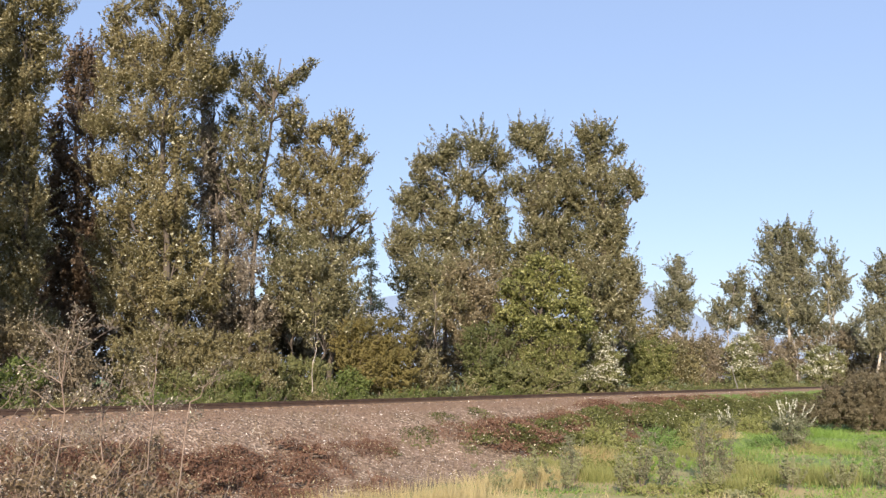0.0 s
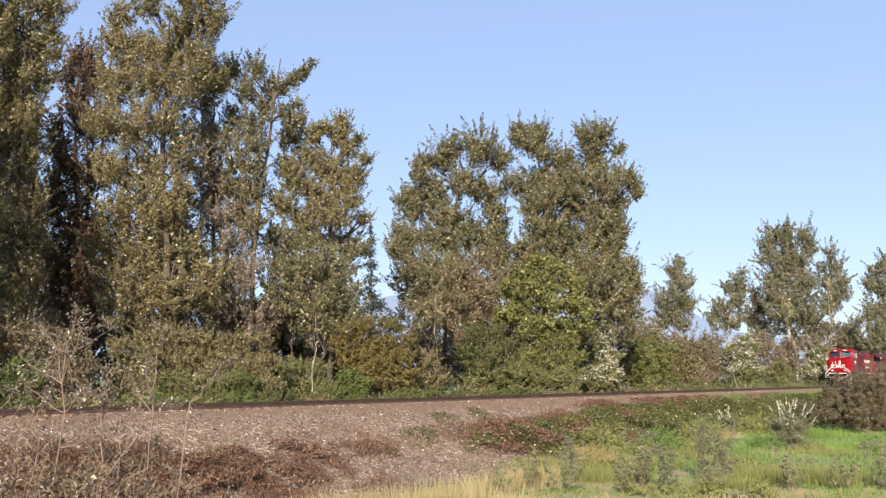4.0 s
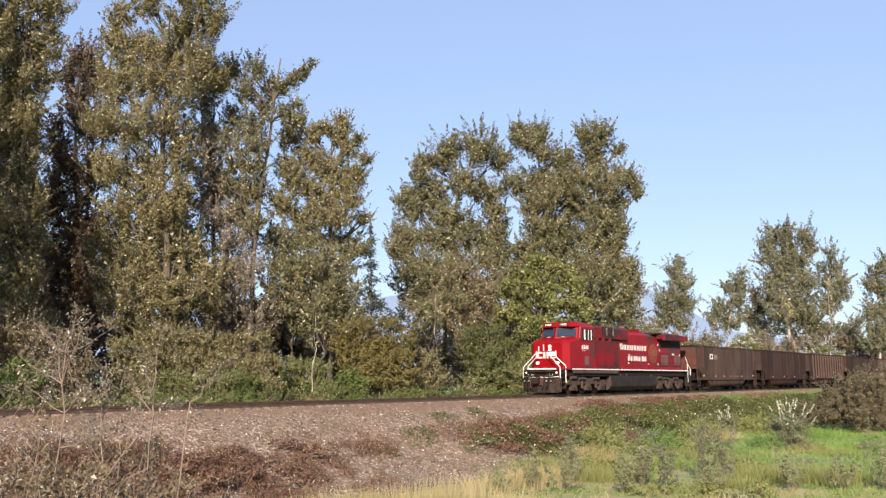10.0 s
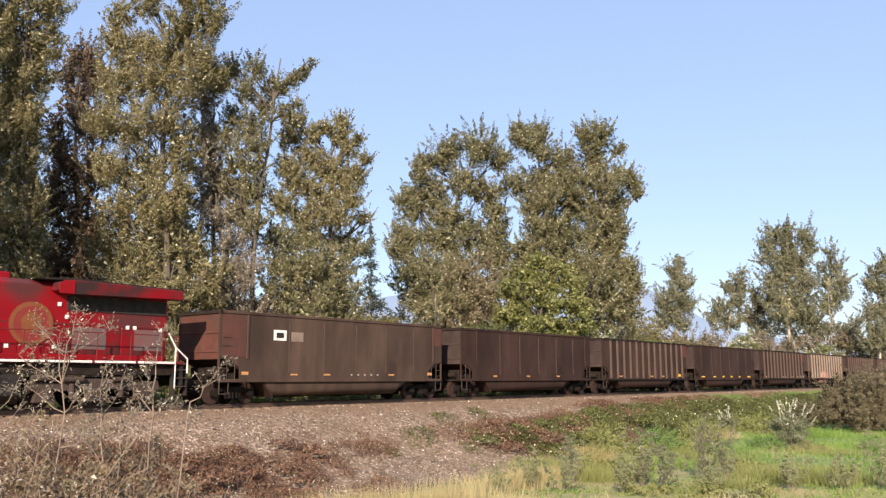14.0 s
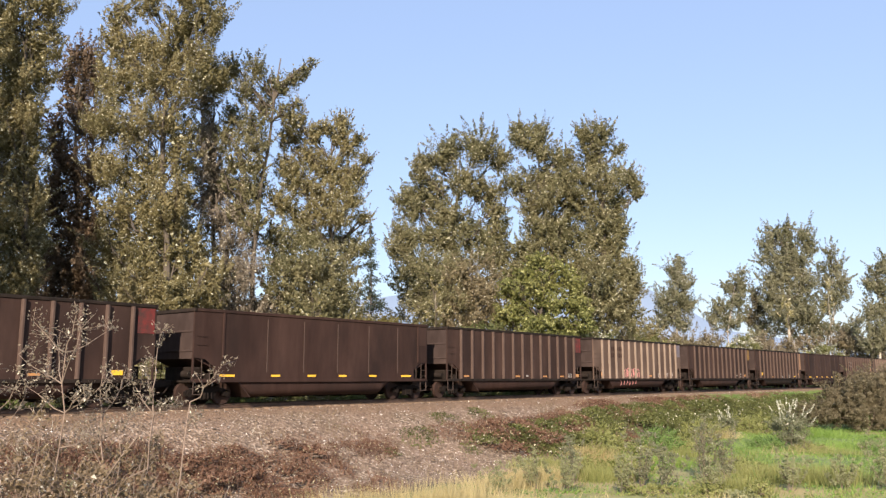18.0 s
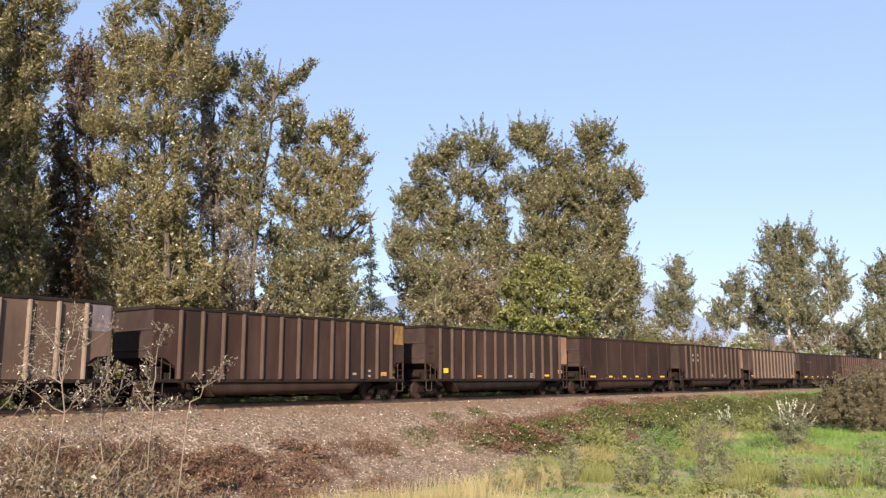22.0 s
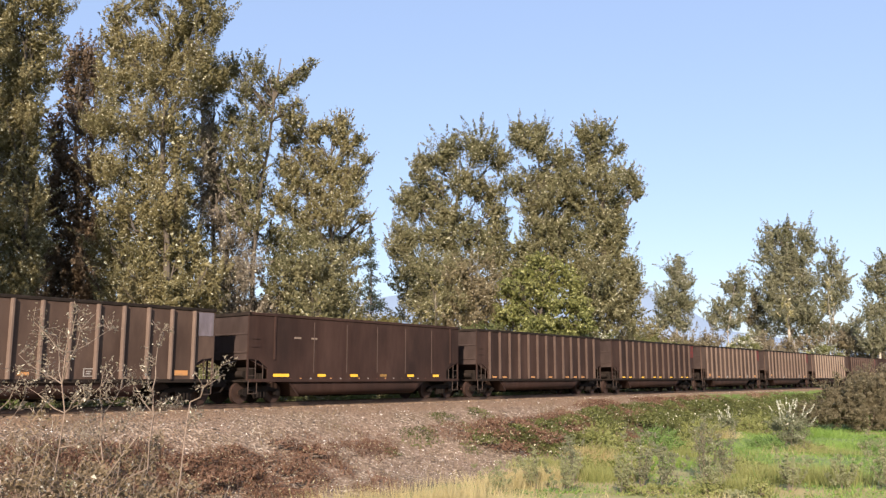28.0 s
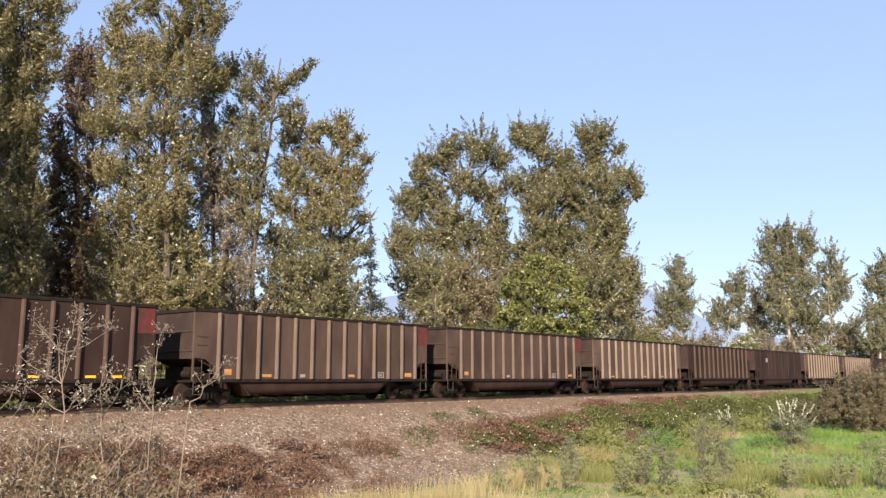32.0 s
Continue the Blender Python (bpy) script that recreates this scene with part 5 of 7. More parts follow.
leaf_mat("meadow_weeds", "lush", "low broad-leaved weeds scattered in the meadow grass", -2, 80, 9, 34, 50000, 0.1, 0.35,
         lambda x, y, s, d: 0.8 * stage(fractal(x * 0.45, y * 0.45, 171), 0.54, 0.7) * stage(d, 10, 12), 171)


def spikes(foot, way, size, width, r):
    """Three-cornered blades that taper from the foot to a point."""
    b = unit(np.cross(way, r.normal(size=way.shape))) * (size * width * 0.5)[:, None]
    return np.stack([foot - b, foot + b, foot + way * size[:, None]], axis=1)


def blades(name, tone, label, pts, length, width, seed, lean=0.35):
    r = np.random.default_rng(seed)
    n = len(pts)
    x, y = pts[:, 0], pts[:, 1]
    axis = r.normal(size=(n, 3)) * lean + np.array([0.12, 0, 1.0])
    size = r.uniform(0.55, 1.25, n) * length
    a = unit(axis)
    foot = np.stack([x, y, ground_z(x, y)], -1)
    return tagged(new(name, quad_mesh(name, spikes(foot, a, size, width, r), LEAF[tone])), label, "grass", kind="stuff")


def scatter(n, s0, s1, d0, d1, gate, seed):
    r = np.random.default_rng(seed)
    s, d = r.uniform(s0, s1, n), r.uniform(d0, d1, n)
    x, y = gx(s, d)
    keep = (r.random(n) < gate(x, y, s, d)) & (np.hypot(x, y) > 14)
    return np.stack([x[keep], y[keep]], -1)


def meadow_share(x, y, s, d):
    return stage(d, np.interp(s, [-4, 4, 12, 18, 40], [10.8, 10.4, 9.2, 7.6, 7.2]), np.interp(s, [-4, 4, 12, 18, 40], [12.0, 11.6, 10.4, 8.8, 8.4])) * np.where(y < 39, stage(fractal(x * 0.5 + 3, y * 0.5, 35), 0.38, 0.62), 1.0)


meadow = scatter(120000, -4, 75, 7.2, 34, lambda x, y, s, d: meadow_share(x, y, s, d) * stage(fractal(x * 0.29 + 5, y * 0.29, 23), 0.28, 0.5), 91)
blades("meadow_grass", "meadow", "bright green meadow grass", meadow, 0.19, 0.16, 92, 0.85)
lush = scatter(90000, -4, 75, 7.2, 34, lambda x, y, s, d: meadow_share(x, y, s, d) * stage(fractal(x * 0.33 + 9, y * 0.33, 25), 0.38, 0.56), 191)
blades("lush_grass", "lush", "lush deep-green grass growing in the meadow", lush, 0.22, 0.15, 192, 0.8)
hay = scatter(90000, -6, 70, 8, 32, lambda x, y, s, d: meadow_share(x, y, s, d) * stage(fractal(x * 0.37 + 2, y * 0.37, 27) + np.interp(s, [0, 12, 30], [0.1, 0.0, -0.1]), 0.54, 0.7), 193)
blades("hay_grass", "hay", "yellowing grass fading in the meadow", hay, 0.22, 0.14, 194, 0.8)
straw = scatter(60000, -25, 50, 9, 30, lambda x, y, s, d: stage(fractal(x * 0.22, y * 0.22, 33) + np.interp(s, [-25, 3, 7], [0.1, 0.05, -0.12]), 0.64, 0.84) * stage(d, 9.6, 11.5), 93)
blades("straw_grass", "straw", "dry straw-coloured grass in the meadow", straw, 0.45, 0.06, 94, 0.45)


verge = scatter(36000, 36, 100, 2.6, 4.6, lambda x, y, s, d: stage(fractal(x * 0.4, y * 0.4, 29), 0.2, 0.5) * stage(s, 36, 44), 195)
blades("verge_grass", "lush", "green grass along the top of the railway bank", verge, 0.3, 0.12, 196, 0.5)


_q = np.random.default_rng(197)
_rad, _ang = 1.5 + 13.5 * np.sqrt(_q.random(26000)), _q.uniform(0, 6.283, 26000)
blades("bank_grass", "hay", "short dry grass on the rise where the viewer stands", np.stack([_rad * np.cos(_ang), _rad * np.sin(_ang)], -1), 0.16, 0.1, 198, 0.6)


def grass_clump(x, y, rad, tall, n, tone, seed, label, width=0.045, name="grass_tuft"):
    r = np.random.default_rng(seed)
    q = r.normal(size=(n, 2)) * rad * 0.5
    pts = q + np.array([x, y])
    axis = np.concatenate([q / max(rad, 0.1) * 0.35, np.ones((n, 1))], 1) + r.normal(size=(n, 3)) * 0.16
    size = r.uniform(0.5, 1.1, n) * tall
    a = unit(axis)
    foot = np.stack([pts[:, 0], pts[:, 1], ground_z(pts[:, 0], pts[:, 1])], -1)
    return tagged(new(name, quad_mesh(name, spikes(foot, a, size, width, r), LEAF[tone])), label, "grass", "grass tufts", "stuff")


def weed(x, y, tall, wide, tone, seed, label, n_stem=7, sprays=9, n_leaf=16, leaf=0.06, z0=None, name="weed_plant"):
    """An upright weed: thin stems from one foot, side twigs, loose leaves."""
    r = np.random.default_rng(seed)
    z0 = float(ground_z(x, y)) - 0.03 if z0 is None else z0
    ob = tagged(new(name), label, "weed", "weeds in the foreground")
    ob.location = (x, y, z0)
    cents = []
    for i in range(n_stem):
        lean = r.normal(size=2) * wide * 0.5
        tip = Vector((lean[0], lean[1], tall * r.uniform(0.6, 1.0)))
        main = bent((lean[0] * 0.15, lean[1] * 0.15, 0), tip, 0.004 + 0.004 * tall, 0.004, r, 6, 0.04)
        paths = [main]
        for k in range(sprays):
            j = int(r.integers(2, 7))
            p = main[j][0]
            q = p + Vector((r.normal() * 0.5, r.normal() * 0.5, r.uniform(0.3, 0.9))) * tall * 0.11
            paths.append([(p, 0.005), (q, 0.003)])
            f = r.random((n_leaf, 1))
            cents.append(np.array(p) + (np.array(q) - np.array(p)) * f + r.normal(size=(n_leaf, 3)) * tall * 0.022)
        part("stem", tube_mesh("stem", paths, TWIG, 4), None, ob)
    cents = np.concatenate(cents)
    quads = small_leaves(cents, r.uniform(0.6, 1.3, len(cents)) * leaf, r)
    part("foliage", quad_mesh("foliage", quads, LEAF[tone]), None, ob)
    return ob


def sapling(x, y, tall, limbs, seed, leaf=0.032, n_leaf=30):
    """A thin young tree: a pale bare stem that forks into a few open limbs with leaf tufts at their ends.
    Each limb: height of its root on the stem, reach sideways and up."""
    r = np.random.default_rng(seed)
    z0 = float(ground_z(x, y)) - 0.05
    ob = tagged(new("sapling"), "thin roadside sapling with sparse dry grey-green leaves", "sapling", "saplings in the foreground")
    ob.location = (x, y, z0)
    trunk = bent((0, 0, 0), (r.normal() * 0.1, 0, tall), 0.011, 0.007, r, 8, 0.02)
    part("trunk", tube_mesh("trunk", [trunk], SAPLING_BARK, 6), None, ob)
    cents = []
    for f, dx, dz in limbs:
        root = trunk[int(f * 8)][0]
        tip = root + Vector((dx, r.normal() * 0.15, dz))
        main = bent(root, tip, 0.0075, 0.003, r, 4, 0.05)
        limb = part("limb", tube_mesh("limb", [main], TWIG, 5), None, ob)
        long = (tip - root).length
        for k in range(7):
            p = main[int(r.integers(2, 5))][0]
            q = p + Vector((r.normal() * 0.13, r.normal() * 0.13, r.uniform(0.0, 0.2))) * min(1, long * 1.6)
            part("twig", tube_mesh("twig", [[(p, 0.003), (q, 0.002)]], TWIG, 4), None, limb)
            m = r.random((n_leaf // 2, 1)) * 0.8 + 0.2
            cents.append(np.array(p) + (np.array(q) - np.array(p)) * m + r.normal(size=(n_leaf // 2, 3)) * 0.03)
    cents = np.concatenate(cents)
    part("foliage", quad_mesh("foliage", leaf_quads(cents, r.uniform(0.7, 1.6, len(cents)) * leaf, r, 0.3, 0.36), LEAF["pale"]), None, ob)
    return ob


DRY_WEED = "dry grey-green weed standing on the near bank"
sapling(-3.93, 8.6, 2.4, [(1.0, -0.32, 0.32), (1.0, 0.12, 0.42), (1.0, 0.33, 0.25), (0.98, -0.36, 0.12), (0.8, 0.45, 0.3), (0.75, -0.4, 0.25), (0.85, 0.28, 0.25), (0.7, 0.5, 0.2), (0.98, 0.2, 0.55), (0.92, -0.16, 0.5), (0.62, -0.38, 0.35), (0.9, -0.5, 0.3)], 301)
sapling(-2.97, 8.6, 1.95, [(1.0, -0.02, 0.6), (0.98, -0.15, 0.42), (0.9, 0.18, 0.1), (0.9, -0.22, 0.3), (0.88, -0.3, 0.1), (0.95, 0.08, 0.12)], 302)
sapling(-4.62, 8.8, 2.1, [(1.0, -0.1, 0.5), (0.95, 0.25, 0.45), (0.85, 0.3, 0.5), (0.8, -0.2, 0.35), (0.7, 0.4, 0.2)], 303)
sapling(-3.45, 8.8, 1.7, [(1.0, 0.15, 0.45), (0.95, -0.2, 0.4), (0.9, 0.28, 0.25), (1.0, 0.0, 0.5), (0.85, -0.25, 0.3)], 304)
sapling(-2.72, 8.5, 1.8, [(1.0, 0.34, 0.36), (0.95, 0.12, 0.1)], 305)
_r = random.Random(31)
for i in range(36):
    yy = _r.uniform(8.0, 12.5)
    px = _r.uniform(-0.545, -0.33) if i < 30 else _r.uniform(-0.34, -0.24)
    tall = _r.uniform(0.55, 1.0) * (2.6 if i < 30 else 1.5)
    weed(px * yy, yy, tall * 0.74, 0.72, _r.choice(["weed", "weed", "weed", "sage"]), 320 + i, DRY_WEED, 5, 11, 20, 0.04)
for i in range(9):
    yy = _r.uniform(7.9, 8.6)
    weed((-0.43 + i * 0.016) * yy, yy, _r.uniform(0.75, 1.15), 0.6, "weed", 860 + i, DRY_WEED, 4, 10, 16, 0.036)


def leaning_stalk(points, seed):
    """A long dry stalk that leans out of the near bank."""
    r = np.random.default_rng(seed)
    x, y = points[0][:2]
    ob = tagged(new("dry_stalk"), "long bare pale stalk leaning over the near bank", "weed", "bare stalks in the foreground")
    ob.location = (x, y, float(ground_z(x, y)) - 0.05)
    path = [(Vector((0, 0, 0)), 0.012)] + [(Vector(p) - ob.location, 0.011 - 0.002 * k) for k, p in enumerate(points[1:])]
    part("stem", tube_mesh("stem", [path], TWIG, 5), None, ob)
    tip = path[-1][0]
    twig = [[(path[-2][0].lerp(tip, f), 0.006), (path[-2][0].lerp(tip, f) + Vector((r.uniform(0.02, 0.12), 0, r.uniform(0.08, 0.16))), 0.003)] for f in (0.35, 0.6, 0.85)]
    for t in twig:
        part("twig", tube_mesh("twig", [t], TWIG, 4), None, ob)


leaning_stalk([(-4.4, 8.9), (-3.75, 8.8, -0.15), (-3.3, 8.7, 0.06), (-2.95, 8.6, 0.22)], 811)
leaning_stalk([(-4.0, 8.9), (-3.5, 8.8, 0.05), (-3.3, 8.7, 0.3), (-3.1, 8.6, 0.52)], 812)
SAGE_WEED = "grey-green weed standing in the meadow"
for i, (x, y, t, w) in enumerate(((7.3, 31.6, 2.0, 0.8), (7.9, 30.5, 1.7, 0.8), (10.3, 33.5, 2.9, 0.55), (10.9, 33.0, 2.2, 0.6), (5.0, 32.5, 1.9, 0.6), (3.4, 31.2, 1.5, 0.9), (4.2, 29.8, 1.3, 1.0), (2.0, 30.0, 1.2, 0.9), (12.4, 30.5, 1.5, 0.8), (14.2, 30.4, 1.2, 0.9), (16.3, 31.2, 2.0, 0.8), (15.7, 30.2, 1.7, 0.9), (9.2, 29.6, 1.3, 0.9), (6.2, 29.6, 1.3, 0.9))):
    weed(x, y, t, w, "greyweed" if i in (0, 1, 2, 3, 4) else "sage", 360 + i, SAGE_WEED, 9, 15, 18, 0.055)
for i in range(20):
    grass_clump(-3.0 + i * 0.26 + _r.uniform(-0.2, 0.2), 22.6 + _r.uniform(-0.8, 1.2), 0.9, _r.uniform(1.1, 1.5), 420, "straw", 400 + i, "tall straw-yellow grass tuft", 0.02)
MOUND_WORDS = {"hay": "yellow-green grass mound in the meadow", "meadow": "tall green grass tuft in the meadow", "lush": "lush blue-green grass clump in the meadow", "straw": "dry straw-coloured grass clump in the meadow"}
for i, (x, y, rad, t, tone) in enumerate(((7.0, 40.0, 0.9, 1.1, "straw"), (11.6, 42.0, 1.4, 0.8, "hay"), (17.6, 55.0, 1.4, 0.8, "straw"), (25.6, 58.5, 2.2, 0.9, "meadow"), (24.0, 50.0, 2.4, 0.5, "meadow"), (14.8, 32.7, 1.8, 0.9, "hay"), (12.8, 33.5, 1.6, 0.8, "hay"), (16.0, 35.5, 1.8, 0.6, "meadow"), (10.4, 30.6, 1.2, 0.7, "hay"), (9.6, 38.8, 1.6, 0.7, "meadow"), (20.6, 45.0, 2.0, 0.5, "hay"), (3.6, 34.0, 1.4, 0.7, "straw"), (4.4, 38.2, 1.2, 0.7, "hay"), (6.2, 33.5, 1.3, 0.7, "hay"), (2.4, 32.0, 1.4, 0.7, "straw"))):
    grass_clump(x, y, rad, t * 0.85, 1700, tone, 440 + i, MOUND_WORDS[tone], 0.035)
for i, (x, y, wide, tall, tone) in enumerate(((8.4, 43.6, 1.5, 1.9, "hay"), (10.8, 43.2, 1.5, 1.8, "lush"), (9.5, 41.4, 1.2, 1.0, "hay"), (12.7, 45.2, 1.2, 1.1, "hay"), (15.9, 53.0, 1.6, 1.5, "hay"), (17.8, 56.0, 1.3, 1.2, "hay"), (22.0, 60.5, 1.9, 1.8, "hay"), (24.6, 62.0, 1.6, 1.4, "hay"), (19.2, 50.6, 1.2, 0.7, "lush"), (7.4, 40.4, 1.0, 1.2, "hay"), (14.2, 49.3, 1.5, 1.0, "hay"), (6.2, 36.5, 1.1, 0.8, "hay"), (8.0, 36.4, 1.5, 0.9, "hay"), (13.2, 37.2, 1.4, 0.5, "hay"))):
    z0 = float(ground_z(x, y))
    shrub(x, y, [(x, z0 + tall * 0.3, wide, tall * 0.68)], tone, 700 + i, leaf=0.07, tuft=0.3, name="weed_mound")
mounds = random.Random(83)
for i in range(64):
    ms, md = mounds.uniform(2, 58), mounds.uniform(8.6, 26)
    mp = along(ms, md)
    if math.hypot(mp.x, mp.y) < 24 or abs(mp.x / mp.y) > 0.58 or (mp.x > 15 and md > 13 and mounds.random() < 0.6):
        continue
    z0 = float(ground_z(mp.x, mp.y))
    wide, tall = mounds.uniform(0.5, 1.3), mounds.uniform(0.35, 0.8)
    shrub(round(mp.x, 2), round(mp.y, 2), [(round(mp.x, 2), z0 + tall * 0.3, wide, tall * 0.7), (round(mp.x + wide * 0.6, 2), z0 + tall * 0.2, wide * 0.7, tall * 0.5)], mounds.choice(["hay", "hay", "lush", "meadow", "sage"]), 900 + i, cover=1.8, leaf=0.06, tuft=0.26, name="weed_mound")
# pale flower plumes on a weed clump at the meadow's edge
def plume_weed(x, y, tall, rad, n, seed):
    """A many-stemmed weed clump topped by upright pale plumes."""
    r = np.random.default_rng(seed)
    z0 = float(ground_z(x, y))
    ob = shrub(x, y, [(x, z0 + tall * 0.46, rad * 0.95, tall * 0.36), (x, z0 + tall * 0.2, rad * 0.55, tall * 0.2)], "greyweed", seed, leaf=0.07, name="plume_weed")
    for k in range(n):
        q = r.uniform(-1, 1, size=2) * rad * 0.75
        high = tall * r.uniform(0.5, 0.9) * (1 - 0.22 * (q[0] / rad) ** 2)
        f = r.random((44, 1))
        cents = np.array([q[0], q[1], high]) + f * np.array([q[0] * 0.28, q[1] * 0.2, tall * r.uniform(0.12, 0.22)]) + r.normal(size=(44, 3)) * np.array([0.022, 0.022, 0.02])
        part("plume", quad_mesh("plume", small_leaves(cents, r.uniform(0.05, 0.085, 44), r), LEAF["white"]), None, ob, "pale feathery plume")
    return ob


plume_weed(20.9, 51.0, 2.8, 1.55, 26, 471)
plume_weed(18.6, 55.5, 2.0, 0.8, 9, 472)
sticks = scatter(60000, -22, 14, 3.4, 10, lambda x, y, s, d: 0.8 * stage(fractal(x * 0.33, y * 0.33, 61), 0.35, 0.6) * stage(fractal(x * 1.3, y * 1.3, 62), 0.32, 0.56) * stage(d, 3.6, 5.0) * stage(4 - s + 4 * fractal(x * 0.3, y * 0.3, 63), 0, 4) * (1 - stage(s, -1.5, 1.5) * stage(d, 6.0, 7.2)), 95)
blades("dead_stalks", "dead", "dead reddish stalks on the gravel bank", sticks, 0.34, 0.06, 96, 0.6)
stubble = scatter(26000, -30, 60, 2.4, 8.5, lambda x, y, s, d: stage(fractal(x * 0.6, y * 0.6, 97), 0.5, 0.8), 97)
blades("bank_stubble", "weed", "thin dry stalks scattered on the bank", stubble, 0.4, 0.05, 98, 0.6)


def sign_post():
    p = along(68.9, -3.2)
    z0 = float(ground_z(p.x, p.y))
    ob = tagged(new("sign_post"), "leaning grey trackside post with a small plate", "sign post")
    ob.matrix_basis = pose(p.x, p.y, z0 - 0.05, 0, -13, 0)
    bm = bmesh.new()
    add_rod(bm, (0, 0, 0), (0, 0, 3.2), 0.06, 0.045, 8)
    part("post", bm, SIGN_GREY, ob)
    bm = bmesh.new()
    add_box(bm, -0.14, 0.14, -0.09, -0.065, 2.85, 3.2)
    part("plate", bm, SIGN_GREY, ob, "weathered blank plate", bevel=0.01)
    q = along(71.6, -3.2)
    ob = tagged(new("stake"), "short pale wooden stake beside the track", "stake")
    ob.matrix_basis = pose(q.x, q.y, float(ground_z(q.x, q.y)) - 0.05, 0, -16, 0)
    bm = bmesh.new()
    add_rod(bm, (0, 0, 0), (0, 0, 1.1), 0.04, 0.035, 6)
    part("shaft", bm, PALE_BARK, ob)


sign_post()
hedge = random.Random(77)
for i in range(52):
    hs = -24 + i * 2.3 + hedge.uniform(-1, 1)
    hp = along(hs, -hedge.uniform(3.4, 5.2))
    h = hedge.uniform(0.8, 1.3)
    shrub(round(hp.x, 2), round(hp.y, 2), [(round(hp.x, 2), round(h * 0.5 - 0.8, 2), hedge.uniform(1.3, 2.2), h * 0.75)], hedge.choice(["green", "green", "sagebrush", "bright", "olive"] if hs < 60 else ["green", "sagebrush"]), 600 + i, cover=1.6)


# ---- train ----
L_CAR, HALF, W = 16.18, 7.21, 1.55
WHEELSETS = []


def wheelset(parent, x, z, rad, name="wheelset"):
    key = (name, rad)
    if key not in SHARED:
        bm = bmesh.new()
        add_rod(bm, (0, -1.0, 0), (0, 1.0, 0), 0.08, n=10)
        for sy in (-1, 1):
            add_rod(bm, (0, sy * 0.69, 0), (0, sy * 0.82, 0), rad, n=22)
            add_rod(bm, (0, sy * 0.66, 0), (0, sy * 0.69, 0), rad + 0.026, n=22)
            add_rod(bm, (0, sy * 0.82, 0), (0, sy * 0.86, 0), rad * 0.35, n=12)
            for i in range(3):
                a = 2.094 * i
                add_rod(bm, (math.cos(a) * 0.05, sy * 0.99, math.sin(a) * 0.05), (math.cos(a) * 0.05, sy * 1.03, math.sin(a) * 0.05), 0.02, n=6)
        SHARED[key] = bm
        ob = part(name, bm, WHEEL, parent, "rusty steel wheels on their axle", pose(x, 0, z))
        SHARED[key] = ob.data
    else:
        ob = part(name, SHARED[key], None, parent, "rusty steel wheels on their axle", pose(x, 0, z))
    WHEELSETS.append((ob, x, z, rad))
    return ob


def shared(name, build, material, parent, label="", at=None, key=None, bevel=0.0, smooth=False):
    """A part whose mesh is built once for each key and material, then used again."""
    key = (key or name, material.name)
    if key not in SHARED:
        bm = bmesh.new()
        build(bm)
        ob = part(name, bm, material, parent, label, at, bevel, smooth)
        SHARED[key] = ob.data
        return ob
    return part(name, SHARED[key], None, parent, label, at)


def car_truck(parent, x):
    truck = shared("bogie", lambda bm: (add_box(bm, -0.2, 0.2, -0.95, 0.95, 0.4, 0.66), add_rod(bm, (0, 0, 0.6), (0, 0, 0.9), 0.22, n=12)), UNDER, parent, "cast steel bogie", pose(x, 0, 0), "car_bolster")
    for sy in (-1, 1):
        def frame_side(bm):
            top = [(-1.05, 0.36), (-1.08, 0.55), (-0.8, 0.66), (-0.35, 0.74), (0.35, 0.74), (0.8, 0.66), (1.08, 0.55), (1.05, 0.36), (0.76, 0.36), (0.72, 0.52), (0.42, 0.56), (0.28, 0.22), (-0.28, 0.22), (-0.42, 0.56), (-0.72, 0.52), (-0.76, 0.36)]
            add_prism(bm, top, "y", -0.08, 0.08)
            for k in (-0.16, 0, 0.16):
                add_rod(bm, (k, -0.09, 0.26), (k, -0.09, 0.5), 0.06, n=8)
            for k in (-0.89, 0.89):
                add_rod(bm, (k, -0.14, 0.455), (k, 0.1, 0.455), 0.13, n=12)
        shared("side_frame", frame_side, TRUCK_DARK, truck, "", pose(0, sy * 1.02, 0, 0, 0, 0 if sy < 0 else 180), "car_side_frame")
    for wx in (-0.89, 0.89):
        wheelset(truck, wx, 0.457, 0.457)


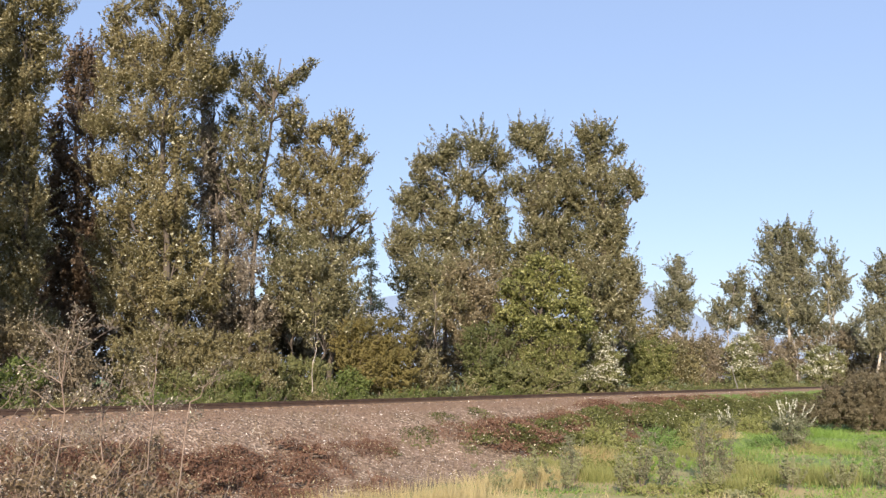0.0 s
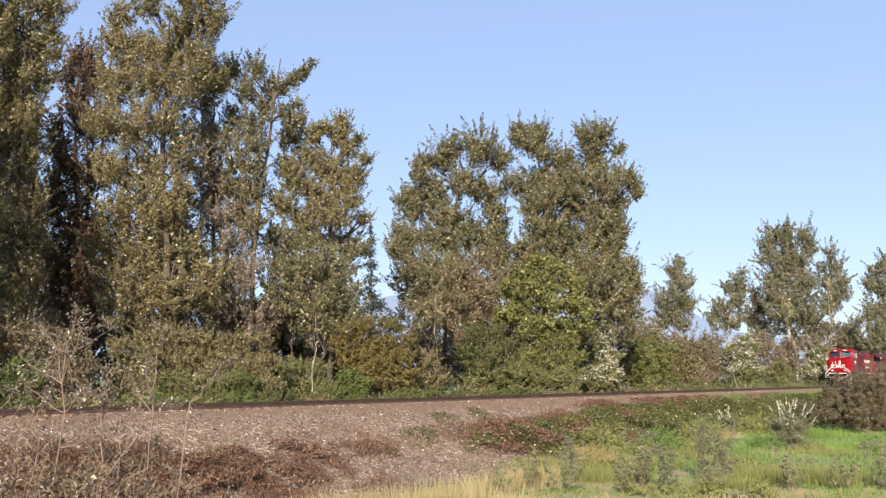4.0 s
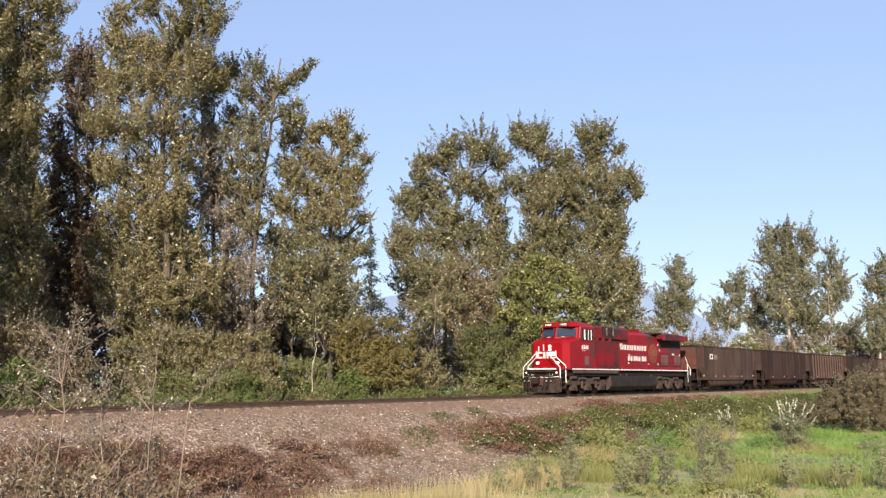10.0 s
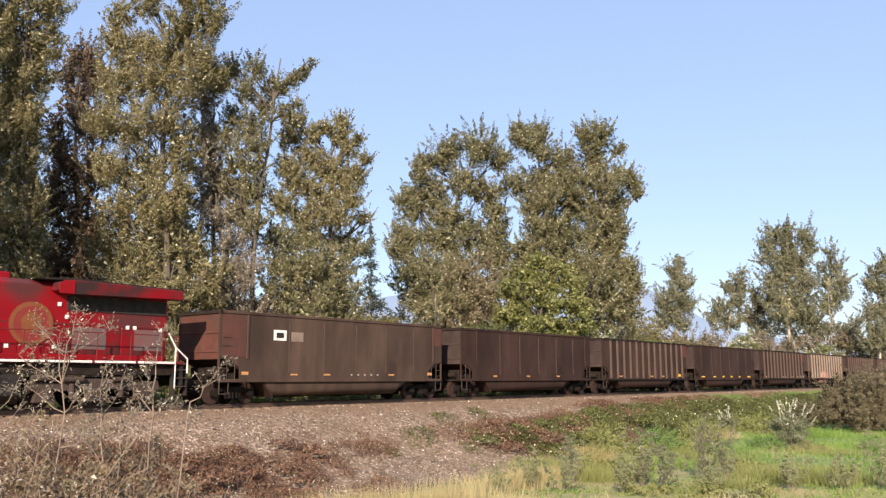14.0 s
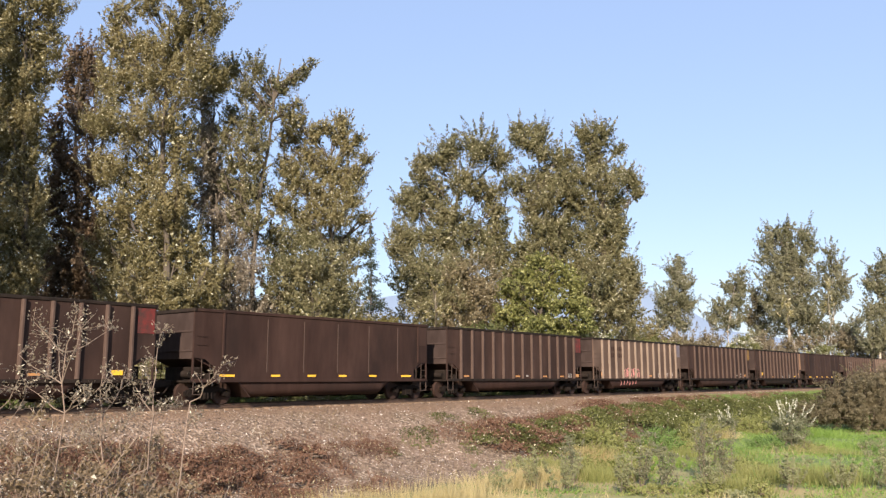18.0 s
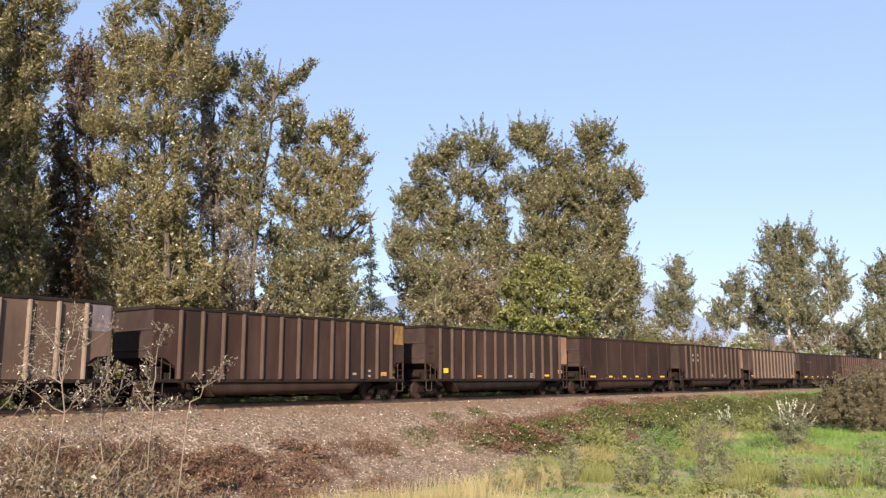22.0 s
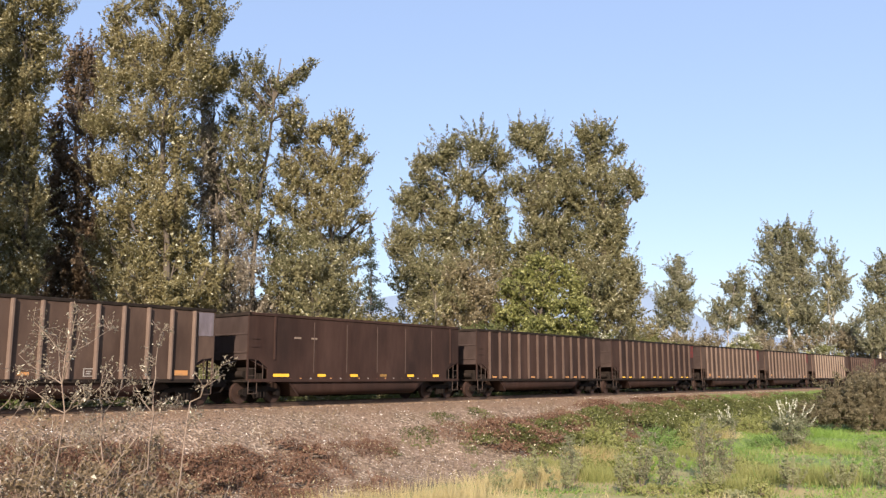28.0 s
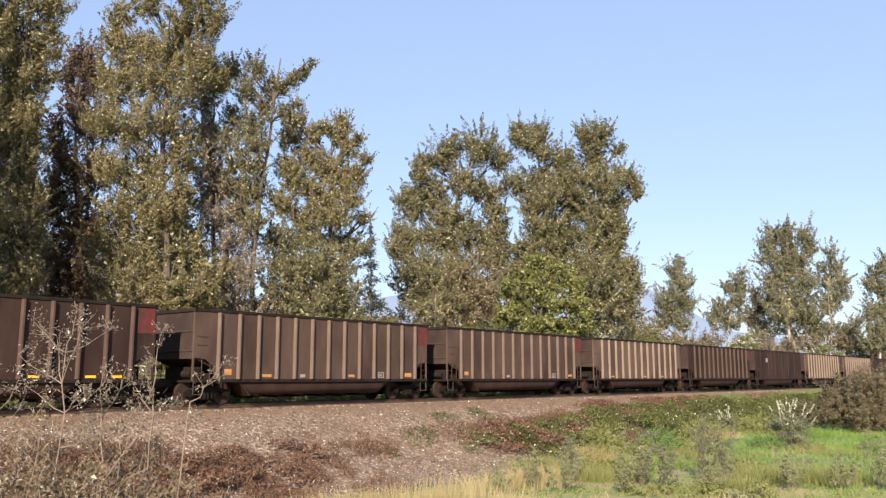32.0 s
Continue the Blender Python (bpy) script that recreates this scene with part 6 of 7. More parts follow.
def coal_car(k, kind, paint, ends, marks):
    """An open coal gondola: ribbed or smooth side sheets, tub bottom, sloped end sheets, end cages, two bogies."""
    word = {"ribbed": "ribbed brown steel coal gondola", "smooth": "smooth-sided dark steel coal gondola"}[kind]
    car = tagged(new("coal_car"), word + " dusted with coal, rolling in a train", "railway car", "coal cars of the train")
    r = np.random.default_rng(500 + k)
    sill = 1.02
    belly = 0.36 if kind == "ribbed" else 0.3

    def side(bm):
        o = [(-HALF + 1.05, sill), (HALF - 1.05, sill), (HALF - 1.05, 1.52), (HALF - 0.55, 1.86), (HALF, 1.92), (HALF, 3.84), (-HALF, 3.84), (-HALF, 1.92), (-HALF + 0.55, 1.86), (-HALF + 1.05, 1.52)]
        add_prism(bm, o, "y", -0.03, 0.03)
    for sy in (-1, 1):
        shared("side_sheet", side, paint, car, "", pose(0, sy * 1.49, 0), "side_" + kind)
        shared("top_rail", lambda bm: add_box(bm, -HALF - 0.02, HALF + 0.02, -0.07, 0.07, 3.8, 3.93), UNDER if kind == "ribbed" else paint, car, "", pose(0, sy * 1.49, 0), "top_rail", 0.015)
        shared("side_sill", lambda bm: add_box(bm, -HALF + 0.1, HALF - 0.1, -0.06, 0.06, sill - 0.1, sill + 0.04), UNDER if kind == "ribbed" else paint, car, "", pose(0, sy * 1.5, 0), "side_sill", 0.01)
        if kind == "ribbed":
            for i in range(13):
                x = -HALF + 1.16 + i * (2 * HALF - 2.16) / 12
                shared("rib", lambda bm: add_prism(bm, [(-0.075, 0), (-0.06, -0.1), (-0.03, -0.13), (0.03, -0.13), (0.06, -0.1), (0.075, 0)], "z", sill + 0.04, 3.8), RIB_TAN if paint is COAL_TAN else RIB_WORN if paint is TAN_WORN else RIB_DUST_LIT, car, "", pose(x, sy * 1.52, 0, 0, 0, 0 if sy < 0 else 180), "rib")
        else:
            for i in range(5):
                x = -3.5 + i * 2.1
                shared("seam", lambda bm: add_box(bm, -0.02, 0.02, -0.012, 0.012, 1.35, 3.65), RIB_DUST_LIT, car, "worn weld seam", pose(x, sy * 1.527, 0), "seam")
            for x in (-HALF + 1.4, HALF - 0.72):
                shared("corner_post", lambda bm: add_box(bm, -0.05, 0.05, -0.03, 0.03, 1.9, 3.8), paint, car, "", pose(x, sy * 1.54, 0), "corner_post", 0.01)

    def tub(bm):
        curve = [(1, 0), (1, 0.35), (0.995, 0.6), (0.965, 0.78), (0.88, 0.92), (0.7, 0.985), (0.4, 1), (0, 1)]
        secs = []
        for x, zb in ((-4.95, sill - 0.05), (-4.3, belly), (3.7, belly), (4.5, sill - 0.05)):
            half = [(1.46 * c if c > 0.01 else 0.0, sill - (sill - zb) * q) for c, q in curve]
            ring = half + [(-y, z) for y, z in half[-2::-1]]
            secs.append([bm.verts.new((x, yy, zz)) for yy, zz in ring])
        for a, b in zip(secs, secs[1:]):
            for i in range(len(a) - 1):
                bm.faces.new((a[i], b[i], b[i + 1], a[i + 1]))
        for q in (secs[0], secs[-1]):
            bm.faces.new(q)
    shared("tub_bottom", tub, marks.get("belly", COAL_DARK if kind == "ribbed" else paint), car, "", None, "tub_" + kind, smooth=True)
    shared("tub_lip", lambda bm: (add_prism(bm, [(-4.98, sill - 0.05), (-4.33, belly - 0.02), (-4.28, belly), (-4.9, sill - 0.02)], "y", -1.46, 1.46)), COAL_BROWN, car, "worn lip of the tub", None, "tub_lip_" + kind)
    for i in range(6):
        shared("door_hinge", lambda bm: add_box(bm, -0.18, 0.18, -0.7, 0.7, 0.24, 0.34), UNDER, car, "", pose(-3.4 + i * 1.35, 0, 0), "door_hinge", 0.02)
    for sx in (-1, 1):
        turn = 0 if sx < 0 else 180
        shared("end_sheet", lambda bm: add_prism(bm, [(-HALF, 1.88), (-HALF + 0.05, 1.88), (-HALF + 0.05, 3.84), (-HALF, 3.84)], "y", -1.46, 1.46), (ends if ends is OXIDE else END_GREY) if sx < 0 else paint, car, "", pose(0, 0, 0, 0, 0, turn), "end_sheet")
        shared("end_rail", lambda bm: add_box(bm, -HALF - 0.06, -HALF + 0.08, -1.56, 1.56, 3.79, 3.935), UNDER, car, "", pose(0, 0, 0, 0, 0, turn), "end_rail", 0.01)
        for zz in (2.2, 3.0):
            shared("end_stiffener", lambda bm: add_box(bm, -HALF - 0.03, -HALF, -1.4, 1.4, -0.04, 0.04), (ends if ends is OXIDE else END_GREY) if sx < 0 else paint, car, "", pose(0, 0, zz, 0, 0, turn) if sx < 0 else pose(0, 0, zz, 0, 0, 180), "end_stiffener", 0.01)
        shared("slope_sheet", lambda bm: add_prism(bm, [(-HALF, 1.92), (-HALF + 0.04, 1.95), (-HALF + 2.2, 1.04), (-HALF + 2.16, 0.98)], "y", -1.46, 1.46), COAL_DARK, car, "", pose(0, 0, 0, 0, 0, turn), "slope_sheet")
        shared("platform", lambda bm: add_box(bm, -HALF - 0.1, -HALF + 1.1, -1.5, 1.5, 0.92, 1.0), UNDER, car, "", pose(0, 0, 0, 0, 0, turn), "platform", 0.01)

        for yy in (-1.47, 1.47):
            shared("end_post", lambda bm: add_box(bm, -HALF - 0.03, -HALF + 0.05, -0.04, 0.04, 0.95, 3.8), paint, car, "", pose(0, yy, 0, 0, 0, turn), "end_post", 0.01)

        def cage(bm):
            for yy in (-1.48, 1.48):
                for xx in (-HALF + 0.03, -HALF + 0.42, -HALF + 0.82):
                    add_rod(bm, (xx, yy, 1.0), (xx, yy, 1.9), 0.022, n=6)
                for zz in (1.2, 1.5):
                    add_rod(bm, (-HALF + 0.03, yy, zz), (-HALF + 0.42, yy, zz), 0.016, n=6)
        shared("end_cage", cage, FRAME_GREY, car, "thin grab irons at the end platform", pose(0, 0, 0, 0, 0, turn), "end_cage")

        for yy in (-1.5, 1.5):
            shared("sill_step", lambda bm: add_pipe(bm, [(-HALF + 0.05, 0, 1.0), (-HALF + 0.05, 0, 0.44), (-HALF + 0.5, 0, 0.44), (-HALF + 0.5, 0, 1.0)], 0.022), FRAME_GREY, car, "", pose(0, yy, 0, 0, 0, turn), "sill_step")

        for zz in (2.1, 2.45, 2.8, 3.15, 3.5) if sx > 0 else (2.45, 2.8):
            shared("rung", lambda bm: add_pipe(bm, [(-HALF + 0.12, -1.52, 0), (-HALF + 0.12, -1.565, 0), (-HALF + 0.55, -1.565, 0), (-HALF + 0.55, -1.52, 0)], 0.01), paint, car, "", pose(0, 0, zz, 0, 0, turn), "rung")

        def gear(bm):
            add_box(bm, -HALF + 0.35, -HALF + 0.8, -1.05, 1.05, 1.0, 1.55)
            add_box(bm, -HALF + 0.8, -HALF + 1.0, -1.3, 1.3, 1.0, 1.3)
            add_rod(bm, (-HALF + 0.3, -0.9, 1.25), (-HALF + 0.3, -0.35, 1.25), 0.16, n=12)
        shared("brake_gear", gear, UNDER, car, "", pose(0, 0, 0, 0, 0, turn), "brake_gear", 0.02)

        def coupling(bm):
            add_box(bm, -8.05, -6.3, -0.16, 0.16, 0.72, 1.0)
            add_box(bm, -8.11, -7.8, -0.2, 0.22, 0.7, 1.02)
            add_pipe(bm, [(-7.5, -0.4, 0.85), (-7.8, -0.42, 0.5), (-8.09, -0.4, 0.45)], 0.035)
        shared("coupler", coupling, UNDER, car, "", pose(0, 0, 0, 0, 0, turn), "coupler", 0.02)
        car_truck(car, sx * 6.17)

    shared("center_sill", lambda bm: add_box(bm, -7.3, 7.3, -0.3, 0.3, 0.6, 0.95), UNDER, car, "", None, "center_sill")
    # paint patches and reflector strips on the side seen by the viewer
    if "end_patch" in marks:
        low = 2.0 if marks["end_patch"] is FADED_ORANGE else 2.8
        shared("paint_patch", lambda bm: add_box(bm, -0.36, 0.36, -0.006, 0.006, low, 3.76), marks["end_patch"], car, "faded colour panel at the car end", pose(HALF - 0.42, -1.527, 0), "end_patch")
    if "front_patch" in marks:
        shared("paint_patch", lambda bm: add_box(bm, -0.62, 0.62, -0.006, 0.006, 2.0, 3.76), marks["front_patch"], car, "faded colour panel at the car end", pose(-HALF + 0.7, -1.527, 0), "front_patch")
    y = -1.531
    for mx, mz, w, h, m in marks.get("plates", ()):
        if kind == "ribbed" and abs(mx) < 6.2 and h < 0.3:
            mx = -5.53 + round((mx + 5.53) / 1.0217) * 1.0217
        framed = m is WHITE_MARK and h >= 0.25 and w < 0.45

        def plate(bm):
            if not framed:
                add_box(bm, -w / 2, w / 2, -0.005, 0.005, -h / 2, h / 2)
                return
            for a, b, c, e in ((-1, 1, 0.76, 1), (-1, 1, -1, -0.76), (-1, -0.8, -0.76, 0.76), (0.8, 1, -0.76, 0.76), (-0.5, 0.5, 0.05, 0.4), (-0.5, 0.3, -0.45, -0.15)):
                add_box(bm, a * w / 2, b * w / 2, -0.005, 0.005, c * h / 2, e * h / 2)
        shared("reflector" if m in (YELLOW, ORANGE) else "stencil", plate, m, car, "", pose(mx, y - 0.004 if m is INNER else y, mz), f"plate_{w}_{h}")
    if marks.get("spray"):
        def letter(bm):
            h = 0.62
            add_pipe(bm, [(0, 0, 0), (-0.04, 0, h * 0.55), (0.02, 0, h * 0.9), (0.16, 0, h), (0.33, 0, h * 0.92), (0.38, 0, h * 0.6), (0.36, 0, 0.02)], 0.021)
            add_pipe(bm, [(0.12, 0, 0.05), (0.1, 0, h * 0.5), (0.24, 0, h * 0.62)], 0.017)
        for i in range(5):
            shared("spray_mark", letter, PINK_PAINT, car, "pink sprayed outline", pose(-2.75 + i * 0.5, -1.525, 1.14 + 0.06 * (i % 2), 0, 0 if i % 2 else 5, 0), "spray_letter")

        def tail(bm):
            add_pipe(bm, [(0, 0, 0.3), (0.12, 0, 0.34), (0.2, 0, 0.2), (0.1, 0, 0)], 0.018)
        for i in range(6):
            shared("spray_mark", tail, PINK_PAINT, car, "pink sprayed outline", pose(-3.3 + i * 0.46, -1.462, 0.56 + 0.05 * (i % 3), 0, 8 * (i % 3) - 6, 0), "spray_tail")

        def scrawl(bm):
            add_pipe(bm, [(0, 0, 0), (0.08, 0, 0.3), (0.14, 0, 0.05), (0.24, 0, 0.26), (0.3, 0, 0.06), (0.42, 0, 0.34)], 0.014)
        for x in (4.25, 5.3):
            shared("spray_mark", scrawl, WHITE_MARK, car, "white sprayed scrawl", pose(x, -1.524, 1.18), "spray_scrawl")
    return car


def strips(xs, z=1.2, w=0.5, m=None, h=0.09):
    return [(x, z, w, h, m or YELLOW) for x in xs]


DOTS = [(-4.9 + i * 0.62, 1.08, 0.09, 0.05, (OXIDE, ORANGE, WHITE_MARK)[i % 3]) for i in range(16)]
CARS = [
    ("smooth", COAL_GREY, OXIDE, {"front_patch": OXIDE, "end_patch": OXIDE, "plates": strips((-5.9, 6.2), 1.3, 0.35, ORANGE, 0.14) + strips((-3.2, -1.2, 3.2), 1.25, 0.4, ORANGE, 0.07) + [(-4.05, 2.98, 0.72, 0.46, WHITE_PAINT), (-4.05, 2.98, 0.42, 0.24, INNER), (-3.05, 2.94, 0.7, 0.42, RIB_TAN)] + [(0.4 + i * 0.45, 1.25, 0.1, 0.07, WHITE_MARK) for i in range(5)]}),
    ("smooth", COAL_DARK, COAL_DARK, {"plates": strips((-4.0, -0.5, 3.0), 1.2, 0.35, ORANGE)}),
    ("ribbed", COAL_BROWN, COAL_DARK, {"end_patch": END_RED, "plates": strips((-5, 0.5, 3), 1.22, 0.45, ORANGE) + [(5.6, 1.3, 0.45, 0.18, YELLOW)]}),
    ("smooth", COAL_DARK, COAL_DARK, {"end_patch": COAL_BROWN, "plates": strips((-5.56, 5.56), 1.2, 0.75) + strips((-3.0, -0.9, 1.05, 3.1))}),
    ("ribbed", COAL_BROWN, COAL_DARK, {"end_patch": END_RED, "plates": strips((-5.6, -0.9, 2.6, 4.6), 1.2, 0.45, ORANGE) + [(5.3, 1.25, 0.4, 0.25, WHITE_MARK), (0.1, 1.22, 0.25, 0.1, WHITE_MARK), (6.6, 1.25, 0.5, 0.2, ORANGE)]}),
    ("ribbed", COAL_TAN, COAL_DARK, {"end_patch": END_LILAC, "spray": True, "plates": [(-6.0, 1.35, 0.4, 0.3, ORANGE), (3.1, 1.3, 0.4, 0.3, WHITE_MARK), (2.1, 1.25, 0.4, 0.12, ORANGE)] + [(-4.85 + i * 0.27 + (0.35 if i > 2 else 0), z, 0.17, 0.3, COAL_DARK) for i in range(6) for z in (3.2, 2.72)]}),
    ("ribbed", COAL_BROWN, COAL_DARK, {"belly": COAL_BROWN, "end_patch": FADED_YELLOW, "plates": strips((3.5,), 1.3, 0.25, WHITE_MARK) + [(5.7, 1.3, 0.4, 0.2, ORANGE), (4.6, 1.45, 0.16, 0.1, WHITE_MARK), (4.6, 1.2, 0.16, 0.1, WHITE_MARK)]}),
    # this tub is near black: shade below its sill put into the colour
    ("ribbed", COAL_BROWN, COAL_DARK, {"belly": UNDER, "end_patch": FADED_ORANGE, "plates": [(-5.9, 1.5, 0.4, 0.25, YELLOW), (-2.6, 1.2, 0.4, 0.1, ORANGE), (0.8, 1.2, 0.4, 0.12, WHITE_MARK), (3.0, 1.25, 0.42, 0.3, WHITE_MARK), (4.2, 1.25, 0.5, 0.12, YELLOW), (6.3, 1.5, 0.5, 0.2, ORANGE)]}),
    ("smooth", COAL_DARK, COAL_BROWN, {"belly": COAL_BROWN, "plates": strips((-5.55, 5.5), 1.2, 0.75, YELLOW, 0.11) + strips((-3.0, -0.9, 1.1, 3.15), 1.2, 0.5, YELLOW, 0.11) + DOTS}),
    ("ribbed", COAL_BROWN, COAL_DARK, {"end_patch": FADED_ORANGE, "plates": [(-4.66 + i * 0.4, z, 0.2, 0.22, WHITE_MARK) for i in (0, 2) for z in (3.05, 2.6)] + [(-0.6, 1.3, 0.4, 0.25, WHITE_MARK), (2.2, 1.3, 0.3, 0.2, WHITE_MARK)]}),
    ("ribbed", TAN_WORN, COAL_DARK, {"end_patch": END_LILAC, "plates": [(-6.1, 1.3, 0.5, 0.15, ORANGE), (1.9, 1.3, 0.42, 0.3, WHITE_MARK), (-0.4, 1.25, 0.4, 0.12, ORANGE), (5.4, 1.3, 0.6, 0.2, ORANGE)]}),
    ("smooth", COAL_DARK, COAL_BROWN, {"plates": [(-5.4, 1.22, 0.9, 0.13, YELLOW)] + strips((-3.0, -0.9, 3.2, 5.25), 1.22, 0.5, None, 0.12) + strips((1.15,), 1.22, 0.45, FADED_YELLOW, 0.12) + [(-4.5, 2.9, 0.4, 0.08, RIB_TAN), (-3.5, 2.9, 0.36, 0.08, RIB_TAN)] + DOTS}),
    ("ribbed", COAL_BROWN, COAL_DARK, {"plates": strips((-5.6, -4.4, -1.7, 0.9, 2.2, 3.5, 4.8), 1.15, 0.4, ORANGE)}),
    ("ribbed", COAL_BROWN, COAL_DARK, {"end_patch": END_RED, "plates": strips((-5.7, -4.66, -2.6, -0.55, 0.5, 2.6, 4.66, 5.7), 1.15, 0.4, YELLOW)}),
    ("ribbed", TAN_WORN, COAL_DARK, {"belly": COAL_BROWN, "end_patch": END_RED, "plates": [(-5.7, 1.35, 0.35, 0.25, ORANGE), (-3.2, 1.2, 0.5, 0.12, ORANGE), (-1.9, 1.2, 0.3, 0.14, WHITE_MARK), (1.9, 1.2, 0.4, 0.12, ORANGE), (3.8, 1.25, 0.4, 0.28, WHITE_MARK), (5.9, 1.25, 0.5, 0.2, ORANGE)]}),
    ("ribbed", TAN_WORN, COAL_DARK, {"belly": COAL_BROWN, "end_patch": END_RED, "plates": [(-5.7, 1.35, 0.35, 0.2, ORANGE), (-1.0, 1.2, 0.3, 0.14, WHITE_MARK), (3.8, 1.25, 0.4, 0.28, WHITE_MARK), (5.6, 1.25, 0.5, 0.14, ORANGE)]}),
    ("ribbed", COAL_TAN, COAL_DARK, {"plates": strips((-4, 0.4, 3.8), 1.2, 0.4, ORANGE)}),
    ("ribbed", COAL_DARK, COAL_DARK, {"end_patch": END_RED}),
    ("smooth", COAL_DARK, COAL_DARK, {"plates": [(-4.0, 2.9, 0.5, 0.4, WHITE_MARK)]}),
    ("ribbed", COAL_TAN, COAL_DARK, {}), ("ribbed", COAL_TAN, COAL_DARK, {}), ("smooth", COAL_DARK, COAL_DARK, {}),
    ("ribbed", COAL_BROWN, COAL_DARK, {}), ("ribbed", COAL_TAN, COAL_DARK, {}), ("ribbed", COAL_BROWN, COAL_DARK, {}), ("smooth", COAL_DARK, COAL_DARK, {}),
]
TRAIN_CARS = [coal_car(i + 1, *spec) for i, spec in enumerate(CARS)]


def locomotive():
    """Red diesel road locomotive; local x runs to its rear, the viewer's side is y < 0. Origin under its middle."""
    loco = tagged(new("locomotive"), "red diesel freight locomotive with white trim leading the train", "locomotive")
    R = LOCO_RED

    def P(name, build, m, label="", at=None, bevel=0.0, parent=None, smooth=False):
        bm = bmesh.new()
        build(bm)
        return part(name, bm, m, parent or loco, label, at, bevel, smooth)

    def loft(bm, secs):
        rows = [[bm.verts.new(p) for p in sec] for sec in secs]
        n = len(rows[0])
        for a, b in zip(rows, rows[1:]):
            for i in range(n):
                bm.faces.new((a[i], b[i], b[(i + 1) % n], a[(i + 1) % n]))
        bm.faces.new(rows[0])
        bm.faces.new(rows[-1][::-1])
    # frame and walkway
    P("underframe", lambda bm: add_box(bm, -10.3, 10.2, -1.35, 1.35, 1.2, 1.62), UNDER, bevel=0.02)
    P("walkway", lambda bm: add_box(bm, -9.8, 10.2, -1.53, 1.53, 1.63, 1.74), LOCO_DULL, bevel=0.01)
    P("side_skirt", lambda bm: add_box(bm, -8.7, -2.4, -1.5, -1.42, 1.42, 1.62), SKIRT, bevel=0.01)
    P("side_skirt", lambda bm: add_box(bm, -8.7, -2.4, 1.42, 1.5, 1.42, 1.62), SKIRT, bevel=0.01)
    for sy in (-1, 1):
        x = -9.0
        while x < 9.6:
            shared("edge_stripe", lambda bm: add_box(bm, 0.03, 1.64, -0.006, 0.006, 1.655, 1.735), WHITE_PAINT, loco, "white walkway stripe", pose(x, sy * 1.54, 0), "edge_stripe")
            x += 1.72

    # nose: full width at the cab, drawn in at the front corners, top rising to the windshield
    def nose_shape(bm):
        secs = []
        for x, w, zs, zt, wt in ((-9.56, 1.14, 3.36, 3.46, 1.0), (-9.2, 1.53, 3.42, 3.62, 1.3), (-7.9, 1.53, 3.74, 3.98, 1.25)):
            secs.append([(x, -w, 1.74), (x, w, 1.74), (x, w, zs), (x, wt, zt), (x, -wt, zt), (x, -w, zs)])
        loft(bm, secs)
    P("nose", nose_shape, R, "bright red short nose")
    cab = P("cab", lambda bm: add_prism(bm, [(-7.95, 1.74), (-5.8, 1.74), (-5.8, 4.62), (-7.7, 4.66), (-7.9, 4.45), (-8.0, 3.7)], "y", -1.53, 1.53), CAB_RED, "red crew cab", bevel=0.05)
    P("cab_front", lambda bm: loft(bm, [[(-8.12, -1.46, 3.7), (-8.66, 0, 3.75), (-8.12, 1.46, 3.7), (-7.9, 1.46, 3.7), (-7.9, -1.46, 3.7)], [(-7.86, -1.38, 4.62), (-8.36, 0, 4.7), (-7.86, 1.38, 4.62), (-7.8, 1.38, 4.62), (-7.8, -1.38, 4.62)]]), R, "", parent=cab)
    P("cab_roof", lambda bm: loft(bm, [[(-8.46, -1.12, 4.6), (-8.46, 1.12, 4.6), (-8.38, 1.02, 4.92), (-8.38, -1.02, 4.92)], [(-7.75, -1.53, 4.6), (-7.75, 1.53, 4.6), (-7.75, 1.2, 4.97), (-7.75, -1.2, 4.97)], [(-5.78, -1.53, 4.6), (-5.78, 1.53, 4.6), (-5.78, 1.1, 4.9), (-5.78, -1.1, 4.9)]]), R, "", parent=cab)
    for sy in (-1, 1):
        # windshield pane on the raked, swept front
        def pane(bm):
            a, b = Vector((-8.66, sy * 0.1, 3.78)), Vector((-8.16, sy * 1.36, 3.75))
            c, e = Vector((-7.93, sy * 1.28, 4.55)), Vector((-8.4, sy * 0.1, 4.6))
            push = Vector((-0.03, sy * -0.0, 0.0))
            low, high = a.lerp(e, 0.22), b.lerp(c, 0.22)
            tl, tr = a.lerp(e, 0.88), b.lerp(c, 0.88)
            near = [bm.verts.new(p + push) for p in (low, high, tr, tl)]
            back = [bm.verts.new(p + Vector((0.02, 0, 0))) for p in (low, high, tr, tl)]
            bm.faces.new(near)
            bm.faces.new(back[::-1])
            for i in range(4):
                bm.faces.new((near[i], back[i], back[(i + 1) % 4], near[(i + 1) % 4]))
        P("windshield", pane, GLASS, "blue-tinted windshield", parent=cab)
        P("wiper", lambda bm: add_rod(bm, (-8.5, sy * 0.7, 3.88), (-8.42, sy * 0.35, 3.95), 0.015, n=6), WHITE_PAINT, "", parent=cab)
        P("number_box", lambda bm: add_box(bm, -8.48, -8.3, sy * 0.62 - 0.32, sy * 0.62 + 0.32, 4.65, 4.86), INNER, "dark number box", parent=cab)
        for i in range(4):
            P("number_bar", lambda bm: add_box(bm, -8.492, -8.48, sy * 0.62 - 0.24 + i * 0.13, sy * 0.62 - 0.16 + i * 0.13, 4.69, 4.82), WHITE_PAINT, "", parent=cab)
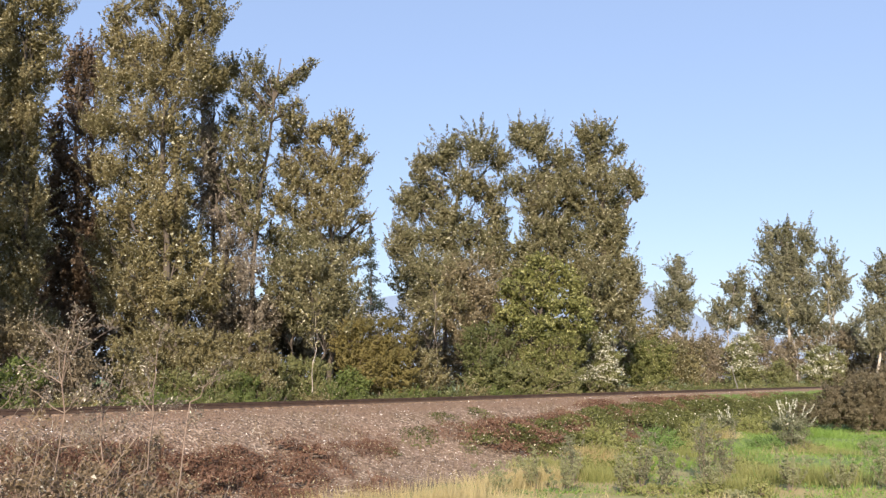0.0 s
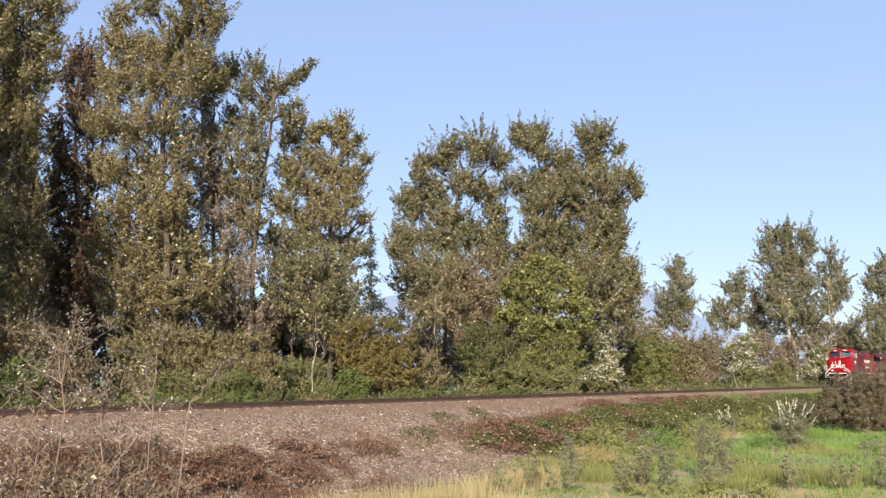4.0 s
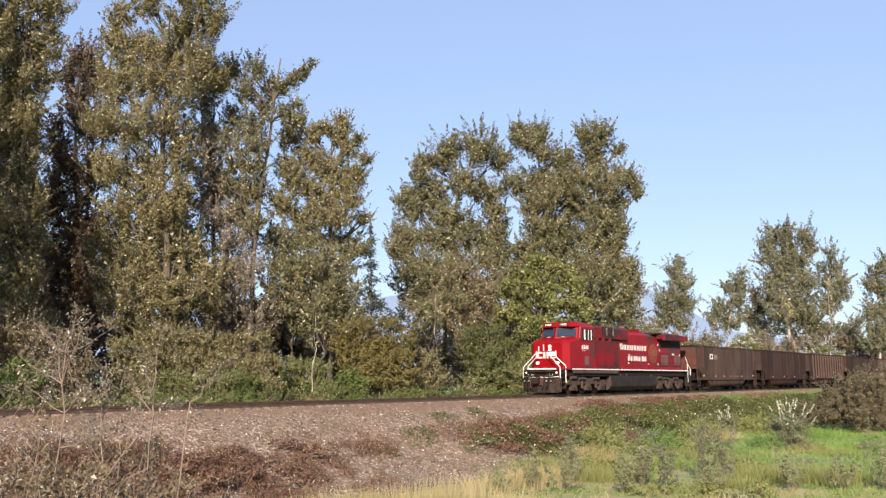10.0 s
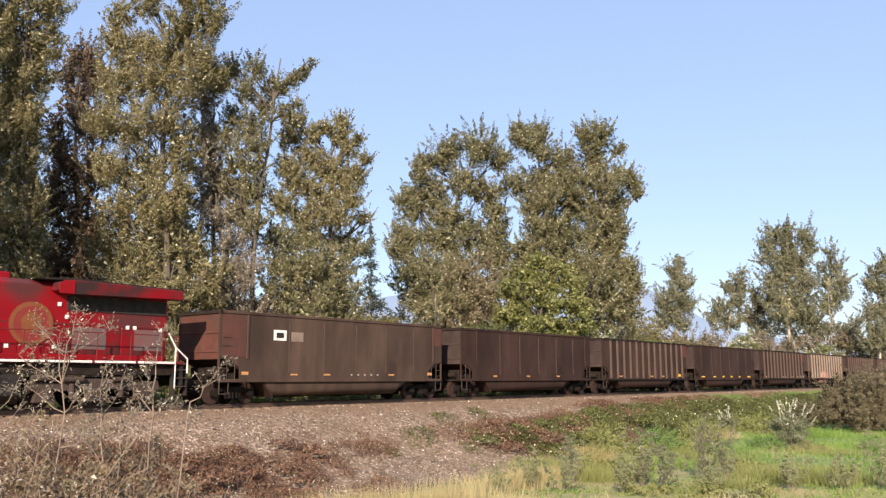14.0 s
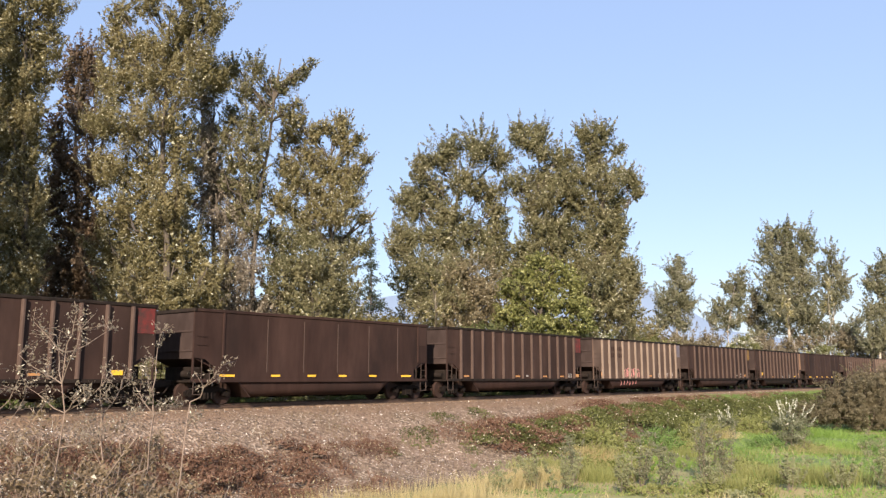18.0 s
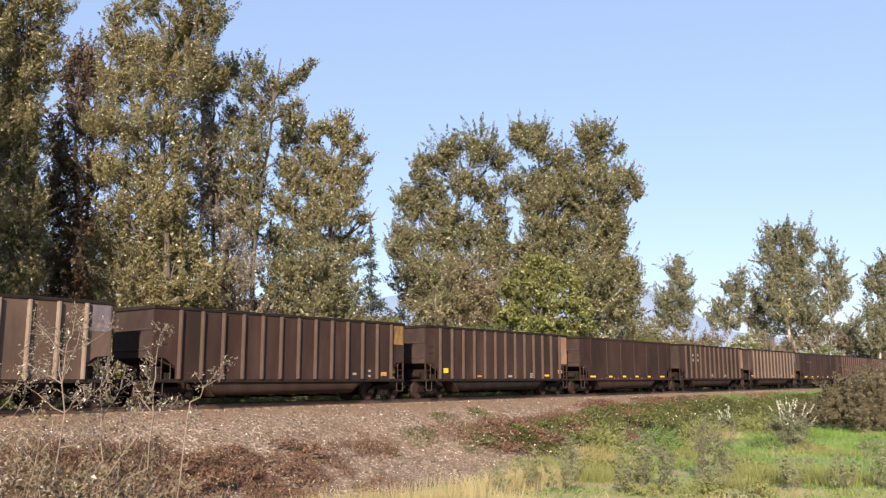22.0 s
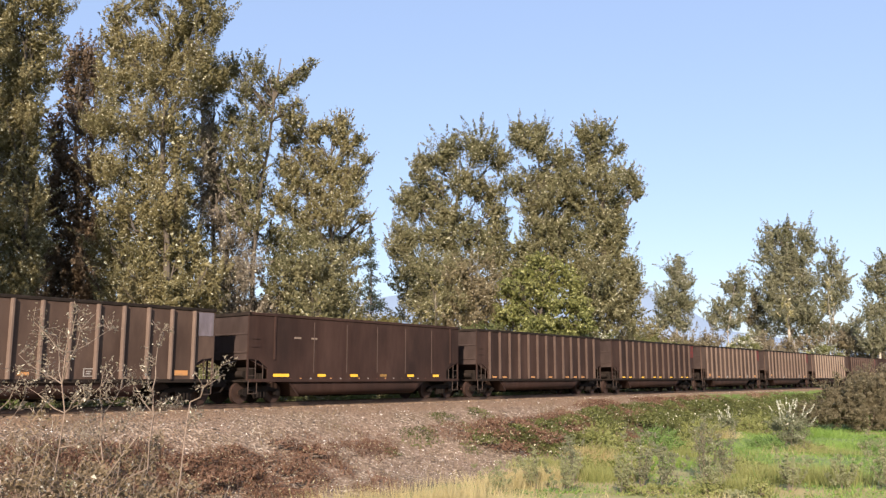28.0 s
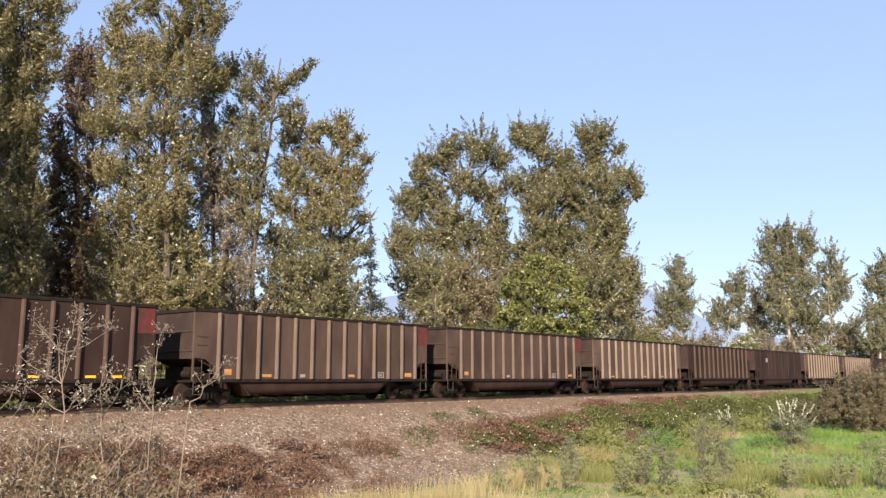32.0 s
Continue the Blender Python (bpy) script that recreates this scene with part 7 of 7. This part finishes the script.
        P("cab_seam", lambda bm: add_pipe(bm, [(-7.9, sy * 1.545, 3.82), (-7.8, sy * 1.53, 4.6)], 0.014), WHITE_MARK, "", parent=cab)

        def wframe(bm):
            for a, b, c, e in ((-7.72, -6.0, 4.42, 4.48), (-7.72, -6.0, 3.66, 3.72), (-7.72, -7.66, 3.66, 4.48), (-6.06, -6.0, 3.66, 4.48)):
                add_box(bm, a, b, -0.03, 0.03, c, e)
        P("window_frame", wframe, LOCO_DULL, "dull red window frame", pose(0, sy * 1.55, 0), parent=cab)
        for x, w in ((-7.25, 0.16), (-6.75, 0.05), (-6.35, 0.1)):
            P("window_post", lambda bm: add_box(bm, -w / 2, w / 2, -0.02, 0.02, 3.72, 4.42), WHITE_PAINT, "pale sliding window post", pose(x, sy * 1.55, 0), parent=cab)
        P("side_window", lambda bm: add_box(bm, -7.68, -6.04, -0.012, 0.012, 3.7, 4.44), INNER, "dark open cab window", pose(0, sy * 1.54, 0), parent=cab)
        for i in range(4):
            P("cab_number", lambda bm: add_box(bm, -0.06, 0.06, -0.006, 0.006, 3.06, 3.33), WHITE_PAINT, "white number bar", pose(-7.55 + i * 0.24, sy * 1.538, 0), parent=cab)
        P("cab_number", lambda bm: add_box(bm, -0.25, 0.25, -0.006, 0.006, 2.93, 2.96), WHITE_PAINT, "", pose(-7.4, sy * 1.538, 0), parent=cab)
        P("cab_patch", lambda bm: add_box(bm, -0.28, 0.28, -0.004, 0.004, 2.0, 2.6), PATCH_GREY, "greyish worn patch", pose(-7.0, sy * 1.536, 0), parent=cab)
        # air and equipment cabinets behind the cab
        P("equipment_cabinet", lambda bm: add_box(bm, -5.8, -2.3, -0.25, 0.25, 1.74, 3.72), LOCO_WORN, "", pose(0, sy * 1.24, 0), bevel=0.03)
        for x in (-4.9, -3.6):
            P("cabinet_door", lambda bm: add_box(bm, -0.6, 0.6, -0.012, 0.012, 1.9, 3.55), LOCO_WORN, "", pose(x, sy * 1.49, 0), bevel=0.008)
        P("cabinet_patch", lambda bm: add_box(bm, -0.42, 0.42, -0.004, 0.004, 2.6, 3.6), LOCO_WORN, "sooty worn patch", pose(-5.28, sy * 1.508, 0))
        P("cabinet_ladder", lambda bm: (add_box(bm, -2.28, -2.2, -0.2, 0.2, 1.74, 3.6), add_box(bm, -1.95, -1.87, -0.2, 0.2, 1.74, 3.4), add_box(bm, -2.2, -1.95, -0.2, 0.2, 2.6, 2.68)), LOCO_DULL, "", pose(0, sy * 1.22, 0))
        for x in (-5.1, -4.2, -3.2):
            P("lifting_lug", lambda bm: add_box(bm, -0.05, 0.05, -0.1, 0.1, 3.74, 3.95), LOCO_DULL, "", pose(x, sy * 1.3, 0))
        for x in (-3.99, -3.02):
            grille = P("grille", lambda bm: add_box(bm, -0.38, 0.38, -0.02, 0.02, 4.14, 4.74), INNER, "dark louvred grille", pose(x, sy * 1.3, 0))
            for j in range(6):
                P("louvre", lambda bm: add_box(bm, -0.34, 0.34, -0.014, 0.014, 4.18 + j * 0.09, 4.21 + j * 0.09), LOCO_DULL, "", pose(0, sy * 0.03, 0), parent=grille)
            for j in range(7):
                P("grille_tab", lambda bm: add_box(bm, 0.22, 0.36, -0.02, 0.02, 4.16 + j * 0.08, 4.2 + j * 0.08), WHITE_MARK, "", pose(0, sy * 0.035, 0), parent=grille)
        P("screen", lambda bm: add_box(bm, -1.3, -0.45, -0.02, 0.02, 4.1, 4.66), LOCO_DULL, "sooty screen", pose(0, sy * 1.28, 0))
        for i in range(12):
            P("hood_door", lambda bm: add_box(bm, 0.02, 0.92, -0.012, 0.012, 1.95, 2.95 if i > 5 else 3.15), LOCO_WORN if i > 6 else R, "", pose(-1.75 + i * 0.95, sy * 1.01, 0), bevel=0.008)
        P("hood_seam", lambda bm: add_box(bm, -1.8, 9.6, -0.012, 0.012, 3.02, 3.06), LOCO_DULL, "", pose(0, sy * 1.018, 0))
        P("battery_box", lambda bm: add_box(bm, -1.6, 9.5, -0.12, 0.12, 1.74, 1.95), R, "", pose(0, sy * 1.1, 0), bevel=0.02)
        P("radiator_wing", lambda bm: add_prism(bm, [(5.0, 4.2), (5.6, 4.08), (10.05, 4.18), (10.05, 4.56), (5.5, 4.62), (5.0, 4.5)], "y", -0.3, 0.3), LOCO_WORN, "sooty red radiator overhang", pose(0, sy * 1.28, 0), bevel=0.03)
        P("wing_end", lambda bm: add_prism(bm, [(5.0, 4.1), (5.55, 4.1), (5.55, 4.58), (5.2, 4.58), (5.0, 4.45)], "y", -0.02, 0.02), R, "", pose(0, sy * 1.59, 0))
        # screen whose black is mostly the shadow below the wing, put in as colour
        P("wing_shadow_screen", lambda bm: add_box(bm, 5.6, 9.6, -0.02, 0.02, 3.55, 4.1), INNER, "radiator screen blackened by the wing's shadow put into its colour", pose(0, sy * 1.02, 0))
        # lettering as plain bars, emblem as plain discs
        for x0, n, z, w in ((-1.15, 8, 3.2, 0.56), (0.1, 7, 2.4, 0.455)):
            for i in range(n):
                shared("letter_bar", lambda bm: (add_box(bm, 0, w * 0.27, -0.006, 0.006, z, z + (0.48 if i == 0 else 0.38)), add_box(bm, w * 0.45, w * 0.7, -0.006, 0.006, z, z + (0.48 if i == 0 else 0.38))), WHITE_PAINT, loco, "white lettering bar", pose(x0 + i * w, sy * 1.032, 0), f"letter_{n}_{i == 0}")
        P("emblem", lambda bm: add_rod(bm, (4.35, -0.006, 3.0), (4.35, 0.006, 3.0), 0.78, n=32), GOLD_DARK, "round gold emblem", pose(0, sy * 1.034, 0))
        P("emblem_ring", lambda bm: add_ring(bm, 4.35, 3.0, 0.62, 0.76, 0.01), GOLD, "gold ring", pose(0, sy * 1.034, 0))
        P("emblem_crest", lambda bm: add_prism(bm, [(4.05, 2.7), (4.65, 2.7), (4.72, 3.15), (4.5, 3.4), (4.2, 3.4), (3.98, 3.15)], "y", -0.012, 0.012), GOLD, "", pose(0, sy * 1.034, 0))
        for x, z in ((5.3, 3.75), (5.6, 3.3), (8.0, 3.02), (8.3, 3.02), (9.4, 2.98), (5.2, 2.2), (3.55, 2.2), (-1.5, 2.75), (-1.5, 3.05), (0.15, 2.2)):
            P("placard", lambda bm: add_box(bm, -0.07, 0.07, -0.006, 0.006, -0.07, 0.07), WHITE_PAINT, "", pose(x, sy * 1.034, z))
        for x, w in ((6.5, 1.3), (8.9, 1.2)):
            P("primer_patch", lambda bm: add_box(bm, -w / 2, w / 2, -0.004, 0.004, 2.15, 2.95), PATCH_GREY, "greyish worn patch", pose(x, sy * 1.028, 0))
        # handrails
        for i in range(9):
            P("stanchion", lambda bm: add_rod(bm, (0, 0, 1.7), (0, 0, 2.75), 0.022, n=6), LOCO_DULL, "", pose(-1.4 + i * 1.33, sy * 1.5, 0))
        P("handrail", lambda bm: add_rod(bm, (-1.5, 0, 2.75), (9.6, 0, 2.75), 0.02, n=6), LOCO_DULL, "", pose(0, sy * 1.5, 0))
        P("step_rail", lambda bm: add_pipe(bm, [(-9.75, 0, 0.75), (-9.75, 0, 1.9), (-9.78, -sy * 0.72, 2.5), (-9.78, -sy * 0.74, 2.92)], 0.032), WHITE_PAINT, "white step handrail", pose(0, sy * 1.5, 0))
        P("step_rail", lambda bm: add_pipe(bm, [(-10.4, 0, 1.1), (-10.4, 0, 1.8), (-10.3, -sy * 0.9, 2.68), (-10.25, -sy * 1.06, 2.72)], 0.032), WHITE_PAINT, "white step handrail", pose(0, sy * 1.46, 0))
        P("step_rail", lambda bm: add_pipe(bm, [(9.85, 0, 0.7), (9.85, 0, 2.3), (9.5, 0, 2.85)], 0.03), WHITE_PAINT, "white step handrail", pose(0, sy * 1.5, 0))
        P("step_rail", lambda bm: add_pipe(bm, [(9.85, 0, 2.3), (10.4, 0, 1.85), (10.4, 0, 1.3)], 0.03), WHITE_PAINT, "white step handrail", pose(0, sy * 1.5, 0))
        for x0, x1 in ((-10.3, -9.76), (9.85, 10.4)):
            for z in (0.42, 0.75, 1.08, 1.4):
                P("step", lambda bm: add_box(bm, x0, x1, -0.14, 0.14, z, z + 0.04), FRAME_GREY, "", pose(0, sy * 1.36, 0))
            P("step_side", lambda bm: (add_box(bm, x0 - 0.03, x0, -0.15, 0.15, 0.4, 1.62), add_box(bm, x1, x1 + 0.03, -0.15, 0.15, 0.4, 1.62)), TANK_BLACK, "", pose(0, sy * 1.36, 0))
        P("ditch_lamp", lambda bm: add_rod(bm, (-9.68, sy * 0.8, 2.1), (-9.5, sy * 0.8, 2.1), 0.1, n=16), LAMP_GLASS, "lit ditch lamp")
        P("marker_lamp", lambda bm: add_rod(bm, (-10.46, sy * 1.2, 1.45), (-10.4, sy * 1.2, 1.45), 0.06, n=12), LAMP_GLASS, "small white marker lamp")
        P("fuel_tank_side", lambda bm: add_prism(bm, [(0, 0.5), (0.3, 0.22), (0.42, 0.22), (0.42, 1.25), (0.1, 1.25), (0, 1.15)], "x", -3.4, 4.0), TANK_BLACK, "dusty black fuel tank", pose(0, -1.44, 0) if sy < 0 else pose(0.6, 1.44, 0, 0, 0, 180), bevel=0.02)
        P("tank_end", lambda bm: add_prism(bm, [(0.02, 0.52), (0.3, 0.25), (0.44, 0.25), (0.44, 1.23), (0.12, 1.23), (0.02, 1.13)], "x", -3.44, -3.4), FRAME_GREY, "dusty tank end plate", pose(0, -1.44, 0) if sy < 0 else pose(-6.84, 1.44, 0, 0, 0, 180))
        P("tank_gauge", lambda bm: add_box(bm, -0.03, 0.03, -0.01, 0.01, 0.8, 1.1), OXIDE, "", pose(-0.4, sy * 1.45, 0))
        for x in (-1.8, -0.9, 3.2):
            P("filler", lambda bm: add_rod(bm, (0, -0.1, 1.25), (0, 0.1, 1.4), 0.08, n=8), FRAME_GREY, "", pose(x, sy * 1.3, 0))
    # hood
    P("engine_hood", lambda bm: add_prism(bm, [(-1.0, 1.74), (1.0, 1.74), (1.0, 4.4), (0.75, 4.58), (-0.75, 4.58), (-1.0, 4.4)], "x", -5.8, 9.7), HOOD_RED, "long red engine hood", bevel=0.03)
    P("dynamic_brake_box", lambda bm: add_prism(bm, [(-1.28, 3.9), (1.28, 3.9), (1.28, 4.66), (1.05, 4.84), (-1.05, 4.84), (-1.28, 4.66)], "x", -5.78, -0.25), LOCO_WORN, bevel=0.03)
    P("fuel_tank", lambda bm: add_box(bm, -3.3, 3.9, -1.05, 1.05, 0.24, 1.22), TANK_BLACK)
    P("exhaust_hatch", lambda bm: add_prism(bm, [(2.95, 4.56), (3.75, 4.56), (3.75, 4.82), (2.95, 4.82)], "y", -0.45, 0.45), R, "raised red exhaust hatch", bevel=0.03)
    P("radiator_roof", lambda bm: add_prism(bm, [(4.3, 4.58), (9.9, 4.55), (9.9, 4.64), (5.4, 4.72)], "y", -1.25, 1.25), UNDER, bevel=0.03)
    P("exhaust_stack", lambda bm: add_box(bm, 3.05, 3.65, -0.25, 0.25, 4.8, 4.93), UNDER, "sooty exhaust stack", bevel=0.02)
    P("horn", lambda bm: add_box(bm, -5.6, -5.3, -0.1, 0.1, 4.84, 5.05), LOCO_DULL)
    P("antenna", lambda bm: add_rod(bm, (-6.6, 0.3, 4.9), (-6.6, 0.3, 5.1), 0.04, n=6), LOCO_DULL)
    # front: marks on the nose, lamps, plow
    for y0, y1, z0, z1 in ((-0.95, -0.72, 2.42, 2.85), (-0.72, -0.45, 2.42, 2.52), (-0.72, -0.45, 2.75, 2.85), (-0.36, -0.2, 2.42, 2.85), (-0.1, 0.04, 2.42, 2.85), (0.04, 0.6, 2.58, 2.85), (0.2, 0.62, 2.42, 2.5)):
        P("nose_bar", lambda bm: add_box(bm, -9.58, -9.55, -y1, -y0, z0, z1), WHITE_PAINT, "white lettering bar on the nose")
    P("headlight", lambda bm: (add_rod(bm, (-9.68, -0.2, 3.0), (-9.55, -0.2, 3.0), 0.1, n=14), add_rod(bm, (-9.68, -0.2, 3.23), (-9.55, -0.2, 3.23), 0.1, n=14)), LAMP_GLASS, "twin headlight")
    P("nose_door_grab", lambda bm: (add_box(bm, -9.59, -9.55, 0.3, 0.36, 2.9, 3.35)), WHITE_PAINT, "white nose door grab")
    P("nose_door_grab", lambda bm: (add_box(bm, -9.59, -9.55, 0.7, 0.76, 2.9, 3.25)), WHITE_PAINT, "white nose door grab")
    P("end_stripe", lambda bm: add_box(bm, -10.43, -10.4, -1.15, 1.15, 1.66, 1.74), WHITE_PAINT, "white stripe on the front sill")
    P("pilot", lambda bm: add_box(bm, -10.4, -10.2, -1.46, 1.46, 0.75, 1.64), UNDER, bevel=0.03)
    for y in (-0.85, -0.5, 0.5, 0.85):
        P("brake_hose", lambda bm: add_pipe(bm, [(-10.42, y, 1.35), (-10.9, y, 1.15), (-11.06, y * 0.95, 0.55), (-11.0, y * 0.8, 0.42)], 0.035), FRAME_GREY if abs(y) < 0.6 else UNDER)
    P("cut_lever", lambda bm: add_pipe(bm, [(-10.45, -1.4, 1.2), (-10.7, -0.6, 1.12), (-10.9, -0.2, 1.15)], 0.022), WHITE_PAINT, "white cut lever")
    P("cut_lever", lambda bm: add_pipe(bm, [(-10.45, 1.4, 1.2), (-10.7, 0.6, 1.12), (-10.9, 0.2, 1.15)], 0.022), WHITE_PAINT, "white cut lever")

    P("anticlimber", lambda bm: add_box(bm, -10.62, -10.4, -1.0, 1.0, 1.46, 1.62), UNDER, "", bevel=0.02)
    P("draft_gear_box", lambda bm: add_box(bm, -10.95, -10.4, -0.34, 0.34, 0.62, 1.14), OXIDE, "rusty coupler pocket", bevel=0.03)
    for k in range(7):
        y = -1.05 + k * 0.35
        if abs(y) < 0.2:
            continue
        P("control_hose", lambda bm: add_pipe(bm, [(-10.44, y, 1.4), (-10.62 - 0.04 * (k % 3), y + 0.04, 1.22), (-10.72, y + 0.1, 0.95 - 0.08 * (k % 2)), (-10.66, y + 0.18, 1.16), (-10.46, y + 0.22, 1.36)], 0.028), FRAME_GREY if k % 2 else UNDER)
        P("hose_coupling", lambda bm: add_box(bm, -10.8, -10.7, y + 0.06, y + 0.14, 0.86, 0.94), WHITE_MARK, "pale hose coupling", bevel=0.01)
    for sy in (-1, 1):
        P("pilot_grab", lambda bm: add_pipe(bm, [(-10.42, sy * 0.62, 1.3), (-10.52, sy * 0.62, 1.3), (-10.52, sy * 1.0, 1.3), (-10.42, sy * 1.0, 1.3)], 0.02), WHITE_PAINT, "white pilot grab iron")
        P("corner_plate", lambda bm: add_box(bm, -10.42, -10.2, sy * 1.3 - 0.18, sy * 1.3 + 0.18, 0.5, 1.62), UNDER)

    def plow(bm):
        for sy in (-1, 1):
            v = [bm.verts.new(p) for p in ((-10.80, 0, 1.0), (-10.95, 0, 0.14), (-10.42, sy * 1.5, 1.1), (-10.5, sy * 1.3, 0.14), (-10.30, 0, 1.0), (-10.30, 0, 0.2), (-10.30, sy * 1.5, 1.1), (-10.30, sy * 1.5, 0.2))]
            for f in ((0, 1, 3, 2), (4, 6, 7, 5), (0, 2, 6, 4), (1, 5, 7, 3), (2, 3, 7, 6)):
                bm.faces.new([v[i] for i in f])
    P("snow_plow", plow, PLOW_STEEL, "scraped dark steel plow")
    for sx, x in ((1, 0.0), (-1, -0.05)):
        P("coupler", lambda bm: (add_box(bm, 10.2, 11.1, -0.16, 0.16, 0.78, 1.05), add_box(bm, 10.8, 11.16, -0.22, 0.22, 0.72, 1.1)), UNDER, "", pose(x, 0, 0, 0, 0, 0 if sx > 0 else 180), bevel=0.02)
    P("rear_sill", lambda bm: add_box(bm, 10.1, 10.25, -1.46, 1.46, 0.8, 1.64), TANK_BLACK)
    P("rear_rail", lambda bm: add_pipe(bm, [(10.15, -1.2, 1.7), (10.15, -1.2, 2.75), (10.15, 1.2, 2.75), (10.15, 1.2, 1.7)], 0.024), LOCO_DULL)
    # trucks
    for x in (-6.5, 6.75):
        truck = P("bogie", lambda bm: add_box(bm, -2.3, 2.3, -0.5, 0.5, 0.6, 1.15), UNDER, "three-axle bogie", pose(x, 0, 0))
        for sy in (-1, 1):
            def frame_side(bm):
                add_prism(bm, [(-2.6, 0.66), (-2.5, 0.98), (-1.3, 0.9), (-0.7, 1.08), (0.7, 1.08), (1.3, 0.9), (2.5, 0.98), (2.6, 0.66), (1.3, 0.64), (0.6, 0.7), (-0.6, 0.7), (-1.3, 0.64)], "y", -0.1, 0.1)
                for k in (-1.9, 0, 1.9):
                    add_prism(bm, [(k - 0.38, 0.26), (k + 0.38, 0.26), (k + 0.2, 0.85), (k - 0.2, 0.85)], "y", -0.17, 0.1)
                    add_rod(bm, (k, -0.24, 0.53), (k, 0, 0.53), 0.17, n=12)
                for k in (-0.95, 0.95):
                    add_rod(bm, (k, -0.16, 0.4), (k, -0.16, 0.9), 0.1, n=10)
                    add_rod(bm, (k - 0.35, -0.17, 1.05), (k + 0.4, -0.17, 1.05), 0.1, n=10)
                add_rod(bm, (-2.4, -0.15, 1.1), (-1.7, -0.15, 1.1), 0.12, n=10)
            P("side_frame", frame_side, FRAME_GREY, "dusty cast frame", pose(0, sy * 1.2, 0, 0, 0, 0 if sy < 0 else 180), parent=truck)
        for k in (-1.9, 0.0, 1.9):
            wheelset(truck, k, 0.53, 0.53, "wheelset")
    return loco


LOCO = locomotive()
LOCO_S = -64.72 - 11.9


# ---- movement ----
def head_of(t):
    """Place along the track of the fifth car's front end at t seconds."""
    u = (t - 19) / 10
    return -10 * (12.56 * u + 0.1747 * u * u - 0.0363 * u ** 3)


def on_track(s):
    return Matrix.Translation(along(s)) @ pose(0, 0, 0, 0, 0, TRACK_RZ)


def motions():
    times = [0, 2, 4, 6, 8, 10, 12, 14, 16, 18, 20, 22, 24, 26, 28, 30, 32]
    walk(LOCO, [(t, on_track(head_of(t) + LOCO_S)) for t in times])
    for i, car in enumerate(TRAIN_CARS):
        walk(car, [(t, on_track(head_of(t) + L_CAR * (i - 4) + HALF)) for t in times])
    # the wheels roll; those that sit alike in their bogies roll alike
    rolled = {}
    for ob, x, z, rad in WHEELSETS:
        if (x, rad) in rolled:
            first = rolled[(x, rad)]
            keys = ob.animation_data_create()
            ob.rotation_mode = "QUATERNION"
            keys.action = first.animation_data.action
            keys.action_slot = first.animation_data.action_slot
        else:
            walk(ob, [(f / 30, Matrix.Translation((x, 0, z)) @ Matrix.Rotation((head_of(f / 30) - head_of(0)) / rad, 4, "Y")) for f in range(961)])
            rolled[(x, rad)] = ob


motions()
